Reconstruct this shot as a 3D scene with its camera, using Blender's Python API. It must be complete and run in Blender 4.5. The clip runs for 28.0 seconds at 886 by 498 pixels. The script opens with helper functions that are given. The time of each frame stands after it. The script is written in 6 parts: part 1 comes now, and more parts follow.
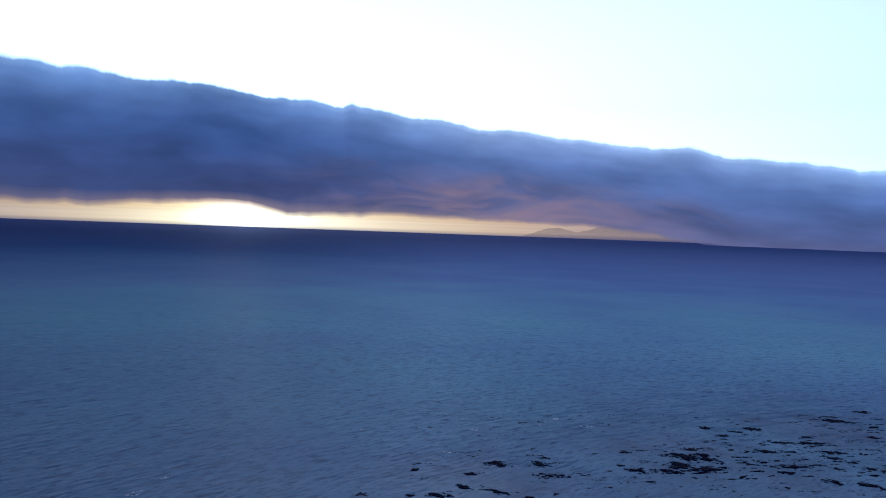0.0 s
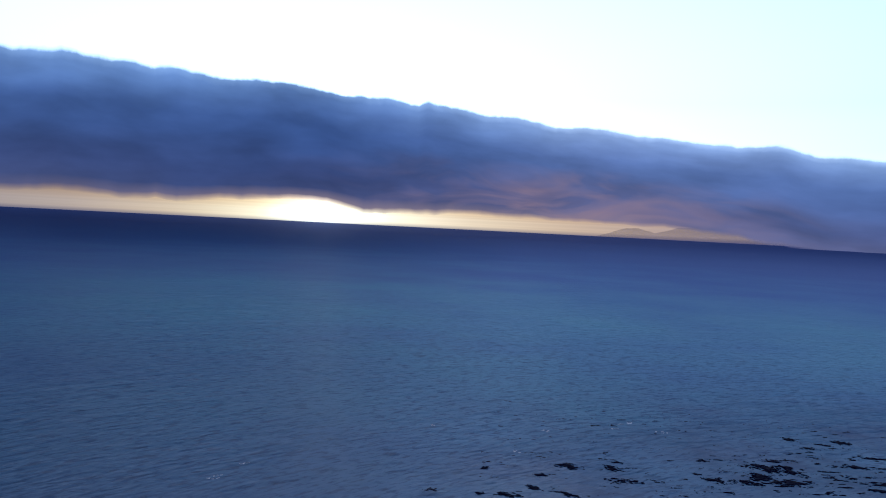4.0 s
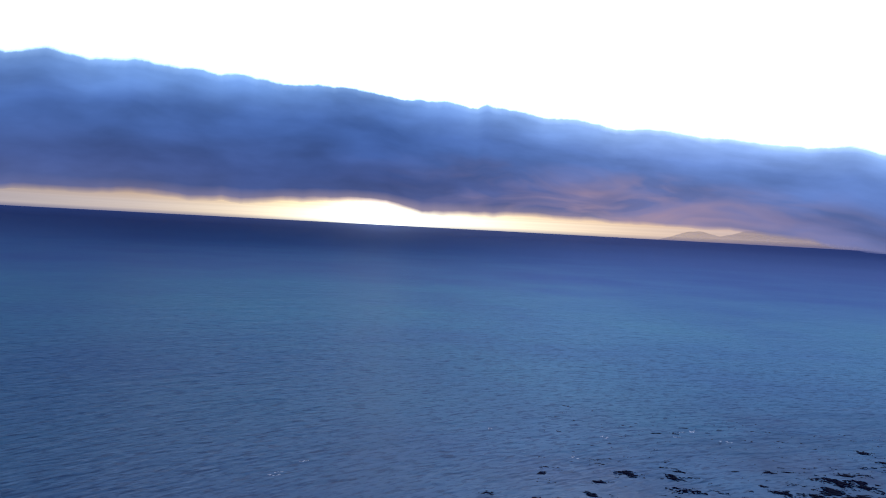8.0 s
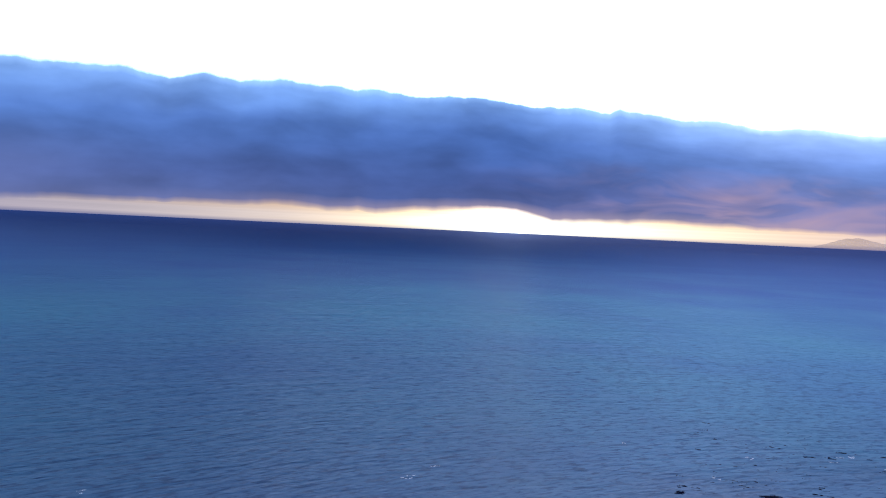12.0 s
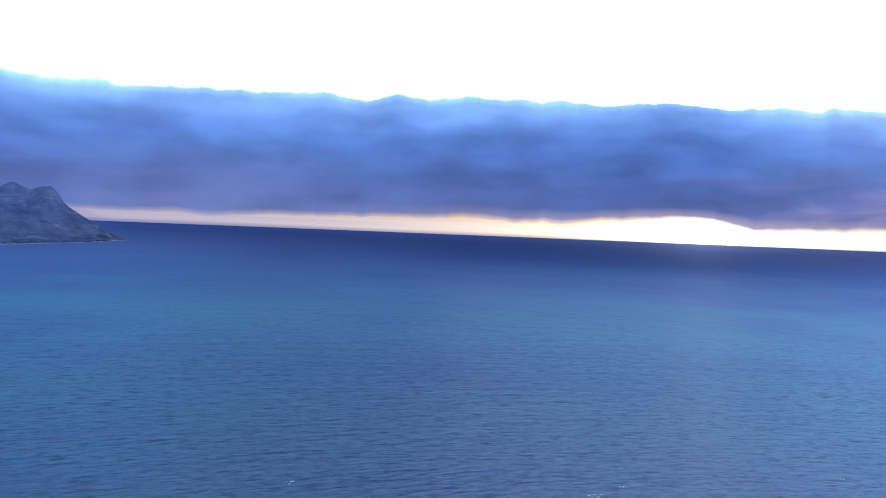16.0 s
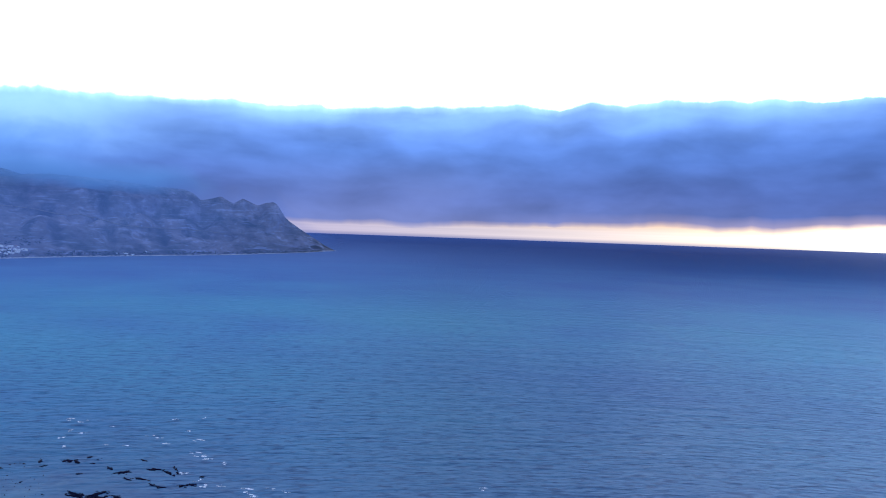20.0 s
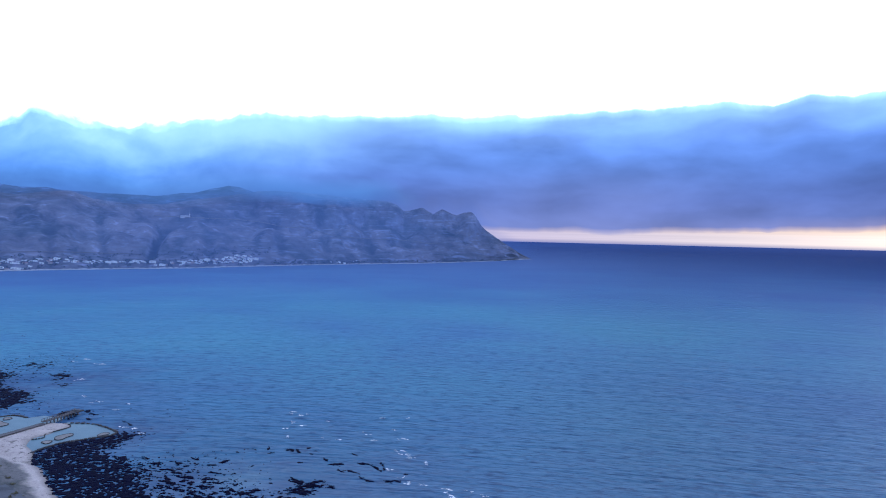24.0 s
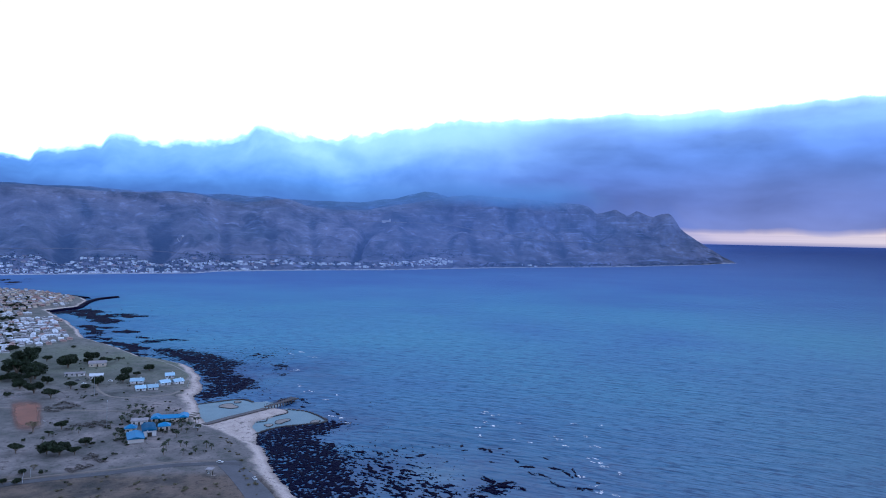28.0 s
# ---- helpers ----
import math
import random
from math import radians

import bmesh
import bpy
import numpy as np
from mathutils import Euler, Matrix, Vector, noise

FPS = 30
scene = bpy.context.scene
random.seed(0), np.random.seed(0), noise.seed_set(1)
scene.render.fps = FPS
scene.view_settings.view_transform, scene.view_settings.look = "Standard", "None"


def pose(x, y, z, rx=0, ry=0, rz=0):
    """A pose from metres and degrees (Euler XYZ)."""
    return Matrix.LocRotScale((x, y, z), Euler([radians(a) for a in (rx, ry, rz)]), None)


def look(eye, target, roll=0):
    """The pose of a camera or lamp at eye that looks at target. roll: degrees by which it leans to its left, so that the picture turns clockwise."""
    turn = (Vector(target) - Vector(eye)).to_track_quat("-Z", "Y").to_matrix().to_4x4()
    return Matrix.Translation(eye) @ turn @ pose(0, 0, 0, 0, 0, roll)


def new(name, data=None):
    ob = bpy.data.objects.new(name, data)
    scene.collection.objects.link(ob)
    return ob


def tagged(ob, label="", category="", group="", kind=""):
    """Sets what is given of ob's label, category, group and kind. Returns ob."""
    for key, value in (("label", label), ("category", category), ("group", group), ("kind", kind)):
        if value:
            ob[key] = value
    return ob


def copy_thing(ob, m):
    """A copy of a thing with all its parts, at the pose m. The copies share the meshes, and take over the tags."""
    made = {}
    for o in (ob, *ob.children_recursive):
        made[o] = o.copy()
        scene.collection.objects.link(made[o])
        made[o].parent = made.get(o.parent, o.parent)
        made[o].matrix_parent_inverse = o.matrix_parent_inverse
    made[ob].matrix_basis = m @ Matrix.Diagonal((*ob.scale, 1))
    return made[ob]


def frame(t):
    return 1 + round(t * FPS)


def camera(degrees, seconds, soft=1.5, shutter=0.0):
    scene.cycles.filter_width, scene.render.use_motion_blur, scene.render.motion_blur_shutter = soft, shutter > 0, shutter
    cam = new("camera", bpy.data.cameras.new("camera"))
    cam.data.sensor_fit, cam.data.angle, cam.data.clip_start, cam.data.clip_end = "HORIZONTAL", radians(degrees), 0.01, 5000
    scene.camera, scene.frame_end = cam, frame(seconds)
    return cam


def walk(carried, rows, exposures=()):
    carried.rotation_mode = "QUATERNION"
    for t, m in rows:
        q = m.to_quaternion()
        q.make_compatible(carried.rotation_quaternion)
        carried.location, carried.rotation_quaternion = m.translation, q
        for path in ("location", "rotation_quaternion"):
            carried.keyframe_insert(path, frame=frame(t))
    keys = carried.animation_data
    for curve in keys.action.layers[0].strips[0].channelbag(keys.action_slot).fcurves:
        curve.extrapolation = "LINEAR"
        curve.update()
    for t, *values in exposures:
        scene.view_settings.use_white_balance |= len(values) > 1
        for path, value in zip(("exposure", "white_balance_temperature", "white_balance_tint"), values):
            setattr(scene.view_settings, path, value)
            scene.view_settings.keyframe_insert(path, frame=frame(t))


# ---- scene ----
from functools import lru_cache

EYE = Vector((0.0, 0.0, 120.0))


def aim(yaw, pitch, roll):
    """The drone hovers at one place and turns: yaw to the left of +y, pitch up, roll, in degrees."""
    y, p = radians(yaw), radians(pitch)
    way = Vector((-math.sin(y) * math.cos(p), math.cos(y) * math.cos(p), math.sin(p)))
    return look(EYE, EYE + way * 100, roll)


TURNS = [
    (0, 0.002, -1.426, 2.066),
    (0.5, 0.542, -1.476, 2.159),
    (1, 1.219, -1.533, 2.252),
    (1.5, 2.042, -1.591, 2.354),
    (2, 2.934, -1.651, 2.468),
    (2.5, 3.785, -1.717, 2.586),
    (3, 4.573, -1.777, 2.703),
    (3.5, 5.352, -1.821, 2.815),
    (5.5, 7.645, -1.887, 3.002),
    (6, 8.235, -1.883, 3.004),
    (6.5, 8.834, -1.884, 3.006),
    (7, 9.443, -1.882, 3.012),
    (7.5, 10.068, -1.878, 3.026),
    (8, 10.749, -1.882, 3.050),
    (8.5, 11.608, -1.893, 3.084),
    (9, 12.723, -1.898, 3.109),
    (9.5, 13.999, -1.890, 3.095),
    (10, 15.330, -1.880, 3.031),
    (10.5, 16.677, -1.862, 2.927),
    (11, 18.130, -1.822, 2.820),
    (11.5, 19.753, -1.773, 2.745),
    (12, 21.377, -1.731, 2.698),
    (12.5, 22.883, -1.693, 2.663),
    (14.5, 30.185, -1.530, 2.365),
    (15, 32.361, -1.478, 2.328),
    (15.5, 34.479, -1.436, 2.299),
    (16, 36.504, -1.397, 2.268),
    (16.5, 38.474, -1.363, 2.236),
    (17, 40.439, -1.326, 2.206),
    (17.5, 42.396, -1.283, 2.190),
    (18, 44.344, -1.236, 2.198),
    (18.5, 46.301, -1.180, 2.223),
    (19, 48.267, -1.133, 2.230),
    (19.5, 50.232, -1.117, 2.156),
    (20, 52.200, -1.115, 1.987),
    (20.5, 54.178, -1.101, 1.787),
    (21, 56.163, -1.081, 1.625),
    (21.5, 58.145, -1.060, 1.510),
    (23.5, 66.159, -0.922, 1.417),
    (24, 68.109, -0.918, 1.359),
    (24.5, 70.065, -0.915, 1.311),
    (25, 72.034, -0.915, 1.290),
    (25.5, 74.017, -0.919, 1.285),
    (26, 76.004, -0.927, 1.274),
    (26.5, 77.992, -0.939, 1.246),
    (27, 79.977, -0.963, 1.208),
    (27.5, 81.892, -0.986, 1.173),
    (28, 83.674, -1.001, 1.140),
]
cam = camera(64.66, 28.0, soft=1.0)
walk(cam, [(t, aim(a, b, c)) for t, a, b, c in TURNS],
     exposures=[(t, 3.5 + e, 4500, 10) for t, e in ((0, -0.07), (2.5, -0.18), (5, -0.02), (8, 0.35), (10, 0.51), (14, 0.84), (18, 1.09), (23, 1.32), (28, 1.28))])

# ---- sky and sun ----
SUN_AZ, SUN_EL = 16.0, -0.7
world = bpy.data.worlds.new("world")
scene.world = world
world.use_nodes = True
wn = world.node_tree.nodes
sky = wn.new("ShaderNodeTexSky")
sky.sky_type, sky.sun_disc = "NISHITA", False
sky.sun_elevation, sky.sun_rotation = radians(SUN_EL), radians(-SUN_AZ)
sky.air_density, sky.dust_density, sky.ozone_density = 1.0, 1.2, 1.6
wn["Background"].inputs["Strength"].default_value = 0.15
veil = wn.new("ShaderNodeHueSaturation")  # thin high haze pales the evening sky
veil.inputs["Saturation"].default_value, veil.inputs["Value"].default_value = 0.14, 1.24
veil.inputs["Hue"].default_value = 0.60
world.node_tree.links.new(sky.outputs[0], veil.inputs["Color"])
world.node_tree.links.new(veil.outputs[0], wn["Background"].inputs[0])

sun_data = bpy.data.lights.new("sun", "SUN")
sun_data.energy, sun_data.angle, sun_data.color = 0.03, radians(40), (1.0, 0.86, 0.72)
sun = new("sun", sun_data)
sun.matrix_world = look((-math.sin(radians(SUN_AZ)) * 3000, math.cos(radians(SUN_AZ)) * 3000, 900), (0, 0, 0))


# ---- materials ----
class Mat:
    """A node material with short ways to add and join nodes."""

    def __init__(self, name, rough=0.8, metal=0.0):
        self.m = bpy.data.materials.new(name)
        self.m.use_nodes = True
        self.t = self.m.node_tree
        self.b = self.t.nodes["Principled BSDF"]
        self.b.inputs["Roughness"].default_value, self.b.inputs["Metallic"].default_value = rough, metal
        self.b.inputs["Specular IOR Level"].default_value = 0.14

    def n(self, kind, **given):
        node = self.t.nodes.new("ShaderNode" + kind)
        for key, v in given.items():
            if key == "op":
                node.operation = v
            elif key == "blend":
                node.data_type, node.blend_type = "RGBA", v
            else:
                node.inputs[key.replace("_", " ")].default_value = v
        return node

    def j(self, a, b):
        self.t.links.new(a, b)

    def place(self, scale=(1, 1, 1), turn=0.0, kind="Object"):
        tc, mp = self.n("TexCoord"), self.n("Mapping")
        mp.inputs["Scale"].default_value, mp.inputs["Rotation"].default_value = scale, (0, 0, radians(turn))
        mp.vector_type = "TEXTURE" if turn else "POINT"
        self.j(tc.outputs[kind], mp.inputs[0])
        return mp.outputs[0]

    def noise(self, at, scale, detail=4.0, rough=0.6, warp=0.0):
        t = self.n("TexNoise", Scale=scale, Detail=detail, Roughness=rough, Distortion=warp)
        self.j(at, t.inputs["Vector"])
        return t.outputs["Fac"]

    def ramp(self, fac, stops):
        r = self.n("ValToRGB")
        e = r.color_ramp.elements
        while len(e) < len(stops):
            e.new(0.5)
        for el, (p, c) in zip(e, stops):
            el.position = p
            el.color = (*c, 1) if isinstance(c, tuple) else (c, c, c, 1)
        self.j(fac, r.inputs[0])
        return r.outputs[0]

    def math(self, op, a, b=0.0, clamp=False):
        m = self.n("Math", op=op)
        m.use_clamp = clamp
        for k, v in ((0, a), (1, b)):
            if isinstance(v, (int, float)):
                m.inputs[k].default_value = v
            else:
                self.j(v, m.inputs[k])
        return m.outputs[0]

    def mix(self, fac, a, b, blend="MIX"):
        m = self.n("Mix", blend=blend)
        for k, v in ((0, fac), (6, a), (7, b)):
            if isinstance(v, (int, float)):
                m.inputs[k].default_value = v
            elif isinstance(v, tuple):
                m.inputs[k].default_value = (*v, 1)
            else:
                self.j(v, m.inputs[k])
        return m.outputs[2]

    def bump(self, height, strength=0.5, distance=1.0, under=None):
        b = self.n("Bump", Strength=strength, Distance=distance)
        self.j(height, b.inputs["Height"])
        if under is not None:
            self.j(under, b.inputs["Normal"])
        return b.outputs[0]

    def base(self, v):
        if isinstance(v, tuple):
            self.b.inputs["Base Color"].default_value = (*v, 1)
        else:
            self.j(v, self.b.inputs["Base Color"])
        return self

    def normal(self, v):
        self.j(v, self.b.inputs["Normal"])
        return self


def plain(name, colour, rough=0.8, vary=0.25, scale=0.6, bump=0.0, metal=0.0):
    """A painted or weathered surface: two scales of stains, fine relief, and a tint of its own for each object."""
    k = Mat(name, rough, metal)
    at = k.place()
    big, fine = k.noise(at, scale, 3), k.noise(at, scale * 9, 4)
    both = k.math("ADD", k.math("MULTIPLY", big, 0.6), k.math("MULTIPLY", fine, 0.4))
    dark = tuple(c * (1 - vary) for c in colour)
    light = tuple(min(1, c * (1 + vary)) for c in colour)
    col = k.ramp(both, [(0.3, dark), (0.7, light)])
    oi = k.n("ObjectInfo")
    val = k.math("ADD", k.math("MULTIPLY", oi.outputs["Random"], 0.3), 0.85)
    hs = k.n("HueSaturation")
    k.j(val, hs.inputs["Value"])
    k.j(col, hs.inputs["Color"])
    k.base(hs.outputs[0])
    if bump:
        k.normal(k.bump(fine, bump, 0.1))
    return k.m


# ---- shapes and fields ----
def part(name, data, material, parent=None, label=""):
    """A bmesh or a mesh as ONE mesh object, under a thing or a part."""
    if isinstance(data, bmesh.types.BMesh):
        me = bpy.data.meshes.new(name)
        data.to_mesh(me)
        data.free()
    else:
        me = data
    if material is not None and not me.materials:
        me.materials.append(material)
    ob = new(name, me)
    ob.parent = parent
    return tagged(ob, label)


def mesh_of(name, verts, faces, smooth=False, uv=None):
    me = bpy.data.meshes.new(name)
    me.from_pydata(verts, [], faces)
    if smooth:
        me.polygons.foreach_set("use_smooth", [True] * len(me.polygons))
    if uv is not None:
        layer = me.uv_layers.new(name="uv")
        idx = np.empty(len(me.loops), int)
        me.loops.foreach_get("vertex_index", idx)
        layer.data.foreach_set("uv", np.asarray(uv, float)[idx].ravel())
    me.update()
    return me


def grid_faces(rows, cols, keep=None):
    i = np.arange(rows * cols).reshape(rows, cols)
    f = np.stack([i[:-1, :-1], i[:-1, 1:], i[1:, 1:], i[1:, :-1]], -1).reshape(-1, 4)
    return (f if keep is None else f[keep.reshape(-1)]).tolist()


def trimmed(verts, faces):
    """Only the vertices that a face uses."""
    faces = np.asarray(faces)
    used, inv = np.unique(faces, return_inverse=True)
    return np.asarray(verts)[used].tolist(), inv.reshape(faces.shape).tolist()


LATTICE = np.random.RandomState(7).rand(256, 256)


def value_noise(x, y):
    xi, yi = np.floor(x).astype(int), np.floor(y).astype(int)
    u, v = x - xi, y - yi
    u, v = u * u * (3 - 2 * u), v * v * (3 - 2 * v)
    g = lambda a, b: LATTICE[a % 256, b % 256]
    return (g(xi, yi) * (1 - u) + g(xi + 1, yi) * u) * (1 - v) + (g(xi, yi + 1) * (1 - u) + g(xi + 1, yi + 1) * u) * v


def fbm(x, y, octaves=4, gain=0.5):
    x, y = np.asarray(x, float), np.asarray(y, float)
    total, amp, norm = 0.0, 1.0, 0.0
    for k in range(octaves):
        total = total + amp * value_noise(x * 2**k + 17.3 * k, y * 2**k + 5.1 * k)
        norm, amp = norm + amp, amp * gain
    return total / norm


def edge_distance(px, py, line, closed=True):
    """Distance of points from a polyline; inside a closed one it is positive, outside negative."""
    best = np.full(np.shape(px), 1e18)
    inside = np.zeros(np.shape(px), bool)
    n = len(line)
    for k in range(n if closed else n - 1):
        (ax, ay), (bx, by) = line[k], line[(k + 1) % n]
        dx, dy = bx - ax, by - ay
        s = np.clip(((px - ax) * dx + (py - ay) * dy) / (dx * dx + dy * dy + 1e-9), 0, 1)
        best = np.minimum(best, (px - ax - s * dx) ** 2 + (py - ay - s * dy) ** 2)
        if closed and ay != by:
            inside ^= ((ay > py) != (by > py)) & (px < (bx - ax) * (py - ay) / (by - ay) + ax)
    d = np.sqrt(best)
    return np.where(inside, d, -d) if closed else d


def smooth_line(points, steps=4):
    """A rounded polyline through the points."""
    p = [Vector((*q, 0)) for q in points]
    out = []
    for k in range(len(p) - 1):
        a, b, c, d = p[max(k - 1, 0)], p[k], p[k + 1], p[min(k + 2, len(p) - 1)]
        for s in range(steps):
            t = s / steps
            v = 0.5 * (2 * b + (c - a) * t + (2 * a - 5 * b + 4 * c - d) * t * t + (3 * b - a - 3 * c + d) * t**3)
            out.append((v.x, v.y))
    out.append((p[-1].x, p[-1].y))
    return out


def sea_level(r):
    """The far sea rises a little towards its edge, so that the edge stands at the true horizon."""
    return 105.0 * np.clip((np.asarray(r, float) - 3000) / 1900, 0, 1) ** 2


def steps_between(*pairs):
    """Coordinates along one axis: (start, step) pairs, each valid until the next start; the last pair ends the axis."""
    out = []
    for (a, s), (b, _) in zip(pairs[:-1], pairs[1:]):
        out += list(np.arange(a, b - s * 0.5, s))
    return np.array(out + [pairs[-1][0]])


# ---- coast ----
BEACH = smooth_line([(-328, -33), (-359, -44), (-388, -53), (-417, -67), (-453, -98), (-499, -113), (-523, -122), (-562, -126),
                     (-609, -140), (-645, -157), (-673, -185), (-694, -213), (-734, -243), (-770, -273), (-806, -304),
                     (-850, -327), (-920, -364), (-965, -388)])
HARBOUR = [(-1020, -425), (-1083, -464), (-1134, -440), (-1225, -459), (-1296, -497), (-1416, -629), (-1447, -705)]
LAND = [(3300, 3300), (620, 540), (320, 270), (120, 130), (-100, 50), (-240, 0), *BEACH, *HARBOUR,
        (-1430, -820), (-1500, -1150), (-1750, -1250), (-2200, -1400), (-4000, -2700), (-3000, -3900), (0, -4900), (3000, -3900), (4700, 1000)]


SPIT = [(-440, -100), (-473, -75), (-488, -63), (-484, -52), (-473, -49), (-468, -56), (-461, -59), (-454, -67), (-441, -68), (-427, -62), (-405, -60), (-425, -85)]


def coast(x, y):
    return edge_distance(x, y, LAND)


def ground_height(x, y):
    d = coast(x, y) + 5 * (fbm(x / 18, y / 18, 3) - 0.5)
    rise = np.where(d > 0, 4.2 * (1 - np.exp(-d / np.where(x < -640, 7.0, 12.0))), np.maximum(d * 0.09, -4))
    spit = edge_distance(x, y, SPIT)
    rise = np.maximum(rise, np.clip(spit * 0.3, -4, 0.9) + 0.15)
    return rise + np.where(d > 30, 0.5 * (fbm(x / 40, y / 40, 3) - 0.5), 0)


GROUND_X = steps_between((-4900, 300), (-1600, 9), (-1000, 4), (-270, 30), (300, 200), (4900, 1))
GROUND_Y = steps_between((-4900, 300), (-1100, 18), (-700, 9), (-420, 4), (20, 30), (700, 200), (3400, 1))
GROUND_H = ground_height(*np.meshgrid(GROUND_X, GROUND_Y, indexing="ij"))


def ground_z(x, y):
    """Height of the ground sheet, between the corners of its grid."""
    i = min(max(int(np.searchsorted(GROUND_X, x)) - 1, 0), len(GROUND_X) - 2)
    j = min(max(int(np.searchsorted(GROUND_Y, y)) - 1, 0), len(GROUND_Y) - 2)
    u, v = (x - GROUND_X[i]) / (GROUND_X[i + 1] - GROUND_X[i]), (y - GROUND_Y[j]) / (GROUND_Y[j + 1] - GROUND_Y[j])
    g = GROUND_H
    return float((g[i, j] * (1 - u) + g[i + 1, j] * u) * (1 - v) + (g[i, j + 1] * (1 - u) + g[i + 1, j + 1] * u) * v)


# ---- sea ----
def sea_material():
    k = Mat("sea_water", 0.10)
    at = k.place((1, 1, 1), 0)
    # crests bend with the coast: arcs round a far centre inland
    spot, away, turned, crest = k.n("TexCoord"), k.n("VectorMath"), k.n("SeparateXYZ"), k.n("CombineXYZ")
    away.operation = "SUBTRACT"
    away.inputs[1].default_value = (746, -488, 0)
    k.j(spot.outputs["Object"], away.inputs[0])
    k.j(away.outputs[0], turned.inputs[0])
    k.j(k.math("MULTIPLY", k.math("ARCTAN2", turned.outputs[1], turned.outputs[0]), 1200 / 3.6), crest.inputs[0])
    k.j(k.math("SQRT", k.math("ADD", k.math("MULTIPLY", turned.outputs[0], turned.outputs[0]), k.math("MULTIPLY", turned.outputs[1], turned.outputs[1]))), crest.inputs[1])
    along_wind = crest.outputs[0]
    swell, chop, rip = k.noise(along_wind, 0.05, 3, 0.5), k.noise(along_wind, 0.20, 4, 0.6), k.noise(along_wind, 0.7, 3, 0.6)
    patch = k.noise(at, 0.003, 4, 0.55)
    deep = k.ramp(patch, [(0.35, (0.043, 0.082, 0.190)), (0.65, (0.054, 0.110, 0.212))])
    tc, sep = k.n("TexCoord"), k.n("SeparateXYZ")
    k.j(tc.outputs["UV"], sep.inputs[0])
    near = k.noise(at, 0.02, 4, 0.6)
    bank = k.math("MULTIPLY", sep.outputs[0], k.ramp(near, [(0.25, 0.3), (0.6, 1.0)]))
    floor = k.ramp(k.noise(at, 0.012, 4), [(0.35, (0.029, 0.039, 0.100)), (0.6, (0.040, 0.086, 0.156))])
    # teal water, with brightness by distance from the eye put in
    mid_teal = k.ramp(sep.outputs[1], [(0.05, 0.25), (0.10, 0.8), (0.2, 1.0), (0.36, 0.0)])
    deep = k.mix(k.math("MULTIPLY", mid_teal, k.ramp(patch, [(0.32, 0.4), (0.66, 1.0)])), deep, (0.066, 0.152, 0.212))
    # dark far band: the cloud bank's reflection put into the water colour
    far_dark = k.ramp(sep.outputs[1], [(0.26, 0.0), (0.46, 0.4), (0.68, 0.85), (0.9, 1.0)])
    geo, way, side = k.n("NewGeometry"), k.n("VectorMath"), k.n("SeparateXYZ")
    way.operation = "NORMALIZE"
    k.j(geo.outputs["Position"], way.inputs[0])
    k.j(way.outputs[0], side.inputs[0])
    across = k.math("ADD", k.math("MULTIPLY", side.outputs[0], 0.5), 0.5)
    deep = k.mix(far_dark, deep, k.ramp(across, [(0.06, (0.090, 0.120, 0.235)), (0.22, (0.040, 0.062, 0.150)), (0.40, (0.042, 0.064, 0.152)), (0.56, (0.056, 0.086, 0.190))]))
    # brightness by bearing put into the water colour, tuned to the view
    bearing_gain = k.ramp(across, [(0.0, (1.08, 1.08, 1.08)), (0.05, (1.02, 1.02, 1.02)), (0.11, (0.86, 0.85, 0.84)), (0.22, (0.96, 0.92, 0.90)), (0.30, (0.88, 0.99, 0.99)), (0.40, (1.28, 1.26, 1.18)), (0.50, (2.05, 1.70, 1.50)), (0.7, (2.2, 1.70, 1.50))])
    deep = k.mix(1.0, deep, bearing_gain, "MULTIPLY")
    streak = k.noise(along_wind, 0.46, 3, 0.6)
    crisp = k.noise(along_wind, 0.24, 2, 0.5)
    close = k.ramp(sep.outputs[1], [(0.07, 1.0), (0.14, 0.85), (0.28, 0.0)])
    # shaded and lit wave faces put into the colour as streaks
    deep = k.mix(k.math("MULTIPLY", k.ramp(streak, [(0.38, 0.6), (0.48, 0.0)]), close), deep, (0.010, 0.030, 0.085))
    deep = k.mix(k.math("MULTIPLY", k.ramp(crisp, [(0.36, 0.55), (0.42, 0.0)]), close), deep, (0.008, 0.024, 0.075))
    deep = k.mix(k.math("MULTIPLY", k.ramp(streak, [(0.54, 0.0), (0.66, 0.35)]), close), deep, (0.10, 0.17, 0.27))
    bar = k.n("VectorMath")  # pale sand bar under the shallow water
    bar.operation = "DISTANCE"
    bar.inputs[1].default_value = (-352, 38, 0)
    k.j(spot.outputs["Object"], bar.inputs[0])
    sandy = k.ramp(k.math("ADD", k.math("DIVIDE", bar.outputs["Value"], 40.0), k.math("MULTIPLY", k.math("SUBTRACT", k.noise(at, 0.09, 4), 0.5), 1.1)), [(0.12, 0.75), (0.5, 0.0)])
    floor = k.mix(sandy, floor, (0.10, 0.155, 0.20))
    # near water darkened in colour by distance from the eye alone
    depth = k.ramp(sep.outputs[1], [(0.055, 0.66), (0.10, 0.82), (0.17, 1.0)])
    calm = k.math("SUBTRACT", 1.0, k.math("MULTIPLY", sep.outputs[0], 0.75))
    waves = k.math("ADD", k.math("MULTIPLY", swell, 7.0), k.math("ADD", k.math("MULTIPLY", chop, 3.0), k.math("MULTIPLY", rip, 0.8)))
    level = k.n("CombineXYZ", Z=1.0)
    relief = k.bump(k.math("MULTIPLY", waves, calm), 0.6, 1.0, level.outputs[0])
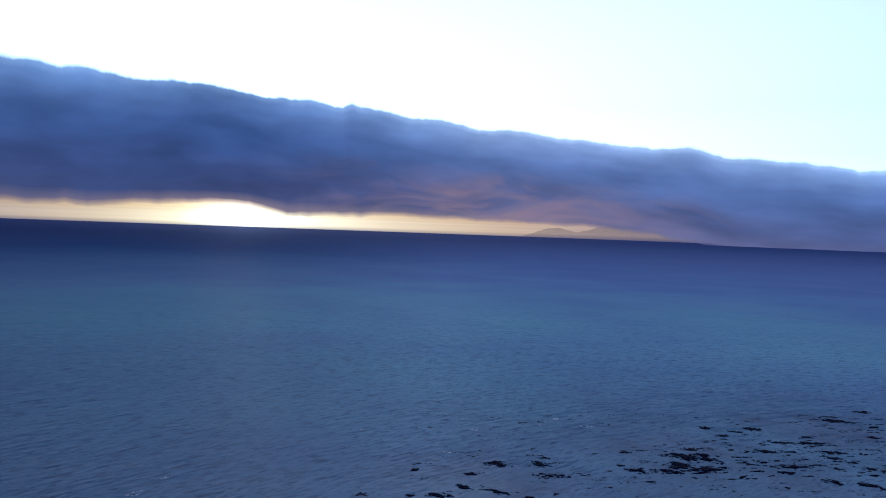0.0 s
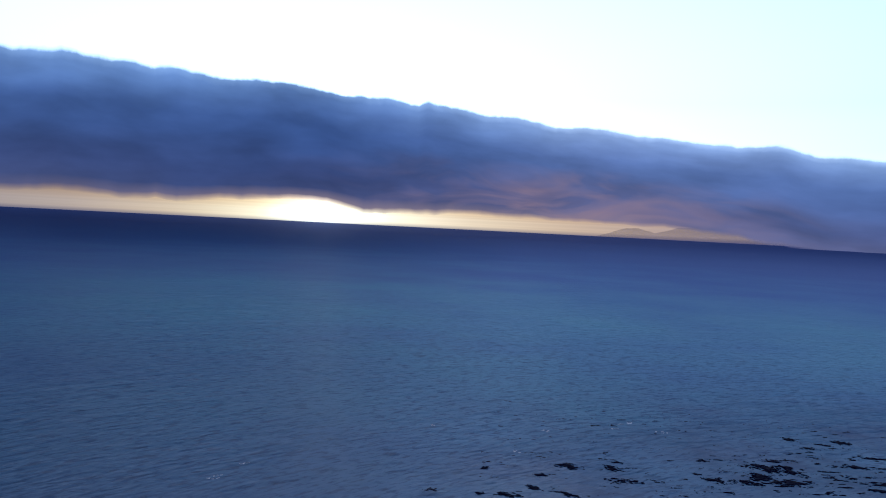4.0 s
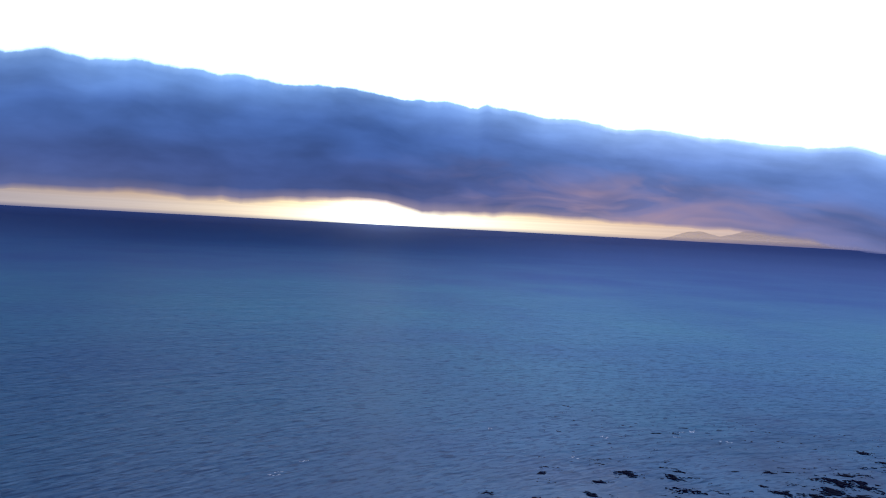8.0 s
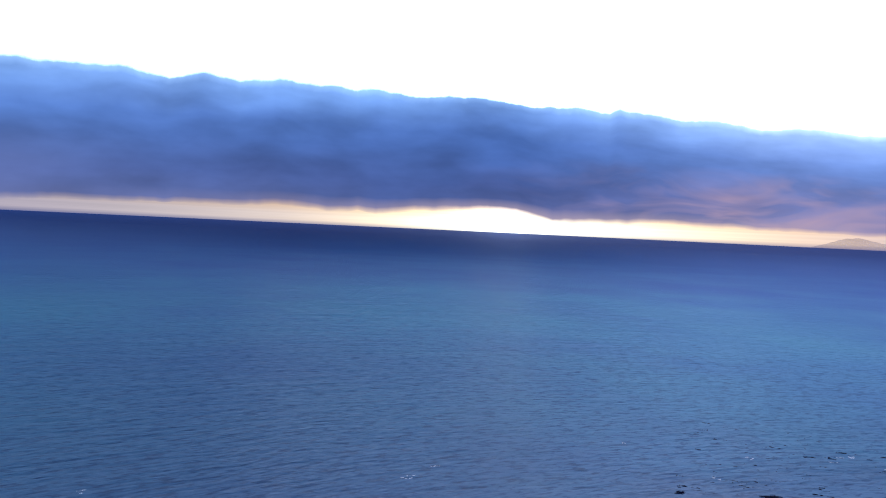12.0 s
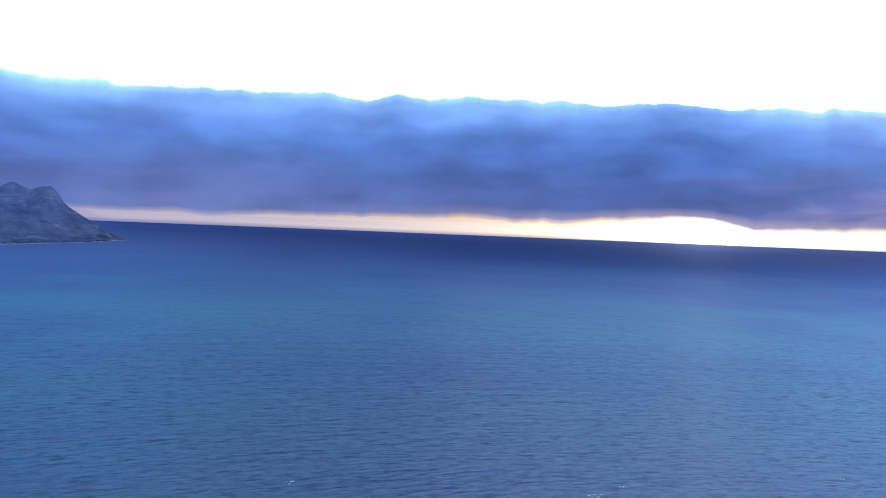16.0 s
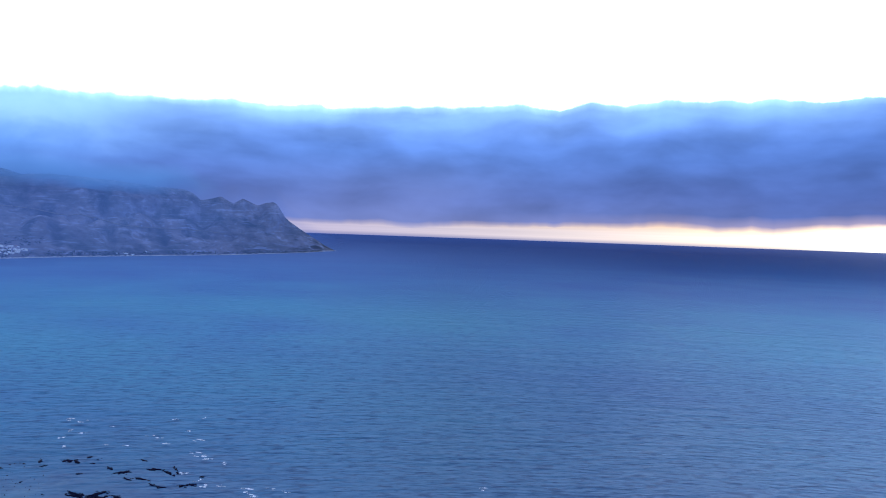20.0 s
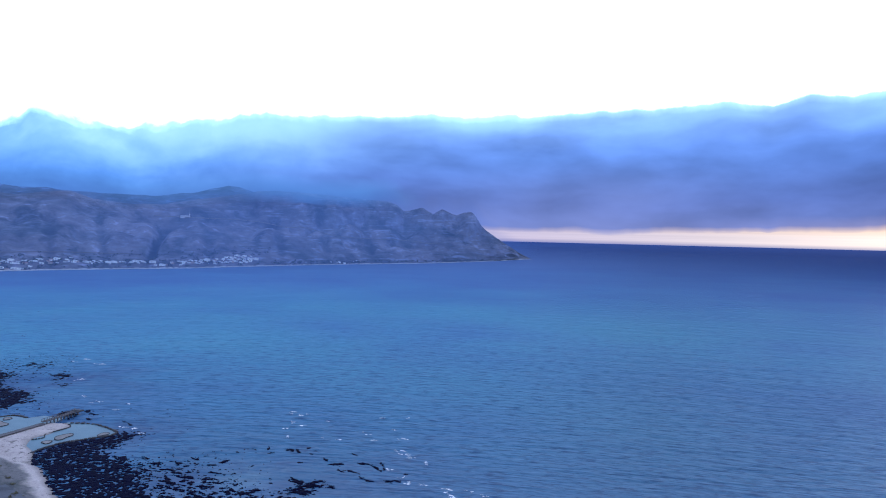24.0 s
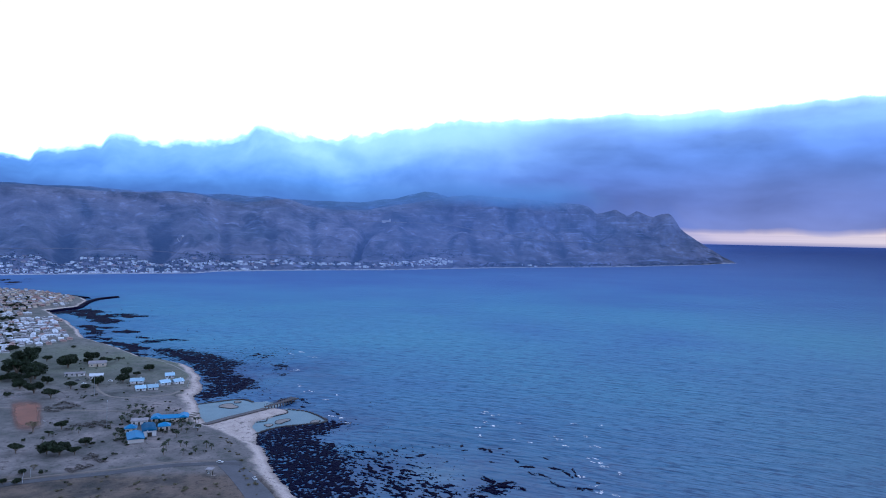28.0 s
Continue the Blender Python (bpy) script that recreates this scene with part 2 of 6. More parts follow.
    body, gloss, both = k.n("BsdfDiffuse"), k.n("BsdfGlossy", Roughness=0.15), k.n("MixShader", Fac=0.07)
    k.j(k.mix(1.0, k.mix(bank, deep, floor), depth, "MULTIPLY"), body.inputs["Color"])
    for b in (body, gloss):
        k.j(relief, b.inputs["Normal"])
    k.j(k.math("SUBTRACT", 0.062, k.math("MULTIPLY", far_dark, 0.046)), both.inputs[0])
    k.j(body.outputs[0], both.inputs[1])
    k.j(gloss.outputs[0], both.inputs[2])
    k.j(both.outputs[0], k.t.nodes["Material Output"].inputs[0])
    return k.m


SHOALS = [((-340, 38), 88), ((-600, -90), 80), ((150, 390), 130), ((250, 440), 120), ((40, 330), 70), ((-450, -50), 60)]


def build_sea():
    radii = np.concatenate([[1.0], np.arange(60, 700, 14), np.arange(700, 2000, 50), np.arange(2000, 4901, 100)])
    around = np.radians(np.arange(0, 361, 2))
    r, a = np.meshgrid(radii, around, indexing="ij")
    x, y = -np.sin(a) * r, np.cos(a) * r
    bank = np.clip(1 + coast(x, y) / 70, 0, 1) * 0.6
    for (cx, cy), size in SHOALS:
        bank = np.maximum(bank, np.exp(-((x - cx) ** 2 + (y - cy) ** 2) / size**2))
    v = np.stack([x, y, sea_level(r)], -1).reshape(-1, 3)
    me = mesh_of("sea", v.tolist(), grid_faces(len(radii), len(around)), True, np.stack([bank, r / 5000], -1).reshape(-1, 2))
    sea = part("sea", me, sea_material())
    tagged(sea, "deep blue open sea with small wind ripples", "sea", kind="structure")


build_sea()


# ---- ground ----
def ground_material():
    k = Mat("coastal_ground", 0.95)
    at = k.place()
    big, mid, fine = k.noise(at, 0.02, 4), k.noise(at, 0.11, 5), k.noise(at, 1.1, 4)
    grass = k.ramp(k.math("ADD", k.math("MULTIPLY", big, 0.6), k.math("MULTIPLY", mid, 0.4)),
                   [(0.36, (0.036, 0.037, 0.031)), (0.44, (0.076, 0.071, 0.061)), (0.54, (0.128, 0.112, 0.098)), (0.64, (0.190, 0.156, 0.134))])
    sand = k.ramp(mid, [(0.3, (0.29, 0.235, 0.19)), (0.7, (0.38, 0.315, 0.255))])
    geo = k.n("NewGeometry")
    sep = k.n("SeparateXYZ")
    k.j(geo.outputs["Position"], sep.inputs[0])
    rough_land = k.ramp(k.math("DIVIDE", k.math("ADD", k.math("ADD", sep.outputs[0], k.math("MULTIPLY", mid, 14.0)), 400.0), 100.0), [(0.58, 0.0), (0.68, 1.0)])
    heath = k.ramp(k.noise(at, 0.07, 5, 0.65), [(0.36, (0.016, 0.015, 0.012)), (0.46, (0.050, 0.038, 0.026)), (0.6, (0.100, 0.070, 0.046))])
    grass = k.mix(k.math("MULTIPLY", rough_land, 0.8), grass, heath)
    lawn = k.ramp(k.math("DIVIDE", k.math("ADD", k.math("MULTIPLY", sep.outputs[0], -1.0), k.math("MULTIPLY", mid, 30.0)), 1000.0), [(0.53, 0.0), (0.60, 0.75), (0.70, 0.85), (0.78, 0.3)])
    grass = k.mix(k.math("MULTIPLY", lawn, k.ramp(big, [(0.35, 0.3), (0.6, 1.0)])), grass, (0.078, 0.090, 0.050))
    height = k.math("ADD", sep.outputs[2], k.math("MULTIPLY", k.math("SUBTRACT", mid, 0.5), 2.2))
    col = k.mix(k.ramp(k.math("DIVIDE", height, 5.0), [(0.32, 0.0), (0.46, 1.0)]), sand, grass)
    wet = k.ramp(k.math("DIVIDE", sep.outputs[2], 2.0), [(0.0, 0.45), (0.45, 1.0)])
    col = k.mix(1.0, col, wet, "MULTIPLY")
    tuft = k.ramp(k.noise(at, 0.30, 5, 0.72), [(0.37, 0.22), (0.46, 1.0)])
    col = k.mix(k.ramp(big, [(0.4, 0.2), (0.6, 0.85)]), col, tuft, "MULTIPLY")
    col = k.mix(1.0, col, (0.95, 0.98, 1.10), "MULTIPLY")
    k.base(k.mix(0.5, col, k.ramp(fine, [(0.3, 0.5), (0.7, 1.0)]), "MULTIPLY"))
    k.normal(k.bump(fine, 0.5, 0.3))
    return k.m


GROUND_MAT = ground_material()


def build_ground():
    xs, ys = GROUND_X, GROUND_Y
    x, y = np.meshgrid(xs, ys, indexing="ij")
    z = GROUND_H
    v = np.stack([x, y, z], -1).reshape(-1, 3)
    deep = (z > -3.5)
    keep = deep[:-1, :-1] | deep[1:, :-1] | deep[:-1, 1:] | deep[1:, 1:]
    keep &= (np.hypot(x, y) < 4950)[:-1, :-1]
    verts, faces = trimmed(v, grid_faces(len(xs), len(ys), keep))
    g = part("ground", mesh_of("ground", verts, faces, True), GROUND_MAT)
    tagged(g, "flat coastal ground of dry grass and pale sand", "ground", kind="structure")


build_ground()


# ---- mountains across the bay ----
FAR_SHORE = [(60.6, 3800), (62, 3700), (63.4, 3570), (69.3, 3210), (82.9, 2640), (87.9, 2450), (100.0, 2275), (101.4, 2260), (103.2, 2150), (108.9, 2125), (116, 2111), (126, 2100)]
RIDGE = [(60.6, -1.7), (60.84, -1.59), (61.84, -1.11), (63.06, -0.36), (64.65, 0.69), (65.03, 1.08), (65.29, 1.52), (65.59, 1.95), (65.89, 2.17), (66.48, 2.07), (67.1, 1.85), (67.49, 1.98),
         (67.79, 2.15), (68.27, 2.32), (68.95, 1.91), (69.3, 2.09), (69.92, 2.44), (70.87, 2.16), (71.36, 2.07), (71.99, 2.6), (72.66, 2.82), (74.32, 2.94), (75.67, 3.06), (77.5, 3.21),
         (79.79, 3.36), (81.64, 3.42), (83, 3.3), (84, 3.1), (88.08, 2.4), (89.91, 2.05), (92.18, 2.0), (94.65, 2.25), (96.21, 2.79), (97.96, 2.6), (99.68, 2.32), (101.79, 2.6),
         (103.45, 2.98), (108.96, 2.85), (114.02, 3.06), (126, 3.1)]
BACK = [(76, 2.0), (80, 3.0), (83.5, 3.36), (84.6, 3.62), (85.3, 3.74), (86.2, 3.55), (87.6, 3.1), (90, 2.72), (94, 2.75), (98, 2.9), (104, 3.05), (110, 3.1), (116, 3.25), (126, 3.4)]
DEPTH = [(60.6, 30), (63, 120), (66, 330), (72, 620), (82, 900), (90, 1000), (100, 900), (103.5, 940), (126, 900)]


RAVINES = [(112.2, 1.0, 0.16, -0.9), (105.7, 1.1, 0.17, -0.6), (100.9, 0.5, 0.06, 0.5), (97.4, 0.45, 0.06, 0.6), (94.0, 0.4, 0.06, 0.8), (90.5, 0.45, 0.12, -2.2), (86.6, 0.5, 0.05, 0.5), (81.2, 0.5, 0.07, 1.2), (77.6, 0.45, 0.06, 1.0), (74.0, 0.4, 0.05, 1.4)]  # bearing, half width, depth, lean


def along(table, az):
    return np.interp(az, [p[0] for p in table], [p[1] for p in table])


def mountain_material(name, tint):
    k = Mat(name, 0.95)
    at = k.place()
    big, mid, fine = k.noise(at, 0.004, 5, 0.6), k.noise(k.place((1, 1, 2.2)), 0.016, 6, 0.65), k.noise(at, 0.09, 4)
    scrub = k.ramp(big, [(0.35, (0.10, 0.095, 0.07)), (0.5, (0.18, 0.15, 0.115)), (0.66, (0.27, 0.22, 0.17))])
    rock = k.ramp(mid, [(0.3, (0.19, 0.17, 0.16)), (0.7, (0.34, 0.31, 0.285))])
    geo = k.n("NewGeometry")
    sep = k.n("SeparateXYZ")
    k.j(geo.outputs["Normal"], sep.inputs[0])
    steep = k.ramp(k.math("ADD", sep.outputs[2], k.math("MULTIPLY", mid, 0.5)), [(0.78, 1.0), (1.02, 0.0)])
    col = k.mix(steep, scrub, rock)
    col = k.mix(k.ramp(mid, [(0.56, 0.0), (0.74, 0.4)]), col, rock)
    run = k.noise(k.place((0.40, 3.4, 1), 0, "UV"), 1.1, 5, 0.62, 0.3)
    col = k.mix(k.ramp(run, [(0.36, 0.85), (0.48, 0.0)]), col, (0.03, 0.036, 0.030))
    band = k.noise(k.place((0.35, 9, 1), 0, "UV"), 1.6, 5, 0.65, 0.1)
    col = k.mix(k.ramp(band, [(0.56, 0.0), (0.68, 0.6)]), col, rock)
    crag = k.noise(k.place((1, 1, 1.8)), 0.022, 6, 0.62)
    col = k.mix(k.math("MULTIPLY", k.ramp(crag, [(0.56, 0.0), (0.70, 0.8)]), k.ramp(big, [(0.40, 0.15), (0.62, 1.0)])), col, (0.50, 0.45, 0.40))
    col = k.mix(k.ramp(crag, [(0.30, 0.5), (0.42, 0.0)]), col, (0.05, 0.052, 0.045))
    # woods down the ravines
    thickets = []
    tc, sep_uv = k.n("TexCoord"), k.n("SeparateXYZ")
    k.j(tc.outputs["UV"], sep_uv.inputs[0])
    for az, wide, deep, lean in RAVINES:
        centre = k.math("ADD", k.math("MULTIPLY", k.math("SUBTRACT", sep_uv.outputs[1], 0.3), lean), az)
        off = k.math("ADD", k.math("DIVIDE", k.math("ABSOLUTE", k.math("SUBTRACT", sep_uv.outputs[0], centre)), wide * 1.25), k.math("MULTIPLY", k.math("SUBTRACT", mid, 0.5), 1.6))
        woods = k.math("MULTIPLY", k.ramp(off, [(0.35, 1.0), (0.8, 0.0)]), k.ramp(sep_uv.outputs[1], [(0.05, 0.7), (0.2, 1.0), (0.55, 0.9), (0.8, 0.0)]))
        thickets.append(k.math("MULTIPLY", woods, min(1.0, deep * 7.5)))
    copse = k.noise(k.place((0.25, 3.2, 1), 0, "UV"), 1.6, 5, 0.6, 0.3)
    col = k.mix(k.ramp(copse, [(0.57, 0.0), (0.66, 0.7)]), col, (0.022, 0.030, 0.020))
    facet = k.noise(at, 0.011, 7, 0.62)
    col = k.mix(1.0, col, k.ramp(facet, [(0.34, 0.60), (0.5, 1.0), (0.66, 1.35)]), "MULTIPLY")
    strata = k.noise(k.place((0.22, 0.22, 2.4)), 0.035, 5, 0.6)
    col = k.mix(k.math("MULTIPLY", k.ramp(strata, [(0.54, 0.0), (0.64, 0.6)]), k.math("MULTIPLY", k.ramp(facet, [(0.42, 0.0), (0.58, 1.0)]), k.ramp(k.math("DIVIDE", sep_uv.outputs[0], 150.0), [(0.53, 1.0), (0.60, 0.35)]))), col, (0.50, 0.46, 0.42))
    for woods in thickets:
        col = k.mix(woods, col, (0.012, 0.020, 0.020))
    # bluish distance haze multiplied into the slope colour
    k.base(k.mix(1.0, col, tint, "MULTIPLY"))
    k.normal(k.bump(fine, 0.4, 5.0, k.bump(mid, 0.45, 18.0)))
    return k.m


def front_slope(az, s):
    """Radius and height of the front mountain at a bearing, s from the shore (0) over the ridge (1) to the far foot (1.6)."""
    r0, d = along(FAR_SHORE, az), along(DEPTH, az)
    r = r0 + d * s
    base = sea_level(r0)
    top = 120 + np.tan(np.radians(along(RIDGE, az))) * (r0 + d)
    up = np.where(s < 0.22, 0.85 * s, 0.187 + 0.813 * np.clip((s - 0.22) / 0.78, 0, 1) ** 0.85)
    fall = 1 - 0.5 * np.maximum(s - 1, 0) ** 1.2
    z = base + (top - base) * np.minimum(up, 1) * fall
    arc = np.radians(az) * 2400
    gully = np.abs(fbm(arc / 330 + 9, (r - r0) / 900, 4) - 0.5) * 2
    small = np.abs(fbm(arc / 75, (r - r0) / 160, 4) - 0.5) * 2
    body = np.clip((s - 0.16) / 0.3, 0, 1) * np.clip((1.0 - s) / 0.25, 0, 1)
    span = np.clip(top - base, 0, 400)
    z = z - span * body * (0.60 * (0.40 - gully) + 0.09 * (0.35 - small))
    for at, wide, deep, lean in RAVINES:
        z = z - span * deep * np.exp(-(((az - at - lean * (s - 0.3)) / wide) ** 2)) * np.clip((s - 0.08) / 0.15, 0, 1) * np.clip((0.85 - s) / 0.4, 0, 1)
    crag = np.abs(fbm(arc / 34 + 3, (r - r0) / 26, 3) - 0.5) * 2
    z = z + span * 0.018 * (crag - 0.4) * np.clip((s - 0.3) / 0.2, 0, 1) * np.clip((1.02 - s) / 0.1, 0, 1)
    z = z + np.where(s > 0.9, 1, 0) * 4 * (fbm(arc / 22, r / 22, 3) - 0.5) * np.clip(span / 200, 0, 1)
    return r, z


def ground_far(az, s):
    r, z = front_slope(np.array([az]), np.array([s]))
    a = radians(az)
    return -math.sin(a) * r[0], math.cos(a) * r[0], float(z[0])


def build_mountain():
    az = np.concatenate([np.arange(60.6, 74, 0.07), np.arange(74, 126, 0.14)])
    s = np.concatenate([[-0.06, -0.02], np.linspace(0, 0.22, 9)[:-1], np.linspace(0.22, 1.0, 52), np.linspace(1.05, 1.6, 8)])
    A, S = np.meshgrid(az, s, indexing="ij")
    r, z = front_slope(A, np.maximum(S, 0))
    r = r + np.where(S < 0, S * 200, 0)
    z = np.where(S < 0, z + S * 120, z)
    a = np.radians(A)
    v = np.stack([-np.sin(a) * r, np.cos(a) * r, z], -1).reshape(-1, 3)
    m = part("mountain", mesh_of("mountain", v.tolist(), grid_faces(len(az), len(s)), True, np.stack([A, S], -1).reshape(-1, 2)), mountain_material("hazed_scrub", (0.41, 0.47, 0.74)))
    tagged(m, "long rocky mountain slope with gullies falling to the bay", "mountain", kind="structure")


def build_back_ridge():
    az, s = np.arange(76, 126, 0.25), np.linspace(0, 1.5, 24)
    A, S = np.meshgrid(az, s, indexing="ij")
    r = along(FAR_SHORE, A) + along(DEPTH, A) * 1.15 + 550 * S
    top = 120 + np.tan(np.radians(along(BACK, A))) * (along(FAR_SHORE, A) + along(DEPTH, A) * 1.15 + 550)
    z = top * np.where(S < 1, 0.45 + 0.55 * S, 1 - 0.4 * (S - 1)) + 18 * (fbm(A / 1.4, S * 4, 4) - 0.5)
    a = np.radians(A)
    v = np.stack([-np.sin(a) * r, np.cos(a) * r, z], -1).reshape(-1, 3)
    m = part("mountain", mesh_of("back_ridge", v.tolist(), grid_faces(len(az), len(s)), True), mountain_material("hazed_heath", (0.22, 0.34, 0.72)))
    tagged(m, "dark heath-covered mountain ridge with blue haze in its colour, half hidden in cloud", "mountain", kind="structure")


def build_far_shoreline():
    """The pale line of stones and surf where the far slopes meet the water."""
    rnd = random.Random(15)
    az = np.arange(60.9, 126, 0.1)
    verts, faces = [], []
    for k, a in enumerate(np.radians(az)):
        r0 = float(along(FAR_SHORE, az[k])) - 5
        high = rnd.uniform(0.6, 3.6) if az[k] > 66 else rnd.uniform(0.3, 1.2)
        for r, z in ((r0 - 3, -0.5), (r0 - 2, high), (r0 + 6, high + 0.4)):
            verts.append((-math.sin(a) * r, math.cos(a) * r, float(sea_level(r)) + z))
        if k:
            for c in (0, 1):
                p = (k - 1) * 3 + c
                faces.append([p, p + 3, p + 4, p + 1])
    ob = part("shoreline", mesh_of("shoreline", verts, faces), plain("shore_stones", (0.34, 0.33, 0.32), 0.9, 0.4, 0.02))
    tagged(ob, "pale line of stones and surf along the far shore", "shore", kind="structure")


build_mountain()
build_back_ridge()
build_far_shoreline()

# ---- hills on the horizon ----
ISLES = [(-32, -0.6), (-28, 0.2), (-24, 0.6), (-20, 0.88), (-18.5, 0.93), (-16.4, 0.97), (-15.2, 0.90), (-14.2, 0.95), (-13.2, 0.86), (-12.3, 0.76), (-11.6, 0.50), (-10.7, 0.34), (-9.8, 0.52), (-9.2, 0.66), (-8.6, 0.60), (-7.9, 0.42), (-7.2, 0.15), (-6.2, -0.15), (-3.5, -0.6)]


def build_far_hills():
    az, s = np.arange(-32, -3.4, 0.1), np.linspace(0, 1, 6)
    A, S = np.meshgrid(az, s, indexing="ij")
    r = 4903 + 35 * S
    top = 120 + np.tan(np.radians(along(ISLES, A) + 0.12 * (fbm(A * 2, A * 0, 3) - 0.5))) * 4938
    z = 80 + (top - 80) * S**0.6
    a = np.radians(A)
    v = np.stack([-np.sin(a) * r, np.cos(a) * r, z], -1).reshape(-1, 3)
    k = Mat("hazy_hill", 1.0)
    # distance haze put into the hills' mauve colour and low alpha
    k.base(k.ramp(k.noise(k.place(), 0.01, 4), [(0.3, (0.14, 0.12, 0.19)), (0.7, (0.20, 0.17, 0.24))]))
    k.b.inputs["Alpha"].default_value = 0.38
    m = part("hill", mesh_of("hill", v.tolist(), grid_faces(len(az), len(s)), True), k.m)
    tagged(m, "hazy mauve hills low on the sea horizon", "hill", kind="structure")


build_far_hills()


# ---- cloud bank ----
CLOUD_TOP = [(-60, 2), (-40, 4.2), (-32, 5.08), (-30.5, 5.06), (-29, 5.43), (-26.1, 5.87), (-22.4, 6.08), (-21.5, 6.24), (-19.3, 6.9), (-16.5, 6.85), (-14, 7.1), (-10, 7.6), (-5.1, 8.22), (-2.6, 8.2), (0.6, 8.92), (3.1, 8.95), (5.2, 9.36), (7.9, 9.86), (8.5, 9.5), (11.5, 9.98), (14.5, 9.85), (17.2, 10.4), (21, 10.6), (24.4, 10.35), (25.8, 10.55), (27.2, 10.86), (28.8, 10.5), (31, 10.9)]
CLOUD_TOP += [(33.6, 10.7), (35.2, 10.98), (38, 10.53), (40.8, 10.85), (43.1, 10.2), (46.7, 10.7), (50.7, 10.35), (55.8, 10.3), (60.5, 9.82), (63.9, 10.0), (66.4, 9.68), (69, 9.85), (73, 9.6), (78.6, 9.36), (81.6, 9.29), (85.4, 8.94),
              (87.1, 8.41), (89.8, 7.83), (92.5, 7.46), (95.1, 7.61), (96.2, 8.05), (97.8, 8.36), (98.8, 8.17), (99.4, 7.52), (100.5, 6.94), (102.8, 6.68), (105.7, 6.37), (106.8, 6.41), (109.2, 6.66), (109.8, 5.83), (110.4, 6.03), (114, 5.04), (114.3, 4.63), (116, 4.73), (118, 4.2), (125, 4), (150, 3)]
CLOUD_BASE = [(-60, -0.6), (-32, -0.5), (-23, -0.45), (-20, 0.1), (-15, 0.75), (-11, 1.08), (-5, 1.2), (0, 1.22), (4.3, 1.27), (6.7, 1.2), (10.3, 1.15), (12.6, 1.05), (13.9, 1.4), (15.6, 1.72), (18, 1.75), (21.8, 1.6), (23.2, 1.5), (25.5, 1.35), (27, 1.08), (28.5, 1.36), (31, 1.25), (36, 1.45), (38, 1.35), (43, 1.3), (46.9, 1.1), (54, 0.82),
              (58, 0.93), (62.6, 0.92), (64.8, 1.15), (72, 1.5), (80, 2.0), (86, 2.0), (92, 1.9), (100, 2.0), (116, 2.2), (150, 2.0)]
CLOUD_FAR = [(-60, 4800), (56, 4800), (66, 4650), (84, 4500), (95, 4350), (116, 4200), (150, 4200)]


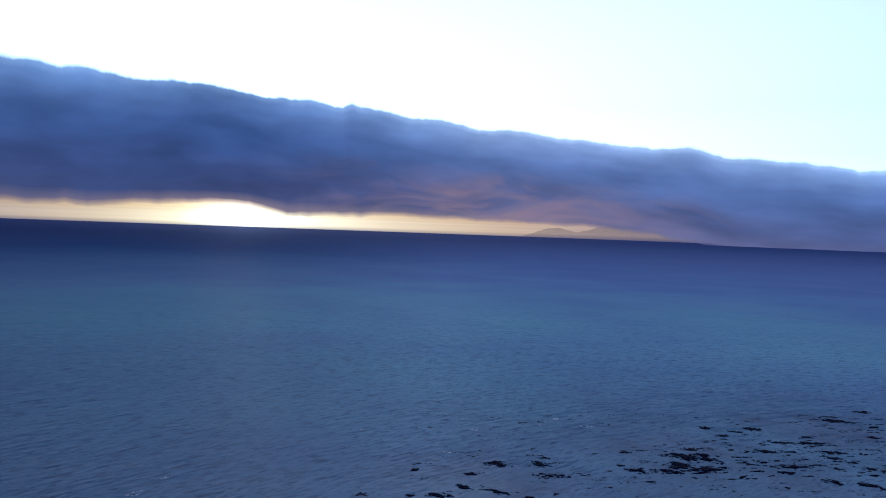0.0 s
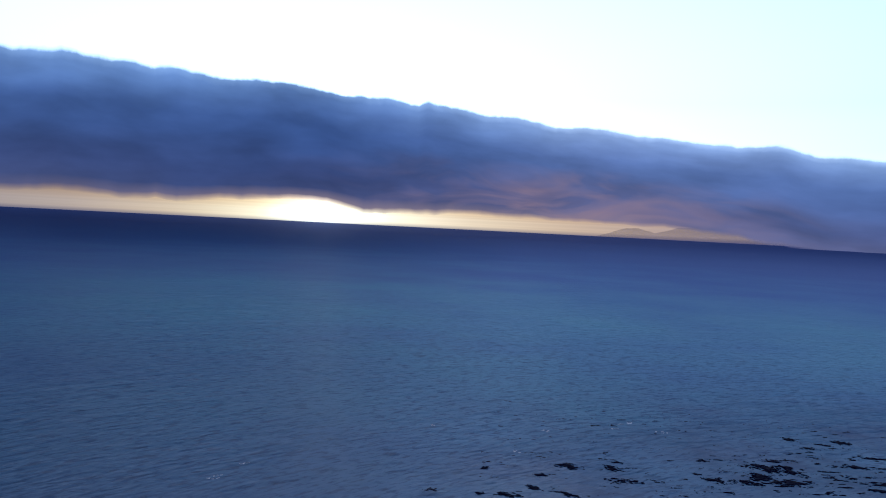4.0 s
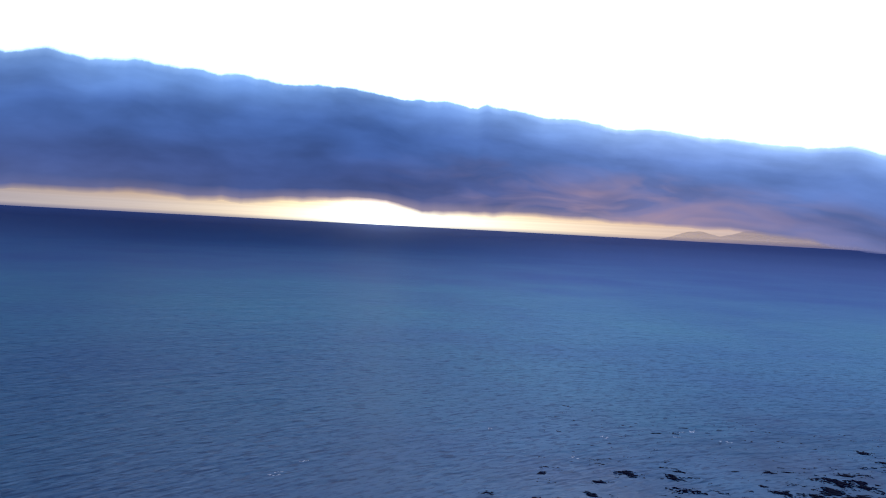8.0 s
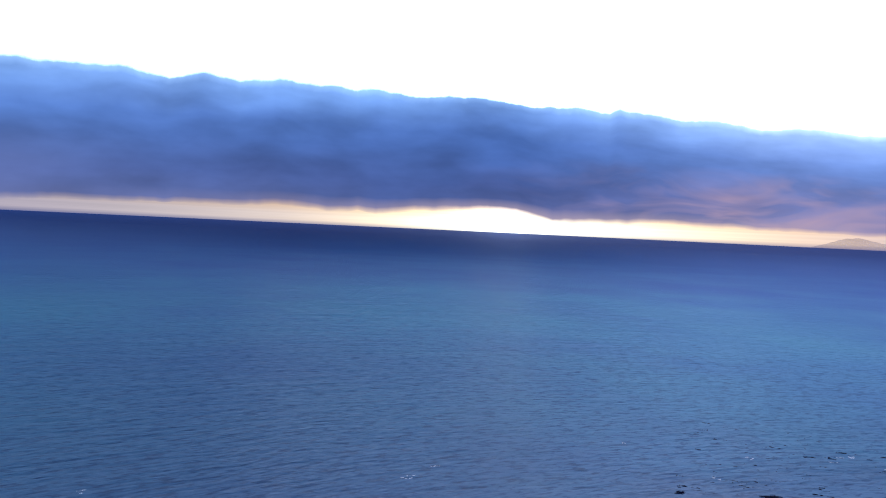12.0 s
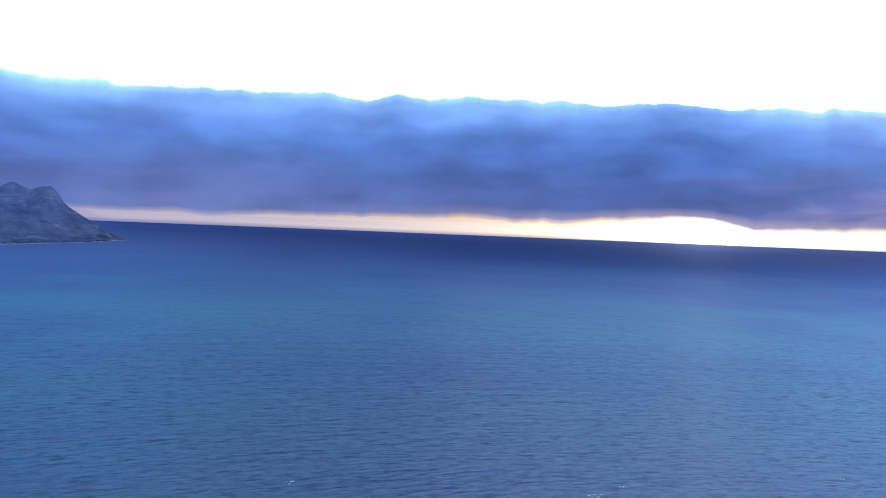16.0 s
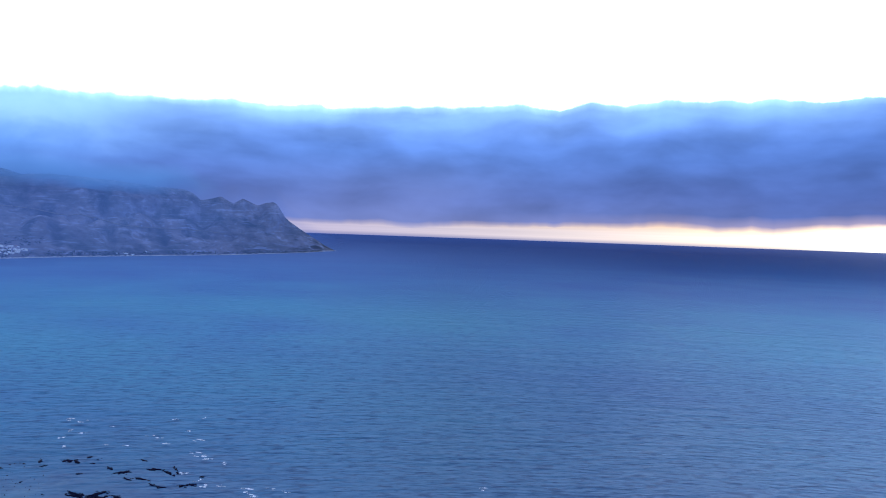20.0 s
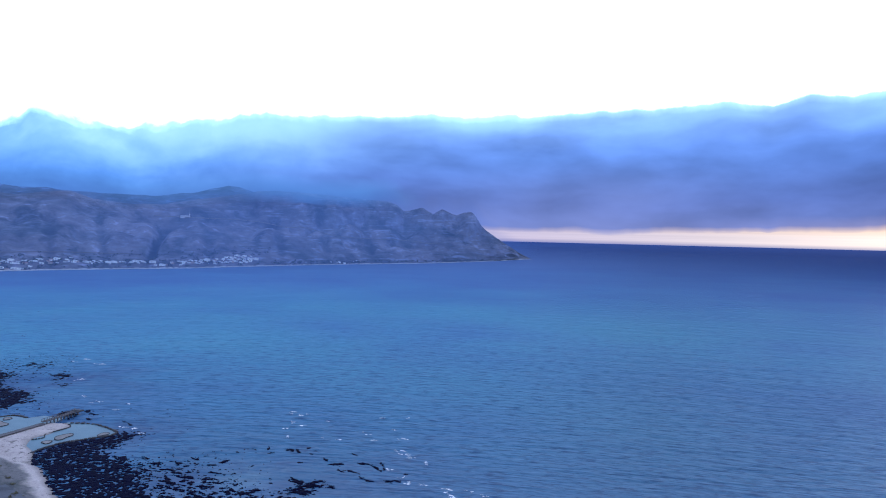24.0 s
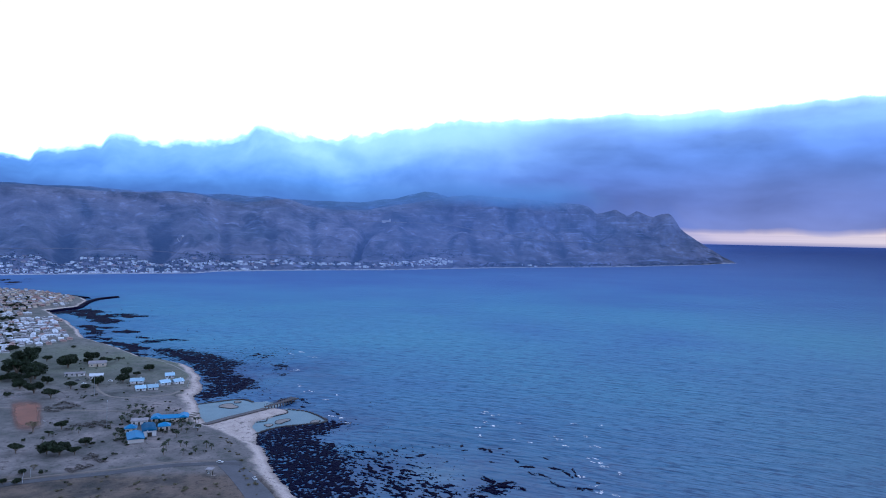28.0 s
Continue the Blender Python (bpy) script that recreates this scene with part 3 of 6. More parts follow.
def cloud_material():
    k = Mat("cloud", 1.0)
    tc = k.n("TexCoord")
    sep = k.n("SeparateXYZ")
    k.j(tc.outputs["UV"], sep.inputs[0])
    u, v = sep.outputs[0], sep.outputs[1]
    mp = k.n("Mapping")
    mp.inputs["Scale"].default_value = (0.13, 3.6, 1)
    k.j(tc.outputs["UV"], mp.inputs[0])
    at = mp.outputs[0]
    tone_map, tone_at = k.n("UVMap"), k.n("SeparateXYZ")
    tone_map.uv_map = "tone"
    k.j(tone_map.outputs[0], tone_at.inputs[0])
    broad, wisp = k.noise(at, 0.5, 3, 0.45, 0.2), k.noise(at, 1.0, 4, 0.5, 0.1)
    vv = k.math("ADD", tone_at.outputs[1], k.math("MULTIPLY", k.math("SUBTRACT", broad, 0.5), 0.4))
    body = k.ramp(vv, [(0.0, (0.100, 0.100, 0.165)), (0.22, (0.078, 0.090, 0.168)), (0.5, (0.088, 0.118, 0.222)), (0.75, (0.118, 0.162, 0.290)), (1.0, (0.19, 0.26, 0.41))])
    edge_at = k.n("Mapping")
    edge_at.inputs["Scale"].default_value = (0.26, 1.9, 1)
    k.j(tone_map.outputs[0], edge_at.inputs[0])
    lump = k.noise(edge_at.outputs[0], 1.9, 6, 0.58, 0.2)
    edge = k.math("ADD", v, k.math("MULTIPLY", k.math("SUBTRACT", lump, 0.5), k.ramp(k.math("DIVIDE", u, 150.0), [(0.49, 0.07), (0.62, 0.24)])))
    body = k.mix(k.ramp(edge, [(0.66, 0.0), (0.82, 0.06), (0.90, 0.12), (0.945, 0.32), (0.975, 1.0)]), body, (0.80, 0.92, 1.0))
    body = k.mix(0.8, body, k.ramp(wisp, [(0.34, 0.74), (0.66, 1.18)]), "MULTIPLY")
    # brightness by bearing put into the bank's colour, higher towards the open sea
    thin = k.ramp(k.math("DIVIDE", k.math("ADD", u, 60.0), 210.0), [(0.12, (1.55, 1.42, 1.30)), (0.26, (1.75, 1.5, 1.3)), (0.31, (1.2, 1.12, 1.08)), (0.36, (0.82, 0.84, 0.90)), (0.47, (0.94, 0.94, 0.96)), (0.54, (1.0, 1.0, 1.0))])
    body = k.mix(1.0, body, thin, "MULTIPLY")
    # warm light of the low sun put into the torn underside's colour
    near = k.math("POWER", 2.718, k.math("MULTIPLY", k.math("POWER", k.math("DIVIDE", k.math("ADD", u, 4.0), 12.0), 2.0), -1.0))
    low = k.ramp(v, [(0.0, 0.8), (0.12, 1.0), (0.34, 0.75), (0.56, 0.0)])
    torn_at = k.n("Mapping")
    torn_at.inputs["Scale"].default_value, torn_at.inputs["Rotation"].default_value = (0.11, 3.4, 1), (0, 0, radians(-1.2))
    k.j(tc.outputs["UV"], torn_at.inputs[0])
    torn = k.ramp(k.noise(torn_at.outputs[0], 1.25, 3, 0.5, 0.9), [(0.40, 0.0), (0.64, 1.0)])
    warm = k.math("MULTIPLY", k.math("MULTIPLY", near, low), k.math("ADD", k.math("MULTIPLY", torn, 0.75), 0.12))
    body = k.mix(warm, body, (0.40, 0.225, 0.20))
    veil = k.math("POWER", 2.718, k.math("MULTIPLY", k.math("POWER", k.math("DIVIDE", k.math("SUBTRACT", u, 56.0), 10.0), 2.0), -1.0))
    veil = k.math("MULTIPLY", k.math("MULTIPLY", veil, k.ramp(v, [(0.0, 1.0), (0.3, 0.8), (0.6, 0.0)])), k.ramp(broad, [(0.35, 0.1), (0.65, 0.7)]))
    body = k.mix(k.math("MULTIPLY", veil, 0.6), body, (0.19, 0.165, 0.235))
    # golden rim light along the base, also put into the colour
    gold = k.math("POWER", 2.718, k.math("MULTIPLY", k.math("POWER", k.math("DIVIDE", k.math("SUBTRACT", u, 15.0), 20.0), 2.0), -1.0))
    body = k.mix(k.math("MULTIPLY", gold, k.ramp(v, [(0.03, 0.75), (0.12, 0.0)])), body, (0.40, 0.25, 0.20))
    # pale lit crown over the mountains
    crown = k.math("MULTIPLY", k.ramp(k.math("DIVIDE", u, 150.0), [(0.45, 0.0), (0.60, 0.6)]), k.ramp(vv, [(0.30, 0.0), (0.62, 1.0)]))
    body = k.mix(k.math("MULTIPLY", crown, 0.45), body, k.ramp(broad, [(0.35, (0.18, 0.27, 0.40)), (0.65, (0.42, 0.54, 0.66))]))
    puff_at = k.n("Mapping")
    puff_at.inputs["Scale"].default_value = (0.15, 2.3, 1)
    k.j(tc.outputs["UV"], puff_at.inputs[0])
    puff = k.noise(puff_at.outputs[0], 0.9, 4, 0.5, 0.5)
    east = k.ramp(k.math("DIVIDE", u, 150.0), [(0.49, 0.0), (0.62, 1.0)])
    geo, at_height = k.n("NewGeometry"), k.n("SeparateXYZ")
    k.j(geo.outputs["Position"], at_height.inputs[0])
    tone = k.math("DIVIDE", k.math("SUBTRACT", at_height.outputs[2], 315.0), 420.0)
    puff = k.math("ADD", k.math("MULTIPLY", puff, 0.72), k.math("MULTIPLY", lump, 0.28))
    over_land = k.ramp(k.math("ADD", tone, k.math("MULTIPLY", k.math("SUBTRACT", puff, 0.5), 0.95)),
                       [(0.0, (0.060, 0.098, 0.185)), (0.25, (0.090, 0.152, 0.275)), (0.5, (0.138, 0.212, 0.350)), (0.75, (0.182, 0.262, 0.40)), (1.0, (0.27, 0.355, 0.48))])
    over_land = k.mix(k.ramp(edge, [(0.89, 0.0), (0.965, 0.6)]), over_land, (0.62, 0.74, 0.84))
    body = k.mix(k.math("MULTIPLY", east, 0.9), body, over_land)
    lobe = k.math("POWER", 2.718, k.math("MULTIPLY", k.math("POWER", k.math("DIVIDE", k.math("SUBTRACT", u, 85.0), 10.0), 2.0), -1.0))
    lobe = k.math("MULTIPLY", lobe, k.ramp(k.math("ADD", tone_at.outputs[1], k.math("MULTIPLY", k.math("SUBTRACT", puff, 0.5), 0.5)), [(0.42, 0.0), (0.85, 0.75)]))
    body = k.mix(k.math("MULTIPLY", lobe, 0.5), body, (0.34, 0.42, 0.53))
    shade = k.math("POWER", 2.718, k.math("MULTIPLY", k.math("POWER", k.math("DIVIDE", k.math("SUBTRACT", u, 75.0), 8.0), 2.0), -1.0))
    shade = k.math("MULTIPLY", shade, k.ramp(k.math("ADD", v, k.math("MULTIPLY", k.math("SUBTRACT", wisp, 0.5), 0.4)), [(0.08, 0.0), (0.25, 0.7), (0.45, 0.6), (0.65, 0.0)]))
    body = k.mix(shade, body, k.mix(1.0, body, (0.72, 0.74, 0.82), "MULTIPLY"))
    lit = k.mix(1.0, body, k.ramp(puff, [(0.28, (0.80, 0.84, 0.90)), (0.50, (0.96, 0.98, 1.0)), (0.74, (1.12, 1.10, 1.06))]), "MULTIPLY")
    body = k.mix(east, body, lit)
    # the bank glows with its own colours, light and shade included
    em = k.n("Emission", Strength=0.08)
    k.j(body, em.inputs[0])
    clear = k.n("BsdfTransparent")
    over = k.ramp(edge, [(0.950, 1.0), (0.985, 0.0)])
    under = k.ramp(k.math("ADD", v, k.math("MULTIPLY", k.math("SUBTRACT", wisp, 0.5), 0.09)), [(0.0, 0.0), (0.022, 0.55), (0.05, 1.0)])
    mixer = k.n("MixShader")
    k.j(k.math("MULTIPLY", over, under), mixer.inputs[0])
    k.j(clear.outputs[0], mixer.inputs[1])
    k.j(em.outputs[0], mixer.inputs[2])
    k.j(mixer.outputs[0], k.t.nodes["Material Output"].inputs[0])
    return k.m


def build_clouds():
    az, v = np.arange(-60, 150.01, 0.125), np.concatenate([np.linspace(0, 0.85, 40), np.linspace(0.86, 1.0, 14)])
    A, V = np.meshgrid(az, v, indexing="ij")
    top = along(CLOUD_TOP, A) + (0.20 + 0.44 * np.clip((A - 76) / 12, 0, 1)) * (fbm(A / 1.1, A * 0 + 3, 3, 0.5) - 0.5) + 0.47
    low = along(CLOUD_BASE, A) + 0.26 * (fbm(A / 1.4, A * 0 + 8, 3, 0.5) - 0.5) - 0.30
    el = np.radians(low + (top - low) * V)
    bulge = np.sin(np.pi * np.clip(V, 0, 1)) ** 0.7
    R = along(CLOUD_FAR, A) - 70 * bulge - 90 * bulge * (fbm(A / 1.5, V * 6, 4) - 0.5)
    a = np.radians(A)
    front = np.stack([-np.sin(a) * R, np.cos(a) * R, 120 + np.tan(el) * R], -1).reshape(-1, 3)
    me = mesh_of("cloud_bank", front.tolist(), grid_faces(len(az), len(v)), True, np.stack([A, V], -1).reshape(-1, 2))
    tone = (np.degrees(el) - along(CLOUD_BASE, A)) / (along(CLOUD_TOP, A) + 0.4 - along(CLOUD_BASE, A))
    idx = np.empty(len(me.loops), int)
    me.loops.foreach_get("vertex_index", idx)
    me.uv_layers.new(name="tone").data.foreach_set("uv", np.stack([A, tone], -1).reshape(-1, 2)[idx].ravel())
    c = part("cloud_bank", me, cloud_material())
    tagged(c, "long dark blue cloud bank with a bright soft upper edge", "cloud", kind="structure")


build_clouds()


def build_mist():
    """Thin cloud that hangs over the crest of the mountain."""
    az, v = np.arange(68.5, 126, 0.4), np.linspace(0, 1, 16)
    A, V = np.meshgrid(az, v, indexing="ij")
    r = along(FAR_SHORE, A) + along(DEPTH, A) * 0.85 - 60 * V
    low = along(RIDGE, A) - 0.40 - 0.75 * np.exp(-(((A - 79.5) / 5.0) ** 2))
    el = np.radians(low + 2.6 * V)
    a = np.radians(A)
    verts = np.stack([-np.sin(a) * r, np.cos(a) * r, 120 + np.tan(el) * r], -1).reshape(-1, 3)
    k = Mat("crest_mist", 1.0)
    tc, sep, mp = k.n("TexCoord"), k.n("SeparateXYZ"), k.n("Mapping")
    k.j(tc.outputs["UV"], sep.inputs[0])
    mp.inputs["Scale"].default_value = (0.30, 0.9, 1)
    k.j(tc.outputs["UV"], mp.inputs[0])
    soft = k.noise(mp.outputs[0], 1.0, 5, 0.55, 0.3)
    high = k.math("ADD", sep.outputs[1], k.math("MULTIPLY", k.math("SUBTRACT", soft, 0.5), 0.35))
    thick = k.ramp(high, [(0.02, 0.0), (0.14, 0.42), (0.28, 0.85), (0.5, 0.85), (0.95, 0.0)])
    ends = k.ramp(k.math("DIVIDE", sep.outputs[0], 150.0), [(0.465, 0.0), (0.50, 0.9), (0.545, 0.9), (0.565, 0.5), (0.60, 0.5), (0.66, 0.3), (0.80, 0.3)])
    # the mist glows in its own blue instead of being lit
    em, clear, both = k.n("Emission", Strength=0.08), k.n("BsdfTransparent"), k.n("MixShader")
    k.j(k.ramp(high, [(0.2, (0.058, 0.096, 0.178)), (0.9, (0.112, 0.185, 0.30))]), em.inputs[0])
    k.j(k.math("MULTIPLY", thick, ends), both.inputs[0])
    k.j(clear.outputs[0], both.inputs[1])
    k.j(em.outputs[0], both.inputs[2])
    k.j(both.outputs[0], k.t.nodes["Material Output"].inputs[0])
    c = part("cloud_wisp", mesh_of("cloud_wisp", verts.tolist(), grid_faces(len(az), len(v)), True, np.stack([A, V], -1).reshape(-1, 2)), k.m)
    tagged(c, "thin blue mist hanging over the mountain crest", "cloud", kind="structure")


build_mist()


def build_haze():
    """A glowing see-through blue sheet before the mountain, standing in for evening haze over the bay."""
    az, v = np.arange(60.3, 126, 0.5), np.linspace(0, 1, 8)
    A, V = np.meshgrid(az, v, indexing="ij")
    r = along(FAR_SHORE, A) - 45
    floor = sea_level(r) - 0.5
    z = floor + (120 + np.tan(np.radians(along(RIDGE, A) + 1.2)) * r - floor) * V
    a = np.radians(A)
    verts = np.stack([-np.sin(a) * r, np.cos(a) * r, z], -1).reshape(-1, 3)
    k = Mat("haze_sheet", 1.0)
    tc, sep = k.n("TexCoord"), k.n("SeparateXYZ")
    k.j(tc.outputs["UV"], sep.inputs[0])
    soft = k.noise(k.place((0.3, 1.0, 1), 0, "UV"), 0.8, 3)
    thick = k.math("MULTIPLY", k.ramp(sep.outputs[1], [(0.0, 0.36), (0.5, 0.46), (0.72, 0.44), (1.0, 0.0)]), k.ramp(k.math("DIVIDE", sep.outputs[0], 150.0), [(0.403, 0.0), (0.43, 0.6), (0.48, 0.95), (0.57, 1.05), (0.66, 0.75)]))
    # the sheet's own glow lays the haze colour over the slopes
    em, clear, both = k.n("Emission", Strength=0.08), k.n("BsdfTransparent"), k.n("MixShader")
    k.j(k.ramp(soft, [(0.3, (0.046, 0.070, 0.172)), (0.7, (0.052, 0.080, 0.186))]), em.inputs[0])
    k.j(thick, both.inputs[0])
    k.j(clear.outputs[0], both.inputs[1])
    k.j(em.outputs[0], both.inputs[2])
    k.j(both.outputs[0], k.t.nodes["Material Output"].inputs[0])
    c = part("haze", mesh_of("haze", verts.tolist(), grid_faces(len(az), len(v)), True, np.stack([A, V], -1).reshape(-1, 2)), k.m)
    tagged(c, "faint glowing blue sheet standing in for haze before the far mountain", "haze", kind="structure")


build_haze()


# ---- bright strip of evening sky under the clouds ----
def evening_hue(k, along_sky):
    """Colour of the low evening sky by bearing: brightest where the sun has just gone."""
    hue = k.ramp(along_sky, [(0.0, (0.030, 0.022, 0.024)), (0.20, (0.044, 0.028, 0.022)), (0.26, (0.074, 0.043, 0.020)), (0.305, (0.104, 0.068, 0.032)), (0.335, (0.145, 0.102, 0.050)), (0.353, (0.24, 0.185, 0.095)), (0.362, (0.34, 0.28, 0.17)), (0.371, (0.24, 0.185, 0.095)), (0.385, (0.135, 0.095, 0.044)),
                             (0.415, (0.084, 0.053, 0.025)), (0.45, (0.058, 0.038, 0.0225)), (0.51, (0.036, 0.0250, 0.0180)), (0.58, (0.030, 0.0205, 0.0180)), (1.0, (0.024, 0.018, 0.019))])
    hue.node.color_ramp.interpolation = "B_SPLINE"
    return hue


def build_glow():
    az, el = np.arange(-60, 150.01, 1.0), np.array([-1.2, -0.4, 0.2, 0.8, 1.5, 2.4])
    A, E = np.meshgrid(az, el, indexing="ij")
    a, R = np.radians(A), 4960.0
    v = np.stack([-np.sin(a) * R, np.cos(a) * R, 120 + np.tan(np.radians(E)) * R], -1).reshape(-1, 3)
    k = Mat("evening_sky", 1.0)
    tc, sep = k.n("TexCoord"), k.n("SeparateXYZ")
    k.j(tc.outputs["UV"], sep.inputs[0])
    hue = evening_hue(k, sep.outputs[0])
    mist = k.noise(k.place((1.2, 8.0, 1), 0, "UV"), 9.0, 3, 0.5, 0.4)
    em = k.n("Emission", Strength=1.0)
    dim = k.math("DIVIDE", k.math("ADD", sep.outputs[1], 0.0275), 0.016, True)
    hue = k.mix(k.ramp(dim, [(0.0, 0.25), (1.0, 1.0)]), (0.012, 0.012, 0.022), hue)
    hue = k.mix(1.0, hue, k.ramp(k.math("MULTIPLY", sep.outputs[1], 5.0), [(0.30, (1.0, 1.0, 1.0)), (0.62, (0.90, 0.80, 0.68)), (0.9, (0.66, 0.52, 0.45))]), "MULTIPLY")
    k.j(k.mix(0.3, hue, k.ramp(mist, [(0.3, 0.62), (0.7, 1.0)]), "MULTIPLY"), em.inputs[0])
    k.j(em.outputs[0], k.t.nodes["Material Output"].inputs[0])
    g = part("backdrop", mesh_of("backdrop", v.tolist(), grid_faces(len(az), len(el)), True, np.stack([(A + 60) / 210, E / 10], -1).reshape(-1, 2)), k.m)
    tagged(g, "pale golden evening sky low over the sea", "sky", kind="structure")


def build_horizon_haze():
    """A glowing see-through strip on the far edge of the sea, painted as evening haze."""
    az, el = np.arange(-60, 66.01, 1.0), np.array([-1.7, -1.2, -0.8, -0.5, -0.3, -0.15, 0.0, 0.15])
    A, E = np.meshgrid(az, el, indexing="ij")
    a, R = np.radians(A), 4895.0 + 110 * (np.minimum(E, -0.2) + 0.2) * 8.0
    z = 120 + np.tan(np.radians(E)) * R
    v = np.stack([-np.sin(a) * R, np.cos(a) * R, np.maximum(z, sea_level(R) + 0.4)], -1).reshape(-1, 3)
    k = Mat("haze_strip", 1.0)
    tc, sep = k.n("TexCoord"), k.n("SeparateXYZ")
    k.j(tc.outputs["UV"], sep.inputs[0])
    # warm horizon light bleeding over the sea, added as the strip's glow
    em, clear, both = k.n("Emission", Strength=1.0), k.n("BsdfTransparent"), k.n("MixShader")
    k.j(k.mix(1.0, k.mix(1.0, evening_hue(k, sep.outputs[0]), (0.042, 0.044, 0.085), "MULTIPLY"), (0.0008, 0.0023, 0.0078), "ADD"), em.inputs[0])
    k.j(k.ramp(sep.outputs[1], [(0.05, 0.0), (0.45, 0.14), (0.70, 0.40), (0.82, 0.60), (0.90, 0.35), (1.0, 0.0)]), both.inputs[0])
    k.j(clear.outputs[0], both.inputs[1])
    k.j(em.outputs[0], both.inputs[2])
    k.j(both.outputs[0], k.t.nodes["Material Output"].inputs[0])
    g = part("haze", mesh_of("haze_strip", v.tolist(), grid_faces(len(az), len(el)), True, np.stack([(A + 60) / 210, (E + 1.7) / 1.85], -1).reshape(-1, 2)), k.m)
    tagged(g, "faint glowing strip painted as warm haze along the edge of the sea", "haze", kind="structure")


build_horizon_haze()


build_glow()


# ---- common materials ----
ROCK = Mat("wet_reef_rock", 0.8)
ROCK.b.inputs["Specular IOR Level"].default_value = 0.02
_n = ROCK.noise(ROCK.place(), 0.35, 5)
ROCK.base(ROCK.ramp(_n, [(0.3, (0.0008, 0.0009, 0.0055)), (0.62, (0.0017, 0.0018, 0.0115)), (0.85, (0.006, 0.0055, 0.020))]))
ROCK.normal(ROCK.bump(ROCK.noise(ROCK.place(), 1.6, 4), 0.7, 0.4))
ROCK = ROCK.m
WHITE = plain("white_plaster", (0.41, 0.40, 0.41), 0.85, 0.12, 0.5)
# brighter copy of the white plaster: far walls' brightness put into the colour
FAR_WHITE = plain("far_white_plaster", (0.76, 0.76, 0.75), 0.85, 0.1, 0.3)
CREAM = plain("cream_plaster", (0.40, 0.34, 0.28), 0.85, 0.15, 0.5)
PINK = plain("ochre_plaster", (0.33, 0.25, 0.215), 0.85, 0.15, 0.5)
GREYWALL = plain("grey_plaster", (0.36, 0.34, 0.33), 0.85, 0.15, 0.5)
BLUE_ROOF = plain("blue_sheet_roof", (0.024, 0.108, 0.225), 0.6, 0.14, 0.5)
PALE_ROOF = plain("pale_sheet_roof", (0.33, 0.345, 0.38), 0.55, 0.3, 0.05)
GREY_ROOF = plain("grey_tile_roof", (0.16, 0.15, 0.16), 0.8, 0.25, 0.7)
BROWN_ROOF = plain("brown_tile_roof", (0.18, 0.115, 0.105), 0.85, 0.4, 0.06)
GLASS = plain("dark_window_glass", (0.02, 0.025, 0.03), 0.12, 0.2, 0.5)
TIMBER = plain("dark_timber", (0.028, 0.023, 0.02), 0.8, 0.3, 1.5, 0.3)
CONCRETE = plain("weathered_concrete", (0.15, 0.135, 0.125), 0.9, 0.25, 0.5, 0.3)
WALLSTONE = plain("dark_wall_stone", (0.032, 0.029, 0.031), 0.8, 0.35, 0.8, 0.4)
ASPHALT = plain("worn_asphalt", (0.058, 0.058, 0.066), 0.9, 0.25, 0.08, 0.1)
TRACK = plain("pale_gravel", (0.115, 0.100, 0.088), 0.95, 0.2, 0.15, 0.2)
METAL = plain("galvanised_metal", (0.20, 0.21, 0.23), 0.45, 0.1, 1.0, 0.0, 0.6)
PAINT = plain("white_paint", (0.62, 0.62, 0.62), 0.6, 0.08, 1.0)
RUBBER = plain("black_rubber", (0.02, 0.02, 0.02), 0.8, 0.2, 2.0)
LAMP = plain("lamp_glass", (0.7, 0.7, 0.66), 0.3, 0.1, 1.0)
TRUNK = plain("grey_brown_bark", (0.10, 0.078, 0.06), 0.95, 0.35, 2.0, 0.5)


def leaf_material(name, dark, light):
    k = Mat(name, 0.75)
    geo = k.n("NewGeometry")
    k.base(k.ramp(geo.outputs["Random Per Island"], [(0.0, dark), (1.0, light)]))
    return k.m


LEAF = leaf_material("evergreen_leaves", (0.005, 0.009, 0.005), (0.022, 0.031, 0.014))
DRY_LEAF = leaf_material("grey_green_scrub", (0.045, 0.045, 0.028), (0.12, 0.105, 0.062))
FROND = leaf_material("palm_leaves", (0.010, 0.015, 0.008), (0.032, 0.038, 0.018))


# ---- small builders ----
def box(bm, size, at=(0, 0, 0), turn=0.0, bevel=0.0):
    made = bmesh.ops.create_cube(bm, size=1.0)["verts"]
    bmesh.ops.scale(bm, vec=size, verts=made)
    if bevel:
        edges = list({e for v in made for e in v.link_edges})
        made = [v for f in bmesh.ops.bevel(bm, geom=edges, offset=bevel, segments=1, affect="EDGES")["faces"] for v in f.verts] + [v for v in made if v.is_valid]
        made = list(set(made))
    bmesh.ops.transform(bm, matrix=pose(*at, 0, 0, turn), verts=made)
    return made


def tube(bm, a, b, r0, r1, sides=6):
    a, b = Vector(a), Vector(b)
    made = bmesh.ops.create_cone(bm, cap_ends=True, segments=sides, radius1=r0, radius2=r1, depth=(b - a).length)["verts"]
    turn = (b - a).to_track_quat("Z", "Y").to_matrix().to_4x4()
    bmesh.ops.transform(bm, matrix=Matrix.Translation((a + b) / 2) @ turn, verts=made)


def fresh(fill, *args, **kw):
    bm = bmesh.new()
    fill(bm, *args, **kw)
    return bm


def thing(name, at, turn=0.0, label="", category="", group=""):
    ob = new(name)
    ob.matrix_basis = pose(*at, 0, 0, turn)
    return tagged(ob, label, category, group)


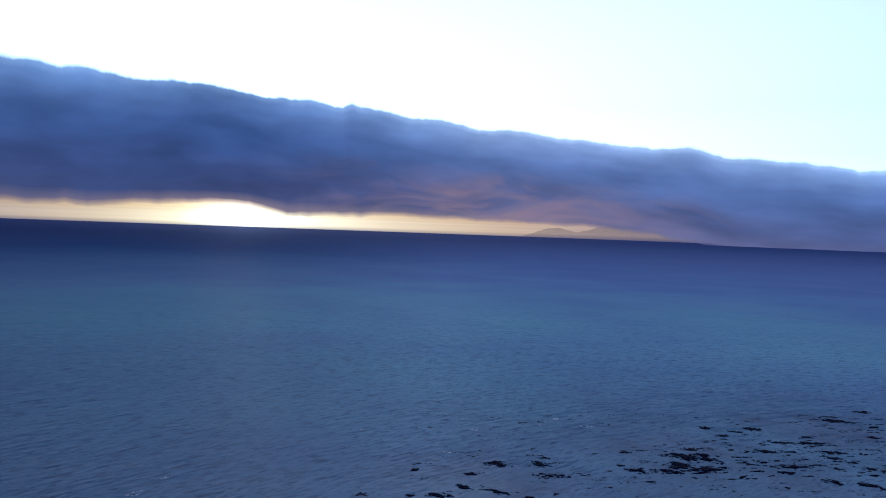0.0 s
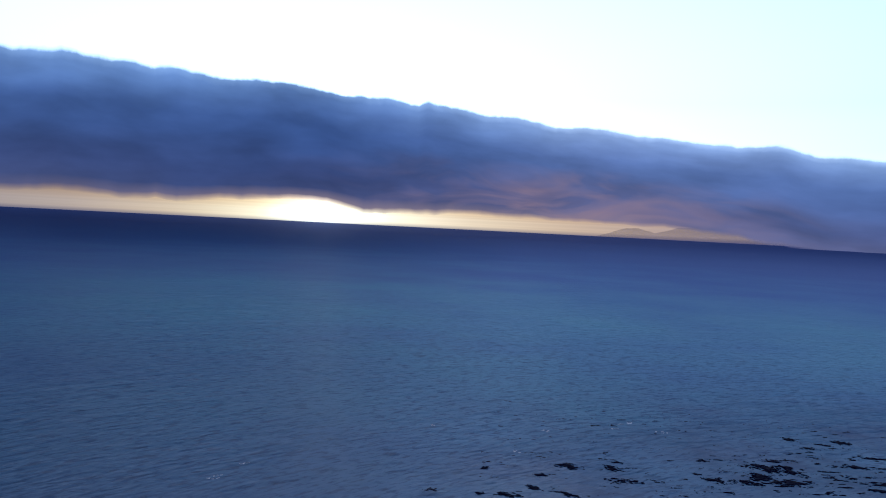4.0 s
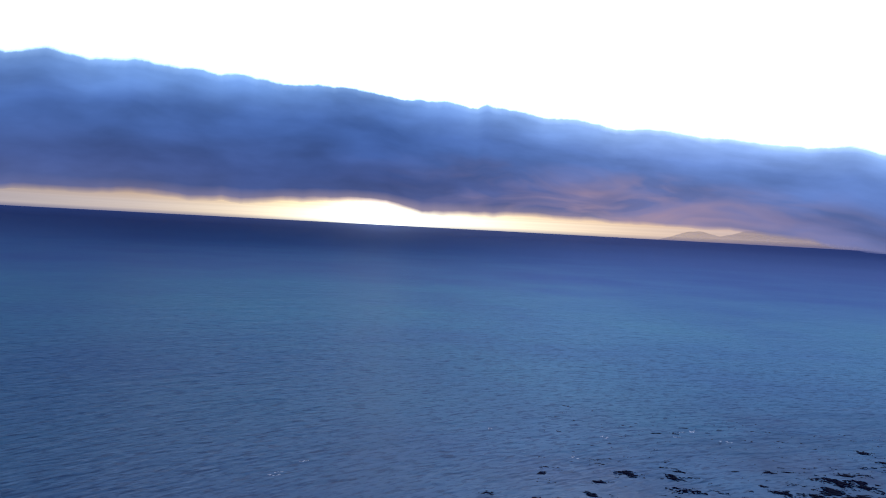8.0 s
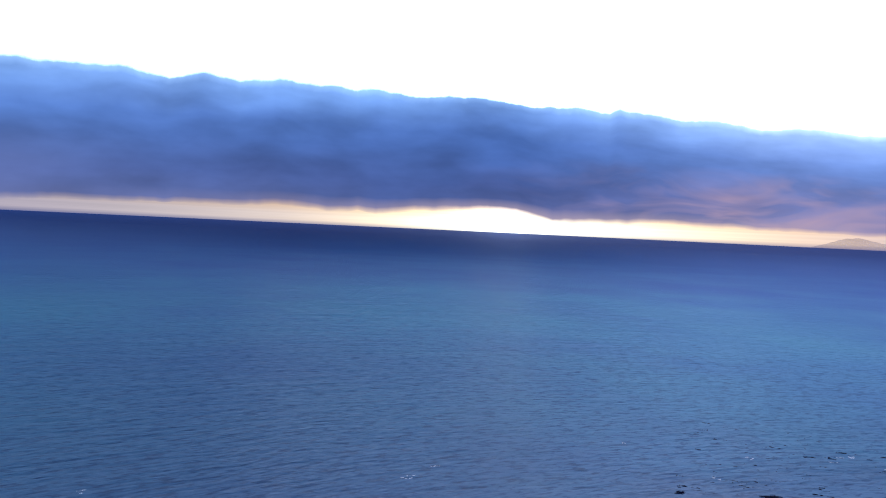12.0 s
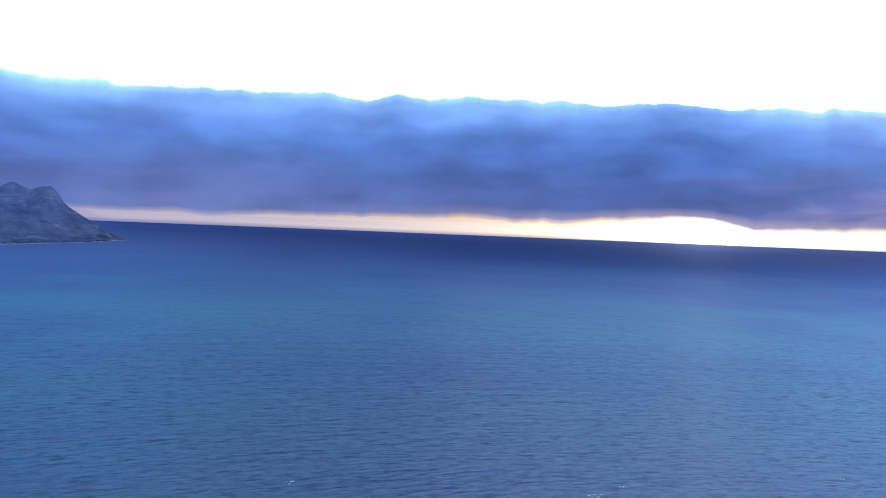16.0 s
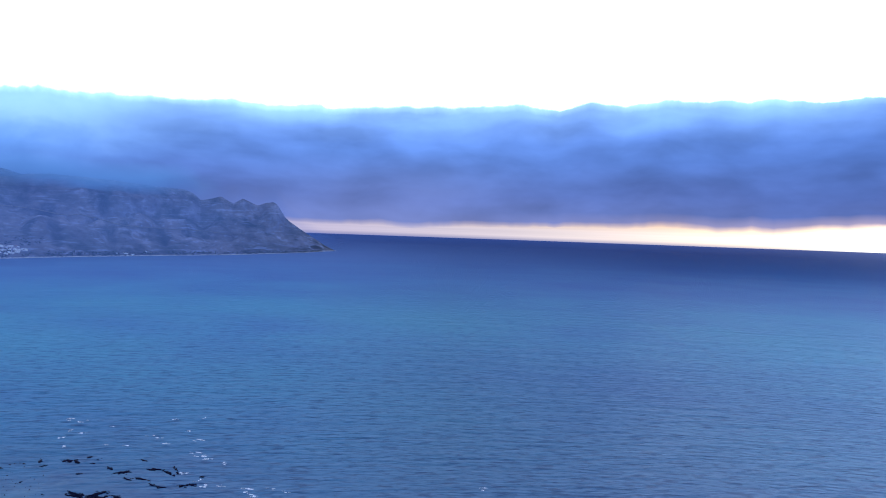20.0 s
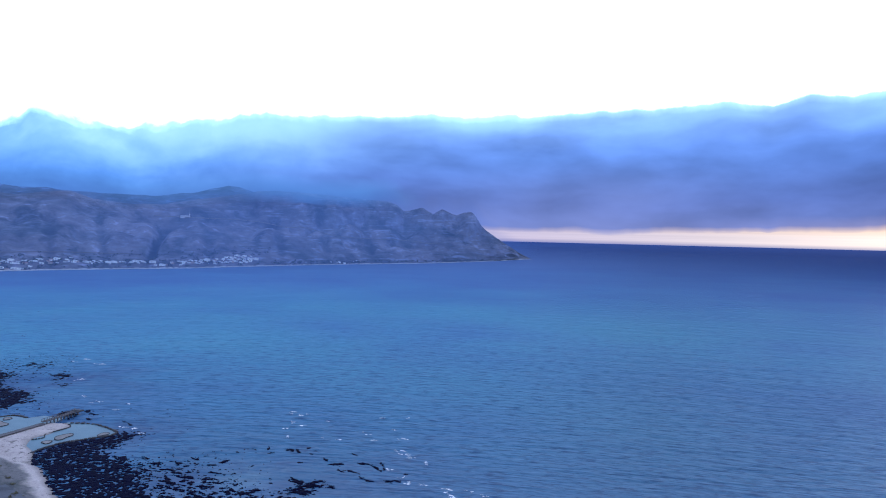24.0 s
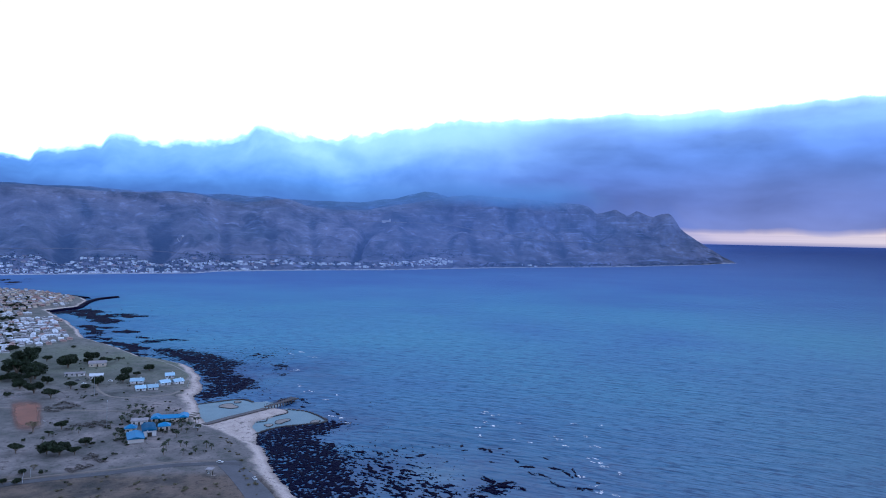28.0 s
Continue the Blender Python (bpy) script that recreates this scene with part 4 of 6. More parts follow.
def ribbon(name, line, width, z_off, material, label, category, kind="structure", z=None):
    """A strip laid on the ground along a line, with a small thickness."""
    line = smooth_line(line, 6)
    left, right = [], []
    for k, (x, y) in enumerate(line):
        a, b = line[max(k - 1, 0)], line[min(k + 1, len(line) - 1)]
        d = Vector((b[0] - a[0], b[1] - a[1])).normalized()
        w = width[0] + (width[1] - width[0]) * k / (len(line) - 1) if isinstance(width, tuple) else width
        left.append((x - d.y * w / 2, y + d.x * w / 2))
        right.append((x + d.y * w / 2, y - d.x * w / 2))
    verts, faces = [], []
    cols = [(0, 0), (0.25, 0), (0.5, 0), (0.75, 0), (1, 0)]
    for l, r in zip(left, right):
        for s, _ in cols:
            x, y = l[0] + (r[0] - l[0]) * s, l[1] + (r[1] - l[1]) * s
            verts.append((x, y, (ground_z(x, y) if z is None else z) + z_off))
    faces = grid_faces(len(left), 5)
    n = len(verts)
    verts += [(x, y, zz - z_off - 0.4) for x, y, zz in verts]
    for k in range(len(left) - 1):
        for c in (0, 4):
            p, q = k * 5 + c, (k + 1) * 5 + c
            faces.append([p, q, q + n, p + n])
    ob = part(name, mesh_of(name, verts, faces), material)
    return tagged(ob, label, category, kind=kind)


# ---- reef ----
POOLS = {"lower": [(-428, -61), (-439, -51), (-445, -36), (-448, -26), (-454, -23), (-467, -30), (-478, -38), (-487, -52), (-470, -66), (-440, -74)],
         "upper": [(-500, -114), (-514, -88), (-505, -77), (-508, -68), (-498, -56), (-486, -60), (-471, -75), (-450, -96), (-470, -112)]}


def field_mesh(xs, ys, height, name, keep):
    x, y = np.meshgrid(xs, ys, indexing="ij")
    v = np.stack([x, y, height], -1).reshape(-1, 3)
    verts, faces = trimmed(v, grid_faces(len(xs), len(ys), keep))
    return mesh_of(name, verts, faces, True)


def clumps(keep):
    """The separate patches of a mask, as lists of cells."""
    left = {tuple(c) for c in np.argwhere(keep)}
    out = []
    while left:
        todo = [left.pop()]
        got = list(todo)
        while todo:
            i, j = todo.pop()
            for n in ((i + 1, j), (i - 1, j), (i, j + 1), (i, j - 1)):
                if n in left:
                    left.remove(n)
                    todo.append(n)
                    got.append(n)
        out.append(got)
    return out


def reef(bounds, step, dense=(), spots=(), sparse=0.66, stretch=(1.0, 1.0), turn=0.0, seed=0.0, scale=9.0, singles=0, label="", open_sparse=None):
    """A shelf of low wet rocks: solid inside the dense outlines, scattered elsewhere."""
    x0, x1, y0, y1 = bounds
    xs, ys = np.arange(x0, x1, step), np.arange(y0, y1, step)
    x, y = np.meshgrid(xs, ys, indexing="ij")
    c, s = math.cos(radians(turn)), math.sin(radians(turn))
    u, w = (x * c + y * s) / stretch[0], (-x * s + y * c) / stretch[1]
    n = fbm(u / scale + seed, w / scale + seed, 5, 0.66)
    limit = np.full(x.shape, sparse) if open_sparse is None else open_sparse(x, y)
    for line, level in dense:
        d = edge_distance(x, y, line) + 10 * (fbm(x / 12 + seed, y / 12, 3) - 0.5)
        limit = np.minimum(limit, sparse + (level - sparse) * np.clip((d + 7) / 14, 0, 1))
    for cx, cy, rad, level in spots:
        d = np.hypot((x - cx) * c + (y - cy) * s, ((y - cy) * c - (x - cx) * s) * 1.5) / rad
        limit = np.minimum(limit, sparse + (level - sparse) * np.clip(1.6 - d, 0, 1))
    rim = np.minimum(np.minimum(x - x0, x1 - x), np.minimum(y - y0, y1 - y))
    limit = limit + 0.3 * np.clip(1 - rim / 8, 0, 1)
    fine = fbm(x / 1.25 + seed, y / 1.25, 3, 0.6)
    z = (n - limit) * 8.0 + (fine - 0.5) * 3.6
    z = np.clip(z, -0.7, 0.5)
    cell = (z[:-1, :-1] > -0.12) | (z[1:, :-1] > -0.12) | (z[:-1, 1:] > -0.12) | (z[1:, 1:] > -0.12)
    cell &= coast(x, y)[:-1, :-1] < 1.5
    for line in POOLS.values():
        cell &= edge_distance(x, y, line)[:-1, :-1] < 0.5
    z = np.clip(z * 0.55, -0.4, 0.26)
    groups = sorted(clumps(cell), key=len, reverse=True)
    rest = np.zeros(cell.shape, bool)
    for k, g in enumerate(groups):
        one = np.zeros(cell.shape, bool)
        one[tuple(np.array(g).T)] = True
        if len(g) < 4:
            continue
        if k < singles:
            i0, i1 = min(p[0] for p in g), max(p[0] for p in g) + 2
            j0, j1 = min(p[1] for p in g), max(p[1] for p in g) + 2
            me = field_mesh(xs[i0:i1], ys[j0:j1], z[i0:i1, j0:j1], "rock", one[i0:i1 - 1, j0:j1 - 1])
            big = len(g) * step * step > 60
            tagged(part("rock", me, ROCK), "broad dark wet rock awash in the shallows" if big else "small dark wet rock breaking the sea surface", "rock", "rocks in the shallows")
        else:
            rest |= one
    if rest.any():
        tagged(part("rock_reef", field_mesh(xs, ys, z, "rock_reef", rest), ROCK), label, "reef", kind="stuff")


REEF_NORTH = [(-730, -208), (-741, -201), (-727, -174), (-713, -154), (-684, -131), (-653, -107), (-632, -116), (-612, -110), (-575, -85), (-548, -85), (-538, -96), (-524, -100), (-506, -109), (-510, -116), (-524, -120), (-554, -122), (-612, -137), (-646, -154), (-671, -170), (-692, -188)]
REEF_SOUTH = [(-420, -68), (-446, -43), (-459, -22), (-444, -8), (-420, -27), (-389, -9), (-343, 0), (-319, 5), (-280, 12), (-270, -38), (-328, -38), (-360, -49), (-390, -58)]
reef((-760, -490, -235, -60), 0.9, [(REEF_NORTH, 0.37)], [(-605, -64, 9, 0.45), (-640, -75, 12, 0.5), (-700, -100, 16, 0.52)], 0.70, (1, 1), 20, 3.1, 2.8, 24, label="dark rock shelf covered in weed beside the sandy beach")
reef((-525, -262, -75, 25), 0.55, [(REEF_SOUTH, 0.385)], [(-508, -56, 9, 0.4), (-500, -62, 5, 0.45)], 0.78, (1.25, 1), -10, 8.4, 1.6, 20, label="dark broken rock shelf below the tidal pool")


def torn_rock(x, y, length, width, turn):
    """One low ledge of weedy rock awash in the shallows, torn along its grain; it lies on the sea floor."""
    step = min(max(length / 34, 0.45), 1.6)
    us, ws = np.arange(-length * 0.62 - 1, length * 0.62 + 1, step), np.arange(-width * 0.75 - 1, width * 0.75 + 1, step * 0.8)
    u, w = np.meshgrid(us, ws, indexing="ij")
    length, width = length * 0.85, width * 0.85
    size = max(1.0, length / 15)
    grain = fbm(u / (2.2 * size) + x, w / (1.0 * size) + y, 5, 0.7)
    reach = np.hypot(u / (length * 0.5 + 0.3), (w + 0.6 * width * (fbm(u / 4 + y, u * 0 + x, 2) - 0.5)) / (width * 0.5 + 0.2))
    z = np.clip((0.95 - reach) * 0.8 + (grain - 0.5) * 4.2, -0.6, 0.3)
    cell = (z[:-1, :-1] > -0.1) | (z[1:, :-1] > -0.1) | (z[:-1, 1:] > -0.1) | (z[1:, 1:] > -0.1)
    if not cell.any():
        return
    v = np.stack([u, w, z], -1).reshape(-1, 3)
    verts, faces = trimmed(v, grid_faces(len(us), len(ws), cell))
    ob = part("rock", mesh_of("rock", verts, faces, True), ROCK)
    ob.matrix_basis = pose(x, y, 0, 0, 0, turn)
    big = length * width > 30
    tagged(ob, "broad dark torn rock ledge awash in the shallows" if big else "small dark rock breaking the sea surface", "rock", "rocks in the shallows")


ROCKS_BELOW_POOL = [(-387, -1, 7, 3.4, 58), (-362, 3, 6, 3.3, 41), (-355, 5, 9, 2.2, 21), (-384, 10, 4, 3.4, 87), (-362, 12, 10, 3.4, 55), (-375, 10, 3, 2.1, 72), (-390, 18, 7, 1.5, 18), (-376, 25, 4, 1.9, 58), (-380, 32, 5, 2.4, 116), (-364, 26, 6, 1.7, 54), (-349, 27, 7, 2.2, 64), (-345, 20, 8, 3.3, 60), (-340, 15, 10, 3.1, 41), (-331, 19, 14, 4.1, 45), (-335, 33, 8, 1.2, 27)]
ROCKS_AT_PIER = [(-513, -43, 9, 4, 30), (-504, -40, 6, 3, 60), (-497, -52, 7, 2.5, 150), (-518, -50, 6, 3, 80), (-492, -42, 5, 2, 40), (-480, -20, 5, 2, 30), (-470, -16, 6, 2, 20)]
ROCKS_IN_BAY = [(-332, 36, 12, 2.1, 33), (-333, 42, 5, 2.2, 39), (-322, 33, 16, 2.4, 28), (-322, 41, 12, 1.2, 14), (-328, 12, 7, 1.7, 30), (-322, 17, 6, 2.5, 61), (-350, -1, 3, 2.2, 73), (-369, -3, 7, 1.2, 21), (-399, -6, 6, 1.2, 20), (-377, 2, 3, 1.6, 59), (-370, 7, 3, 1.2, 40), (-345, 8, 4, 1.4, 41), (-380, -7, 3, 1.4, 40), (-336, 5, 7, 1.6, 30), (-328, 2, 8, 2, 37)]
ROCKS_OFF_BAY = [(-338, 63, 15, 3.7, 23), (-333, 68, 12, 5.8, 100), (-325, 62, 12, 7.9, 60), (-318, 54, 9, 3.6, 73), (-330, 71, 8, 2.9, 59), (-327, 76, 5, 3.7, 47), (-358, 87, 6, 3.5, 63), (-348, 86, 5, 1.4, 26), (-344, 92, 8, 1.7, 38), (-334, 94, 7, 1.2, 19), (-329, 96, 4, 1.6, 45), (-371, 100, 4, 1.7, 23), (-354, 101, 6, 2.1, 51), (-349, 109, 11, 1.2, 174), (-345, 105, 8, 1.2, 11), (-325, 106, 7, 3.1, 73)]
ROCKS_OUTER_BAY = [(-332, 116, 2, 1.2, 72), (-396, 57, 8, 1.2, 158), (-387, 57, 3, 2.1, 87), (-391, 67, 2, 3.6, 87), (-390, 69, 2, 4.2, 87), (-387, 72, 8, 1.2, 180), (-391, 78, 2, 1.8, 87), (-384, 82, 4, 2.2, 42), (-379, 78, 2, 1.2, 33), (-368, 83, 7, 1.2, 9), (-367, 69, 2, 1.3, 72), (-368, 45, 2, 1.3, 87), (-312, 40, 9, 3, 40), (-306, 62, 14, 5, 60), (-300, 84, 8, 3, 50), (-296, 30, 12, 4, 35), (-290, 55, 10, 4, 45)]
ROCKS_NORTH_NEAR = [(-10, 348, 4, 3.1, 6), (17, 345, 5, 3, 6), (32, 361, 12, 7.3, 20), (55, 364, 9, 4.7, 142), (59, 374, 4, 2.8, 6), (58, 347, 14, 4.8, 6), (76, 349, 4, 2.4, 6), (14, 327, 7, 3.1, 159), (2, 316, 10, 4.1, 178), (29, 323, 10, 3, 154), (-33, 313, 5, 3, 5), (-11, 314, 3, 2.5, 5), (43, 317, 5, 2, 5), (97, 366, 4, 2, 6), (106, 343, 4, 1.7, 6), (106, 389, 5, 3.7, 7)]
ROCKS_NORTH_MID = [(105, 359, 11, 5.3, 148), (119, 360, 12, 6.4, 6), (137, 385, 18, 9.2, 145), (138, 366, 27, 9.6, 0), (130, 372, 9, 5.9, 153), (151, 384, 14, 7.3, 134), (172, 448, 5, 5.8, 7), (203, 448, 9, 6.7, 7), (171, 401, 3, 2.3, 7), (190, 400, 9, 4.2, 177), (209, 420, 13, 3.7, 177), (228, 420, 23, 4.8, 173), (231, 404, 13, 4.3, 177), (224, 392, 10, 4.3, 169), (192, 375, 19, 5.4, 6), (184, 365, 7, 3.7, 170), (179, 380, 5, 2.8, 6)]
ROCKS_NORTH_FAR = [(208, 379, 5, 2.1, 6), (216, 374, 5, 2.7, 6), (273, 476, 21, 7.6, 167), (308, 505, 11, 4.7, 8), (291, 463, 6, 5, 7), (276, 438, 8, 3.6, 7), (203, 352, 10, 5, 144), (220, 348, 10, 5.5, 131), (157, 355, 6, 1.2, 33), (235, 376, 6, 4, 6), (231, 365, 4, 3.2, 6), (174, 342, 3, 1.7, 6), (231, 433, 5, 2.7, 7), (188, 440, 10, 3, 176), (177, 430, 8, 2.9, 177), (205, 402, 6, 2.3, 7), (169, 365, 6, 1.9, 6)]
ROCKS_TOWN_SHORE = [(-1073, -436, 54, 39.9, 77), (-1081, -404, 62, 29.7, 49), (-1010, -362, 47, 39.5, 60), (-958, -334, 32, 30.2, 71), (-1040, -342, 28, 24.4, 64), (-1022, -316, 28, 17.3, 70), (-912, -343, 16, 18.5, 136), (-897, -316, 25, 14.4, 78), (-862, -279, 26, 11.2, 78), (-850, -312, 22, 17.6, 60), (-805, -285, 25, 15.3, 68), (-819, -302, 10, 11.1, 92), (-769, -252, 48, 11.9, 50), (-752, -237, 22, 7.5, 46), (-818, -248, 26, 8.4, 48), (-788, -229, 18, 18.7, 120), (-800, -214, 20, 10.7, 91), (-797, -197, 8, 6.4, 91), (-728, -200, 16, 17.9, 117), (-705, -214, 27, 7.6, 56)]
for rocks in (ROCKS_TOWN_SHORE, ROCKS_AT_PIER, ROCKS_BELOW_POOL, ROCKS_IN_BAY, ROCKS_OFF_BAY, ROCKS_OUTER_BAY, ROCKS_NORTH_NEAR, ROCKS_NORTH_MID, ROCKS_NORTH_FAR):
    for spec in rocks:
        torn_rock(*spec)
reef((-408, -272, -18, 62), 0.6, [], [(-372, 5, 22, 0.60), (-345, 15, 26, 0.58), (-325, 30, 26, 0.58), (-300, 40, 26, 0.58)], 0.73, (1.7, 1), 40, 6.3, 1.5, 70, label="small dark rocks scattered beside the reef")
reef((-20, 370, 300.0, 500), 0.7, [], [(240, 400, 60, 0.66), (150, 380, 40, 0.66), (280, 470, 40, 0.66)], 0.755, (4.6, 1), 8, 12.2, 2.2, 60, label="small dark rocks scattered in the shallows")
TOWN_LEDGES = [[(-1077, -459), (-1094, -438), (-1112, -413), (-1067, -384), (-1019, -356), (-969, -325), (-922, -315), (-932, -332), (-979, -360), (-1004, -380), (-1043, -418)],
               [(-866, -292), (-881, -286), (-862, -266), (-842, -272)],
               [(-910, -351), (-932, -342), (-875, -312), (-819, -293), (-850, -319)],
               [(-782, -278), (-790, -261), (-767, -239), (-745, -220), (-731, -236), (-691, -215), (-662, -195), (-710, -234), (-752, -259)],
               [(-1040, -359), (-1034, -330), (-1022, -307), (-994, -318)]]
reef((-1180, -640, -470, -110), 1.9, [(line, 0.36) for line in TOWN_LEDGES], [(-1063, -437, 24, 0.42), (-1071, -425, 24, 0.42), (-1080, -413, 24, 0.42), (-1073, -398, 24, 0.42), (-1018, -363, 24, 0.42), (-968, -334, 24, 0.42), (-979, -354, 24, 0.42), (-774, -271, 13, 0.42), (-774, -261, 13, 0.42), (-763, -248, 13, 0.42), (-759, -237, 13, 0.42), (-741, -224, 13, 0.42), (-723, -231, 13, 0.42), (-694, -215, 13, 0.42), (-667, -199, 13, 0.42), (-865, -286, 13, 0.42), (-861, -273, 13, 0.42), (-899, -333, 13, 0.42), (-850, -310, 13, 0.42)], 0.82, (2.6, 1), 28, 1.9, 7, 22, label="dark weedy rock ledges along the town beach")
reef((-1800, -1560, -900, -720), 4.0, [], [(-1731, -844, 40, 0.42), (-1645, -779, 26, 0.45)], 0.75, (2, 1), 30, 4.4, 30, 4, label="dark rocks off the far beach")


# ---- foam ----
def build_foam():
    k = Mat("sea_foam", 0.9)
    k.base(k.ramp(k.noise(k.place(), 1.2, 3), [(0.3, (0.62, 0.66, 0.70)), (0.7, (0.82, 0.84, 0.86))]))
    k.j(k.ramp(k.noise(k.place((1, 1, 1)), 0.5, 4), [(0.36, 0.05), (0.64, 0.55)]), k.b.inputs["Alpha"])
    spots = [(-471, 84, 10), (-463, 90, 9), (-446, 81, 7), (-438, 83, 7), (-370, 125, 7), (-364, 126, 7), (-356, 128, 6), (-412, 114, 6), (-406, 117, 5), (-434, 73, 5), (-416, 72, 6), (-465, -19, 7), (-459, -15, 7), (-447, -10, 7), (-442, 137, 5), (-436, 153, 4), (-391, 134, 7), (-443, 101, 4), (-527, -19, 6), (-513, -26, 6), (-395, 117, 5), (-346, 131, 7), (-409, 90, 4), (-401, 98, 4),
             (-342, 111, 6)]
    spots += [(-329, 113, 6), (-320, 114, 6), (-315, 118, 6), (-304, 129, 8), (-296, 128, 8), (-300, 137, 6), (-293, 141, 5), (-412, 135, 5), (76, 454, 14), (67, 439, 8), (6, 379, 6), (23, 422, 5), (-45, 416, 4), (-126, 325, 6), (-131, 305, 8), (-715, -67, 16), (-690, -50, 12), (-621, -60, 13), (-560, -50, 9), (-540, -41, 8), (-247, 221, 5), (94, 440, 7)]
    rnd = random.Random(4)
    verts, faces = [], []
    for x, y, size in spots:
        for _ in range(3):
            a = radians(36) + rnd.uniform(-0.35, 0.35)
            cx, cy = x + rnd.uniform(-1, 1) * size * 0.35, y + rnd.uniform(-1, 1) * size * 0.35
            length, wide, n = size * rnd.uniform(0.10, 0.34), size * rnd.uniform(0.04, 0.11) + 0.2, 9
            base = len(verts)
            bend = rnd.uniform(-0.9, 0.9)
            for i in range(n):
                s = i / (n - 1) * 2 - 1
                w = wide * (1 - s * s) ** 0.5 * rnd.uniform(0.35, 1.3) + 0.04
                px, py = cx + math.cos(a) * s * length, cy + math.sin(a) * s * length
                o = bend * s * s + rnd.uniform(-0.25, 0.25)
                for side in (-1, 0, 1):
                    verts.append((px - math.sin(a) * (side * w + o), py + math.cos(a) * (side * w + o), 0.10 if side else 0.26))
            for i in range(n - 1):
                for c in (0, 1):
                    p = base + i * 3 + c
                    faces.append([p, p + 1, p + 4, p + 3])
    tagged(part("foam", mesh_of("foam", verts, faces, True), k.m), "white foam of small waves breaking over rocks", "foam", kind="stuff")


build_foam()


# ---- tidal pool, causeway and pier ----
def pool_water():
    k = Mat("shallow_pool_water", 0.3)
    k.b.inputs["Specular IOR Level"].default_value = 0.05
    k.base(k.ramp(k.noise(k.place(), 0.06, 4), [(0.3, (0.046, 0.078, 0.098)), (0.7, (0.074, 0.118, 0.138))]))
    k.normal(k.bump(k.noise(k.place(), 1.2, 3), 0.15, 0.2))
    for line in POOLS.values():
        bm = bmesh.new()
        bm.faces.new([bm.verts.new((x, y, 0.12)) for x, y in line])
        tagged(part("pool_water", bm, k.m), "calm shallow turquoise water of the tidal pool", "water", kind="structure")


pool_water()


def stone_wall(line, size, label, gap=0.0, drop=0.0):
    """A low wall of squared stones set end to end; each stone is a part."""
    root = thing("pool_wall", (line[0][0], line[0][1], 0), 0, label, "wall", "walls of the tidal pool")
    rnd = random.Random(int(abs(line[0][0])))
    shapes = []
    for k in range(4):
        bm = bmesh.new()
        box(bm, (size[0] * rnd.uniform(0.8, 1.0), size[1] * rnd.uniform(0.8, 1.15), size[2]), bevel=0.12)
        for v in bm.verts:
            v.co += Vector((rnd.uniform(-1, 1), rnd.uniform(-1, 1), rnd.uniform(-1, 1))) * 0.1
        me = bpy.data.meshes.new("stone")
        bm.to_mesh(me)
        bm.free()
        shapes.append(me)
    pts = smooth_line(line, 12)
    walked, last = 0.0, -99.0
    for (ax, ay), (bx, by) in zip(pts[:-1], pts[1:]):
        seg = math.hypot(bx - ax, by - ay)
        while last + size[0] + gap < walked + seg:
            last = max(last + size[0] + gap, walked)
            s = (last - walked) / max(seg, 1e-6)
            x, y = ax + (bx - ax) * s, ay + (by - ay) * s
            st = part("stone", shapes[rnd.randrange(4)], WALLSTONE, root)
            st.matrix_basis = pose(x - line[0][0], y - line[0][1], 0.15 + rnd.uniform(-0.12, 0.12) - drop, 0, 0, math.degrees(math.atan2(by - ay, bx - ax)) + rnd.uniform(-5, 5))
        walked += seg
    return root


stone_wall([(-416, -67), (-428, -61), (-439, -51), (-445, -36), (-448, -26), (-454, -23), (-461, -26)], (2.2, 1.7, 1.1), "low dark stone wall curving round the tidal pool")
stone_wall([(-461, -26), (-468, -30), (-478, -38), (-484, -50)], (2.2, 1.9, 1.0), "broken row of dark stones closing the tidal pool", 1.2, 0.05)
stone_wall([(-500, -114), (-514, -88), (-505, -77)], (2.4, 1.5, 0.9), "low dark stone wall along the upper tidal pool")


stone_wall([(-467, -69), (-477, -68), (-486, -62), (-481, -52), (-474, -50), (-466, -57), (-461, -61), (-454, -61), (-451, -67)], (1.6, 0.6, 0.9), "low curved concrete kerb round a sand bank in the pool")


KERB_STONE = bpy.data.meshes.new("kerb_stone")
_bm = fresh(box, (1, 0.5, 0.55))
_bm.to_mesh(KERB_STONE)
_bm.free()


def islet(x, y, a, b, turn):
    rnd = random.Random(int(abs(x)))
    n = 26
    root = thing("sand_islet", (x, y, 0), turn, "small sand islet edged with dark stones in a pool", "islet", "islets in the tidal pool")
    ring = []
    for k in range(n):
        t = 2 * math.pi * k / n
        r = 1 + 0.22 * math.sin(2 * t + x) + 0.14 * math.sin(3 * t + y)
        ring.append((a * r * math.cos(t), b * r * math.sin(t)))
    bm = bmesh.new()
    rows = [[bm.verts.new((px * s, py * s, z)) for px, py in ring] for s, z in ((1.0, 0.0), (0.97, 0.35), (0.7, 0.5), (0.3, 0.6))]
    for lo, hi in zip(rows[:-1], rows[1:]):
        for k in range(n):
            bm.faces.new([lo[k], lo[(k + 1) % n], hi[(k + 1) % n], hi[k]])
    bm.faces.new(rows[-1])
    part("sand", bm, WET_SAND, root)
    for k in range(n):
        p, q = ring[k], ring[(k + 1) % n]
        stone = part("kerb_stone", KERB_STONE, WALLSTONE, root)
        stone.matrix_basis = pose((p[0] + q[0]) / 2, (p[1] + q[1]) / 2, 0.18, 0, 0, math.degrees(math.atan2(q[1] - p[1], q[0] - p[0]))) @ Matrix.Diagonal((math.hypot(q[0] - p[0], q[1] - p[1]) * 0.92, 1, 1, 1))


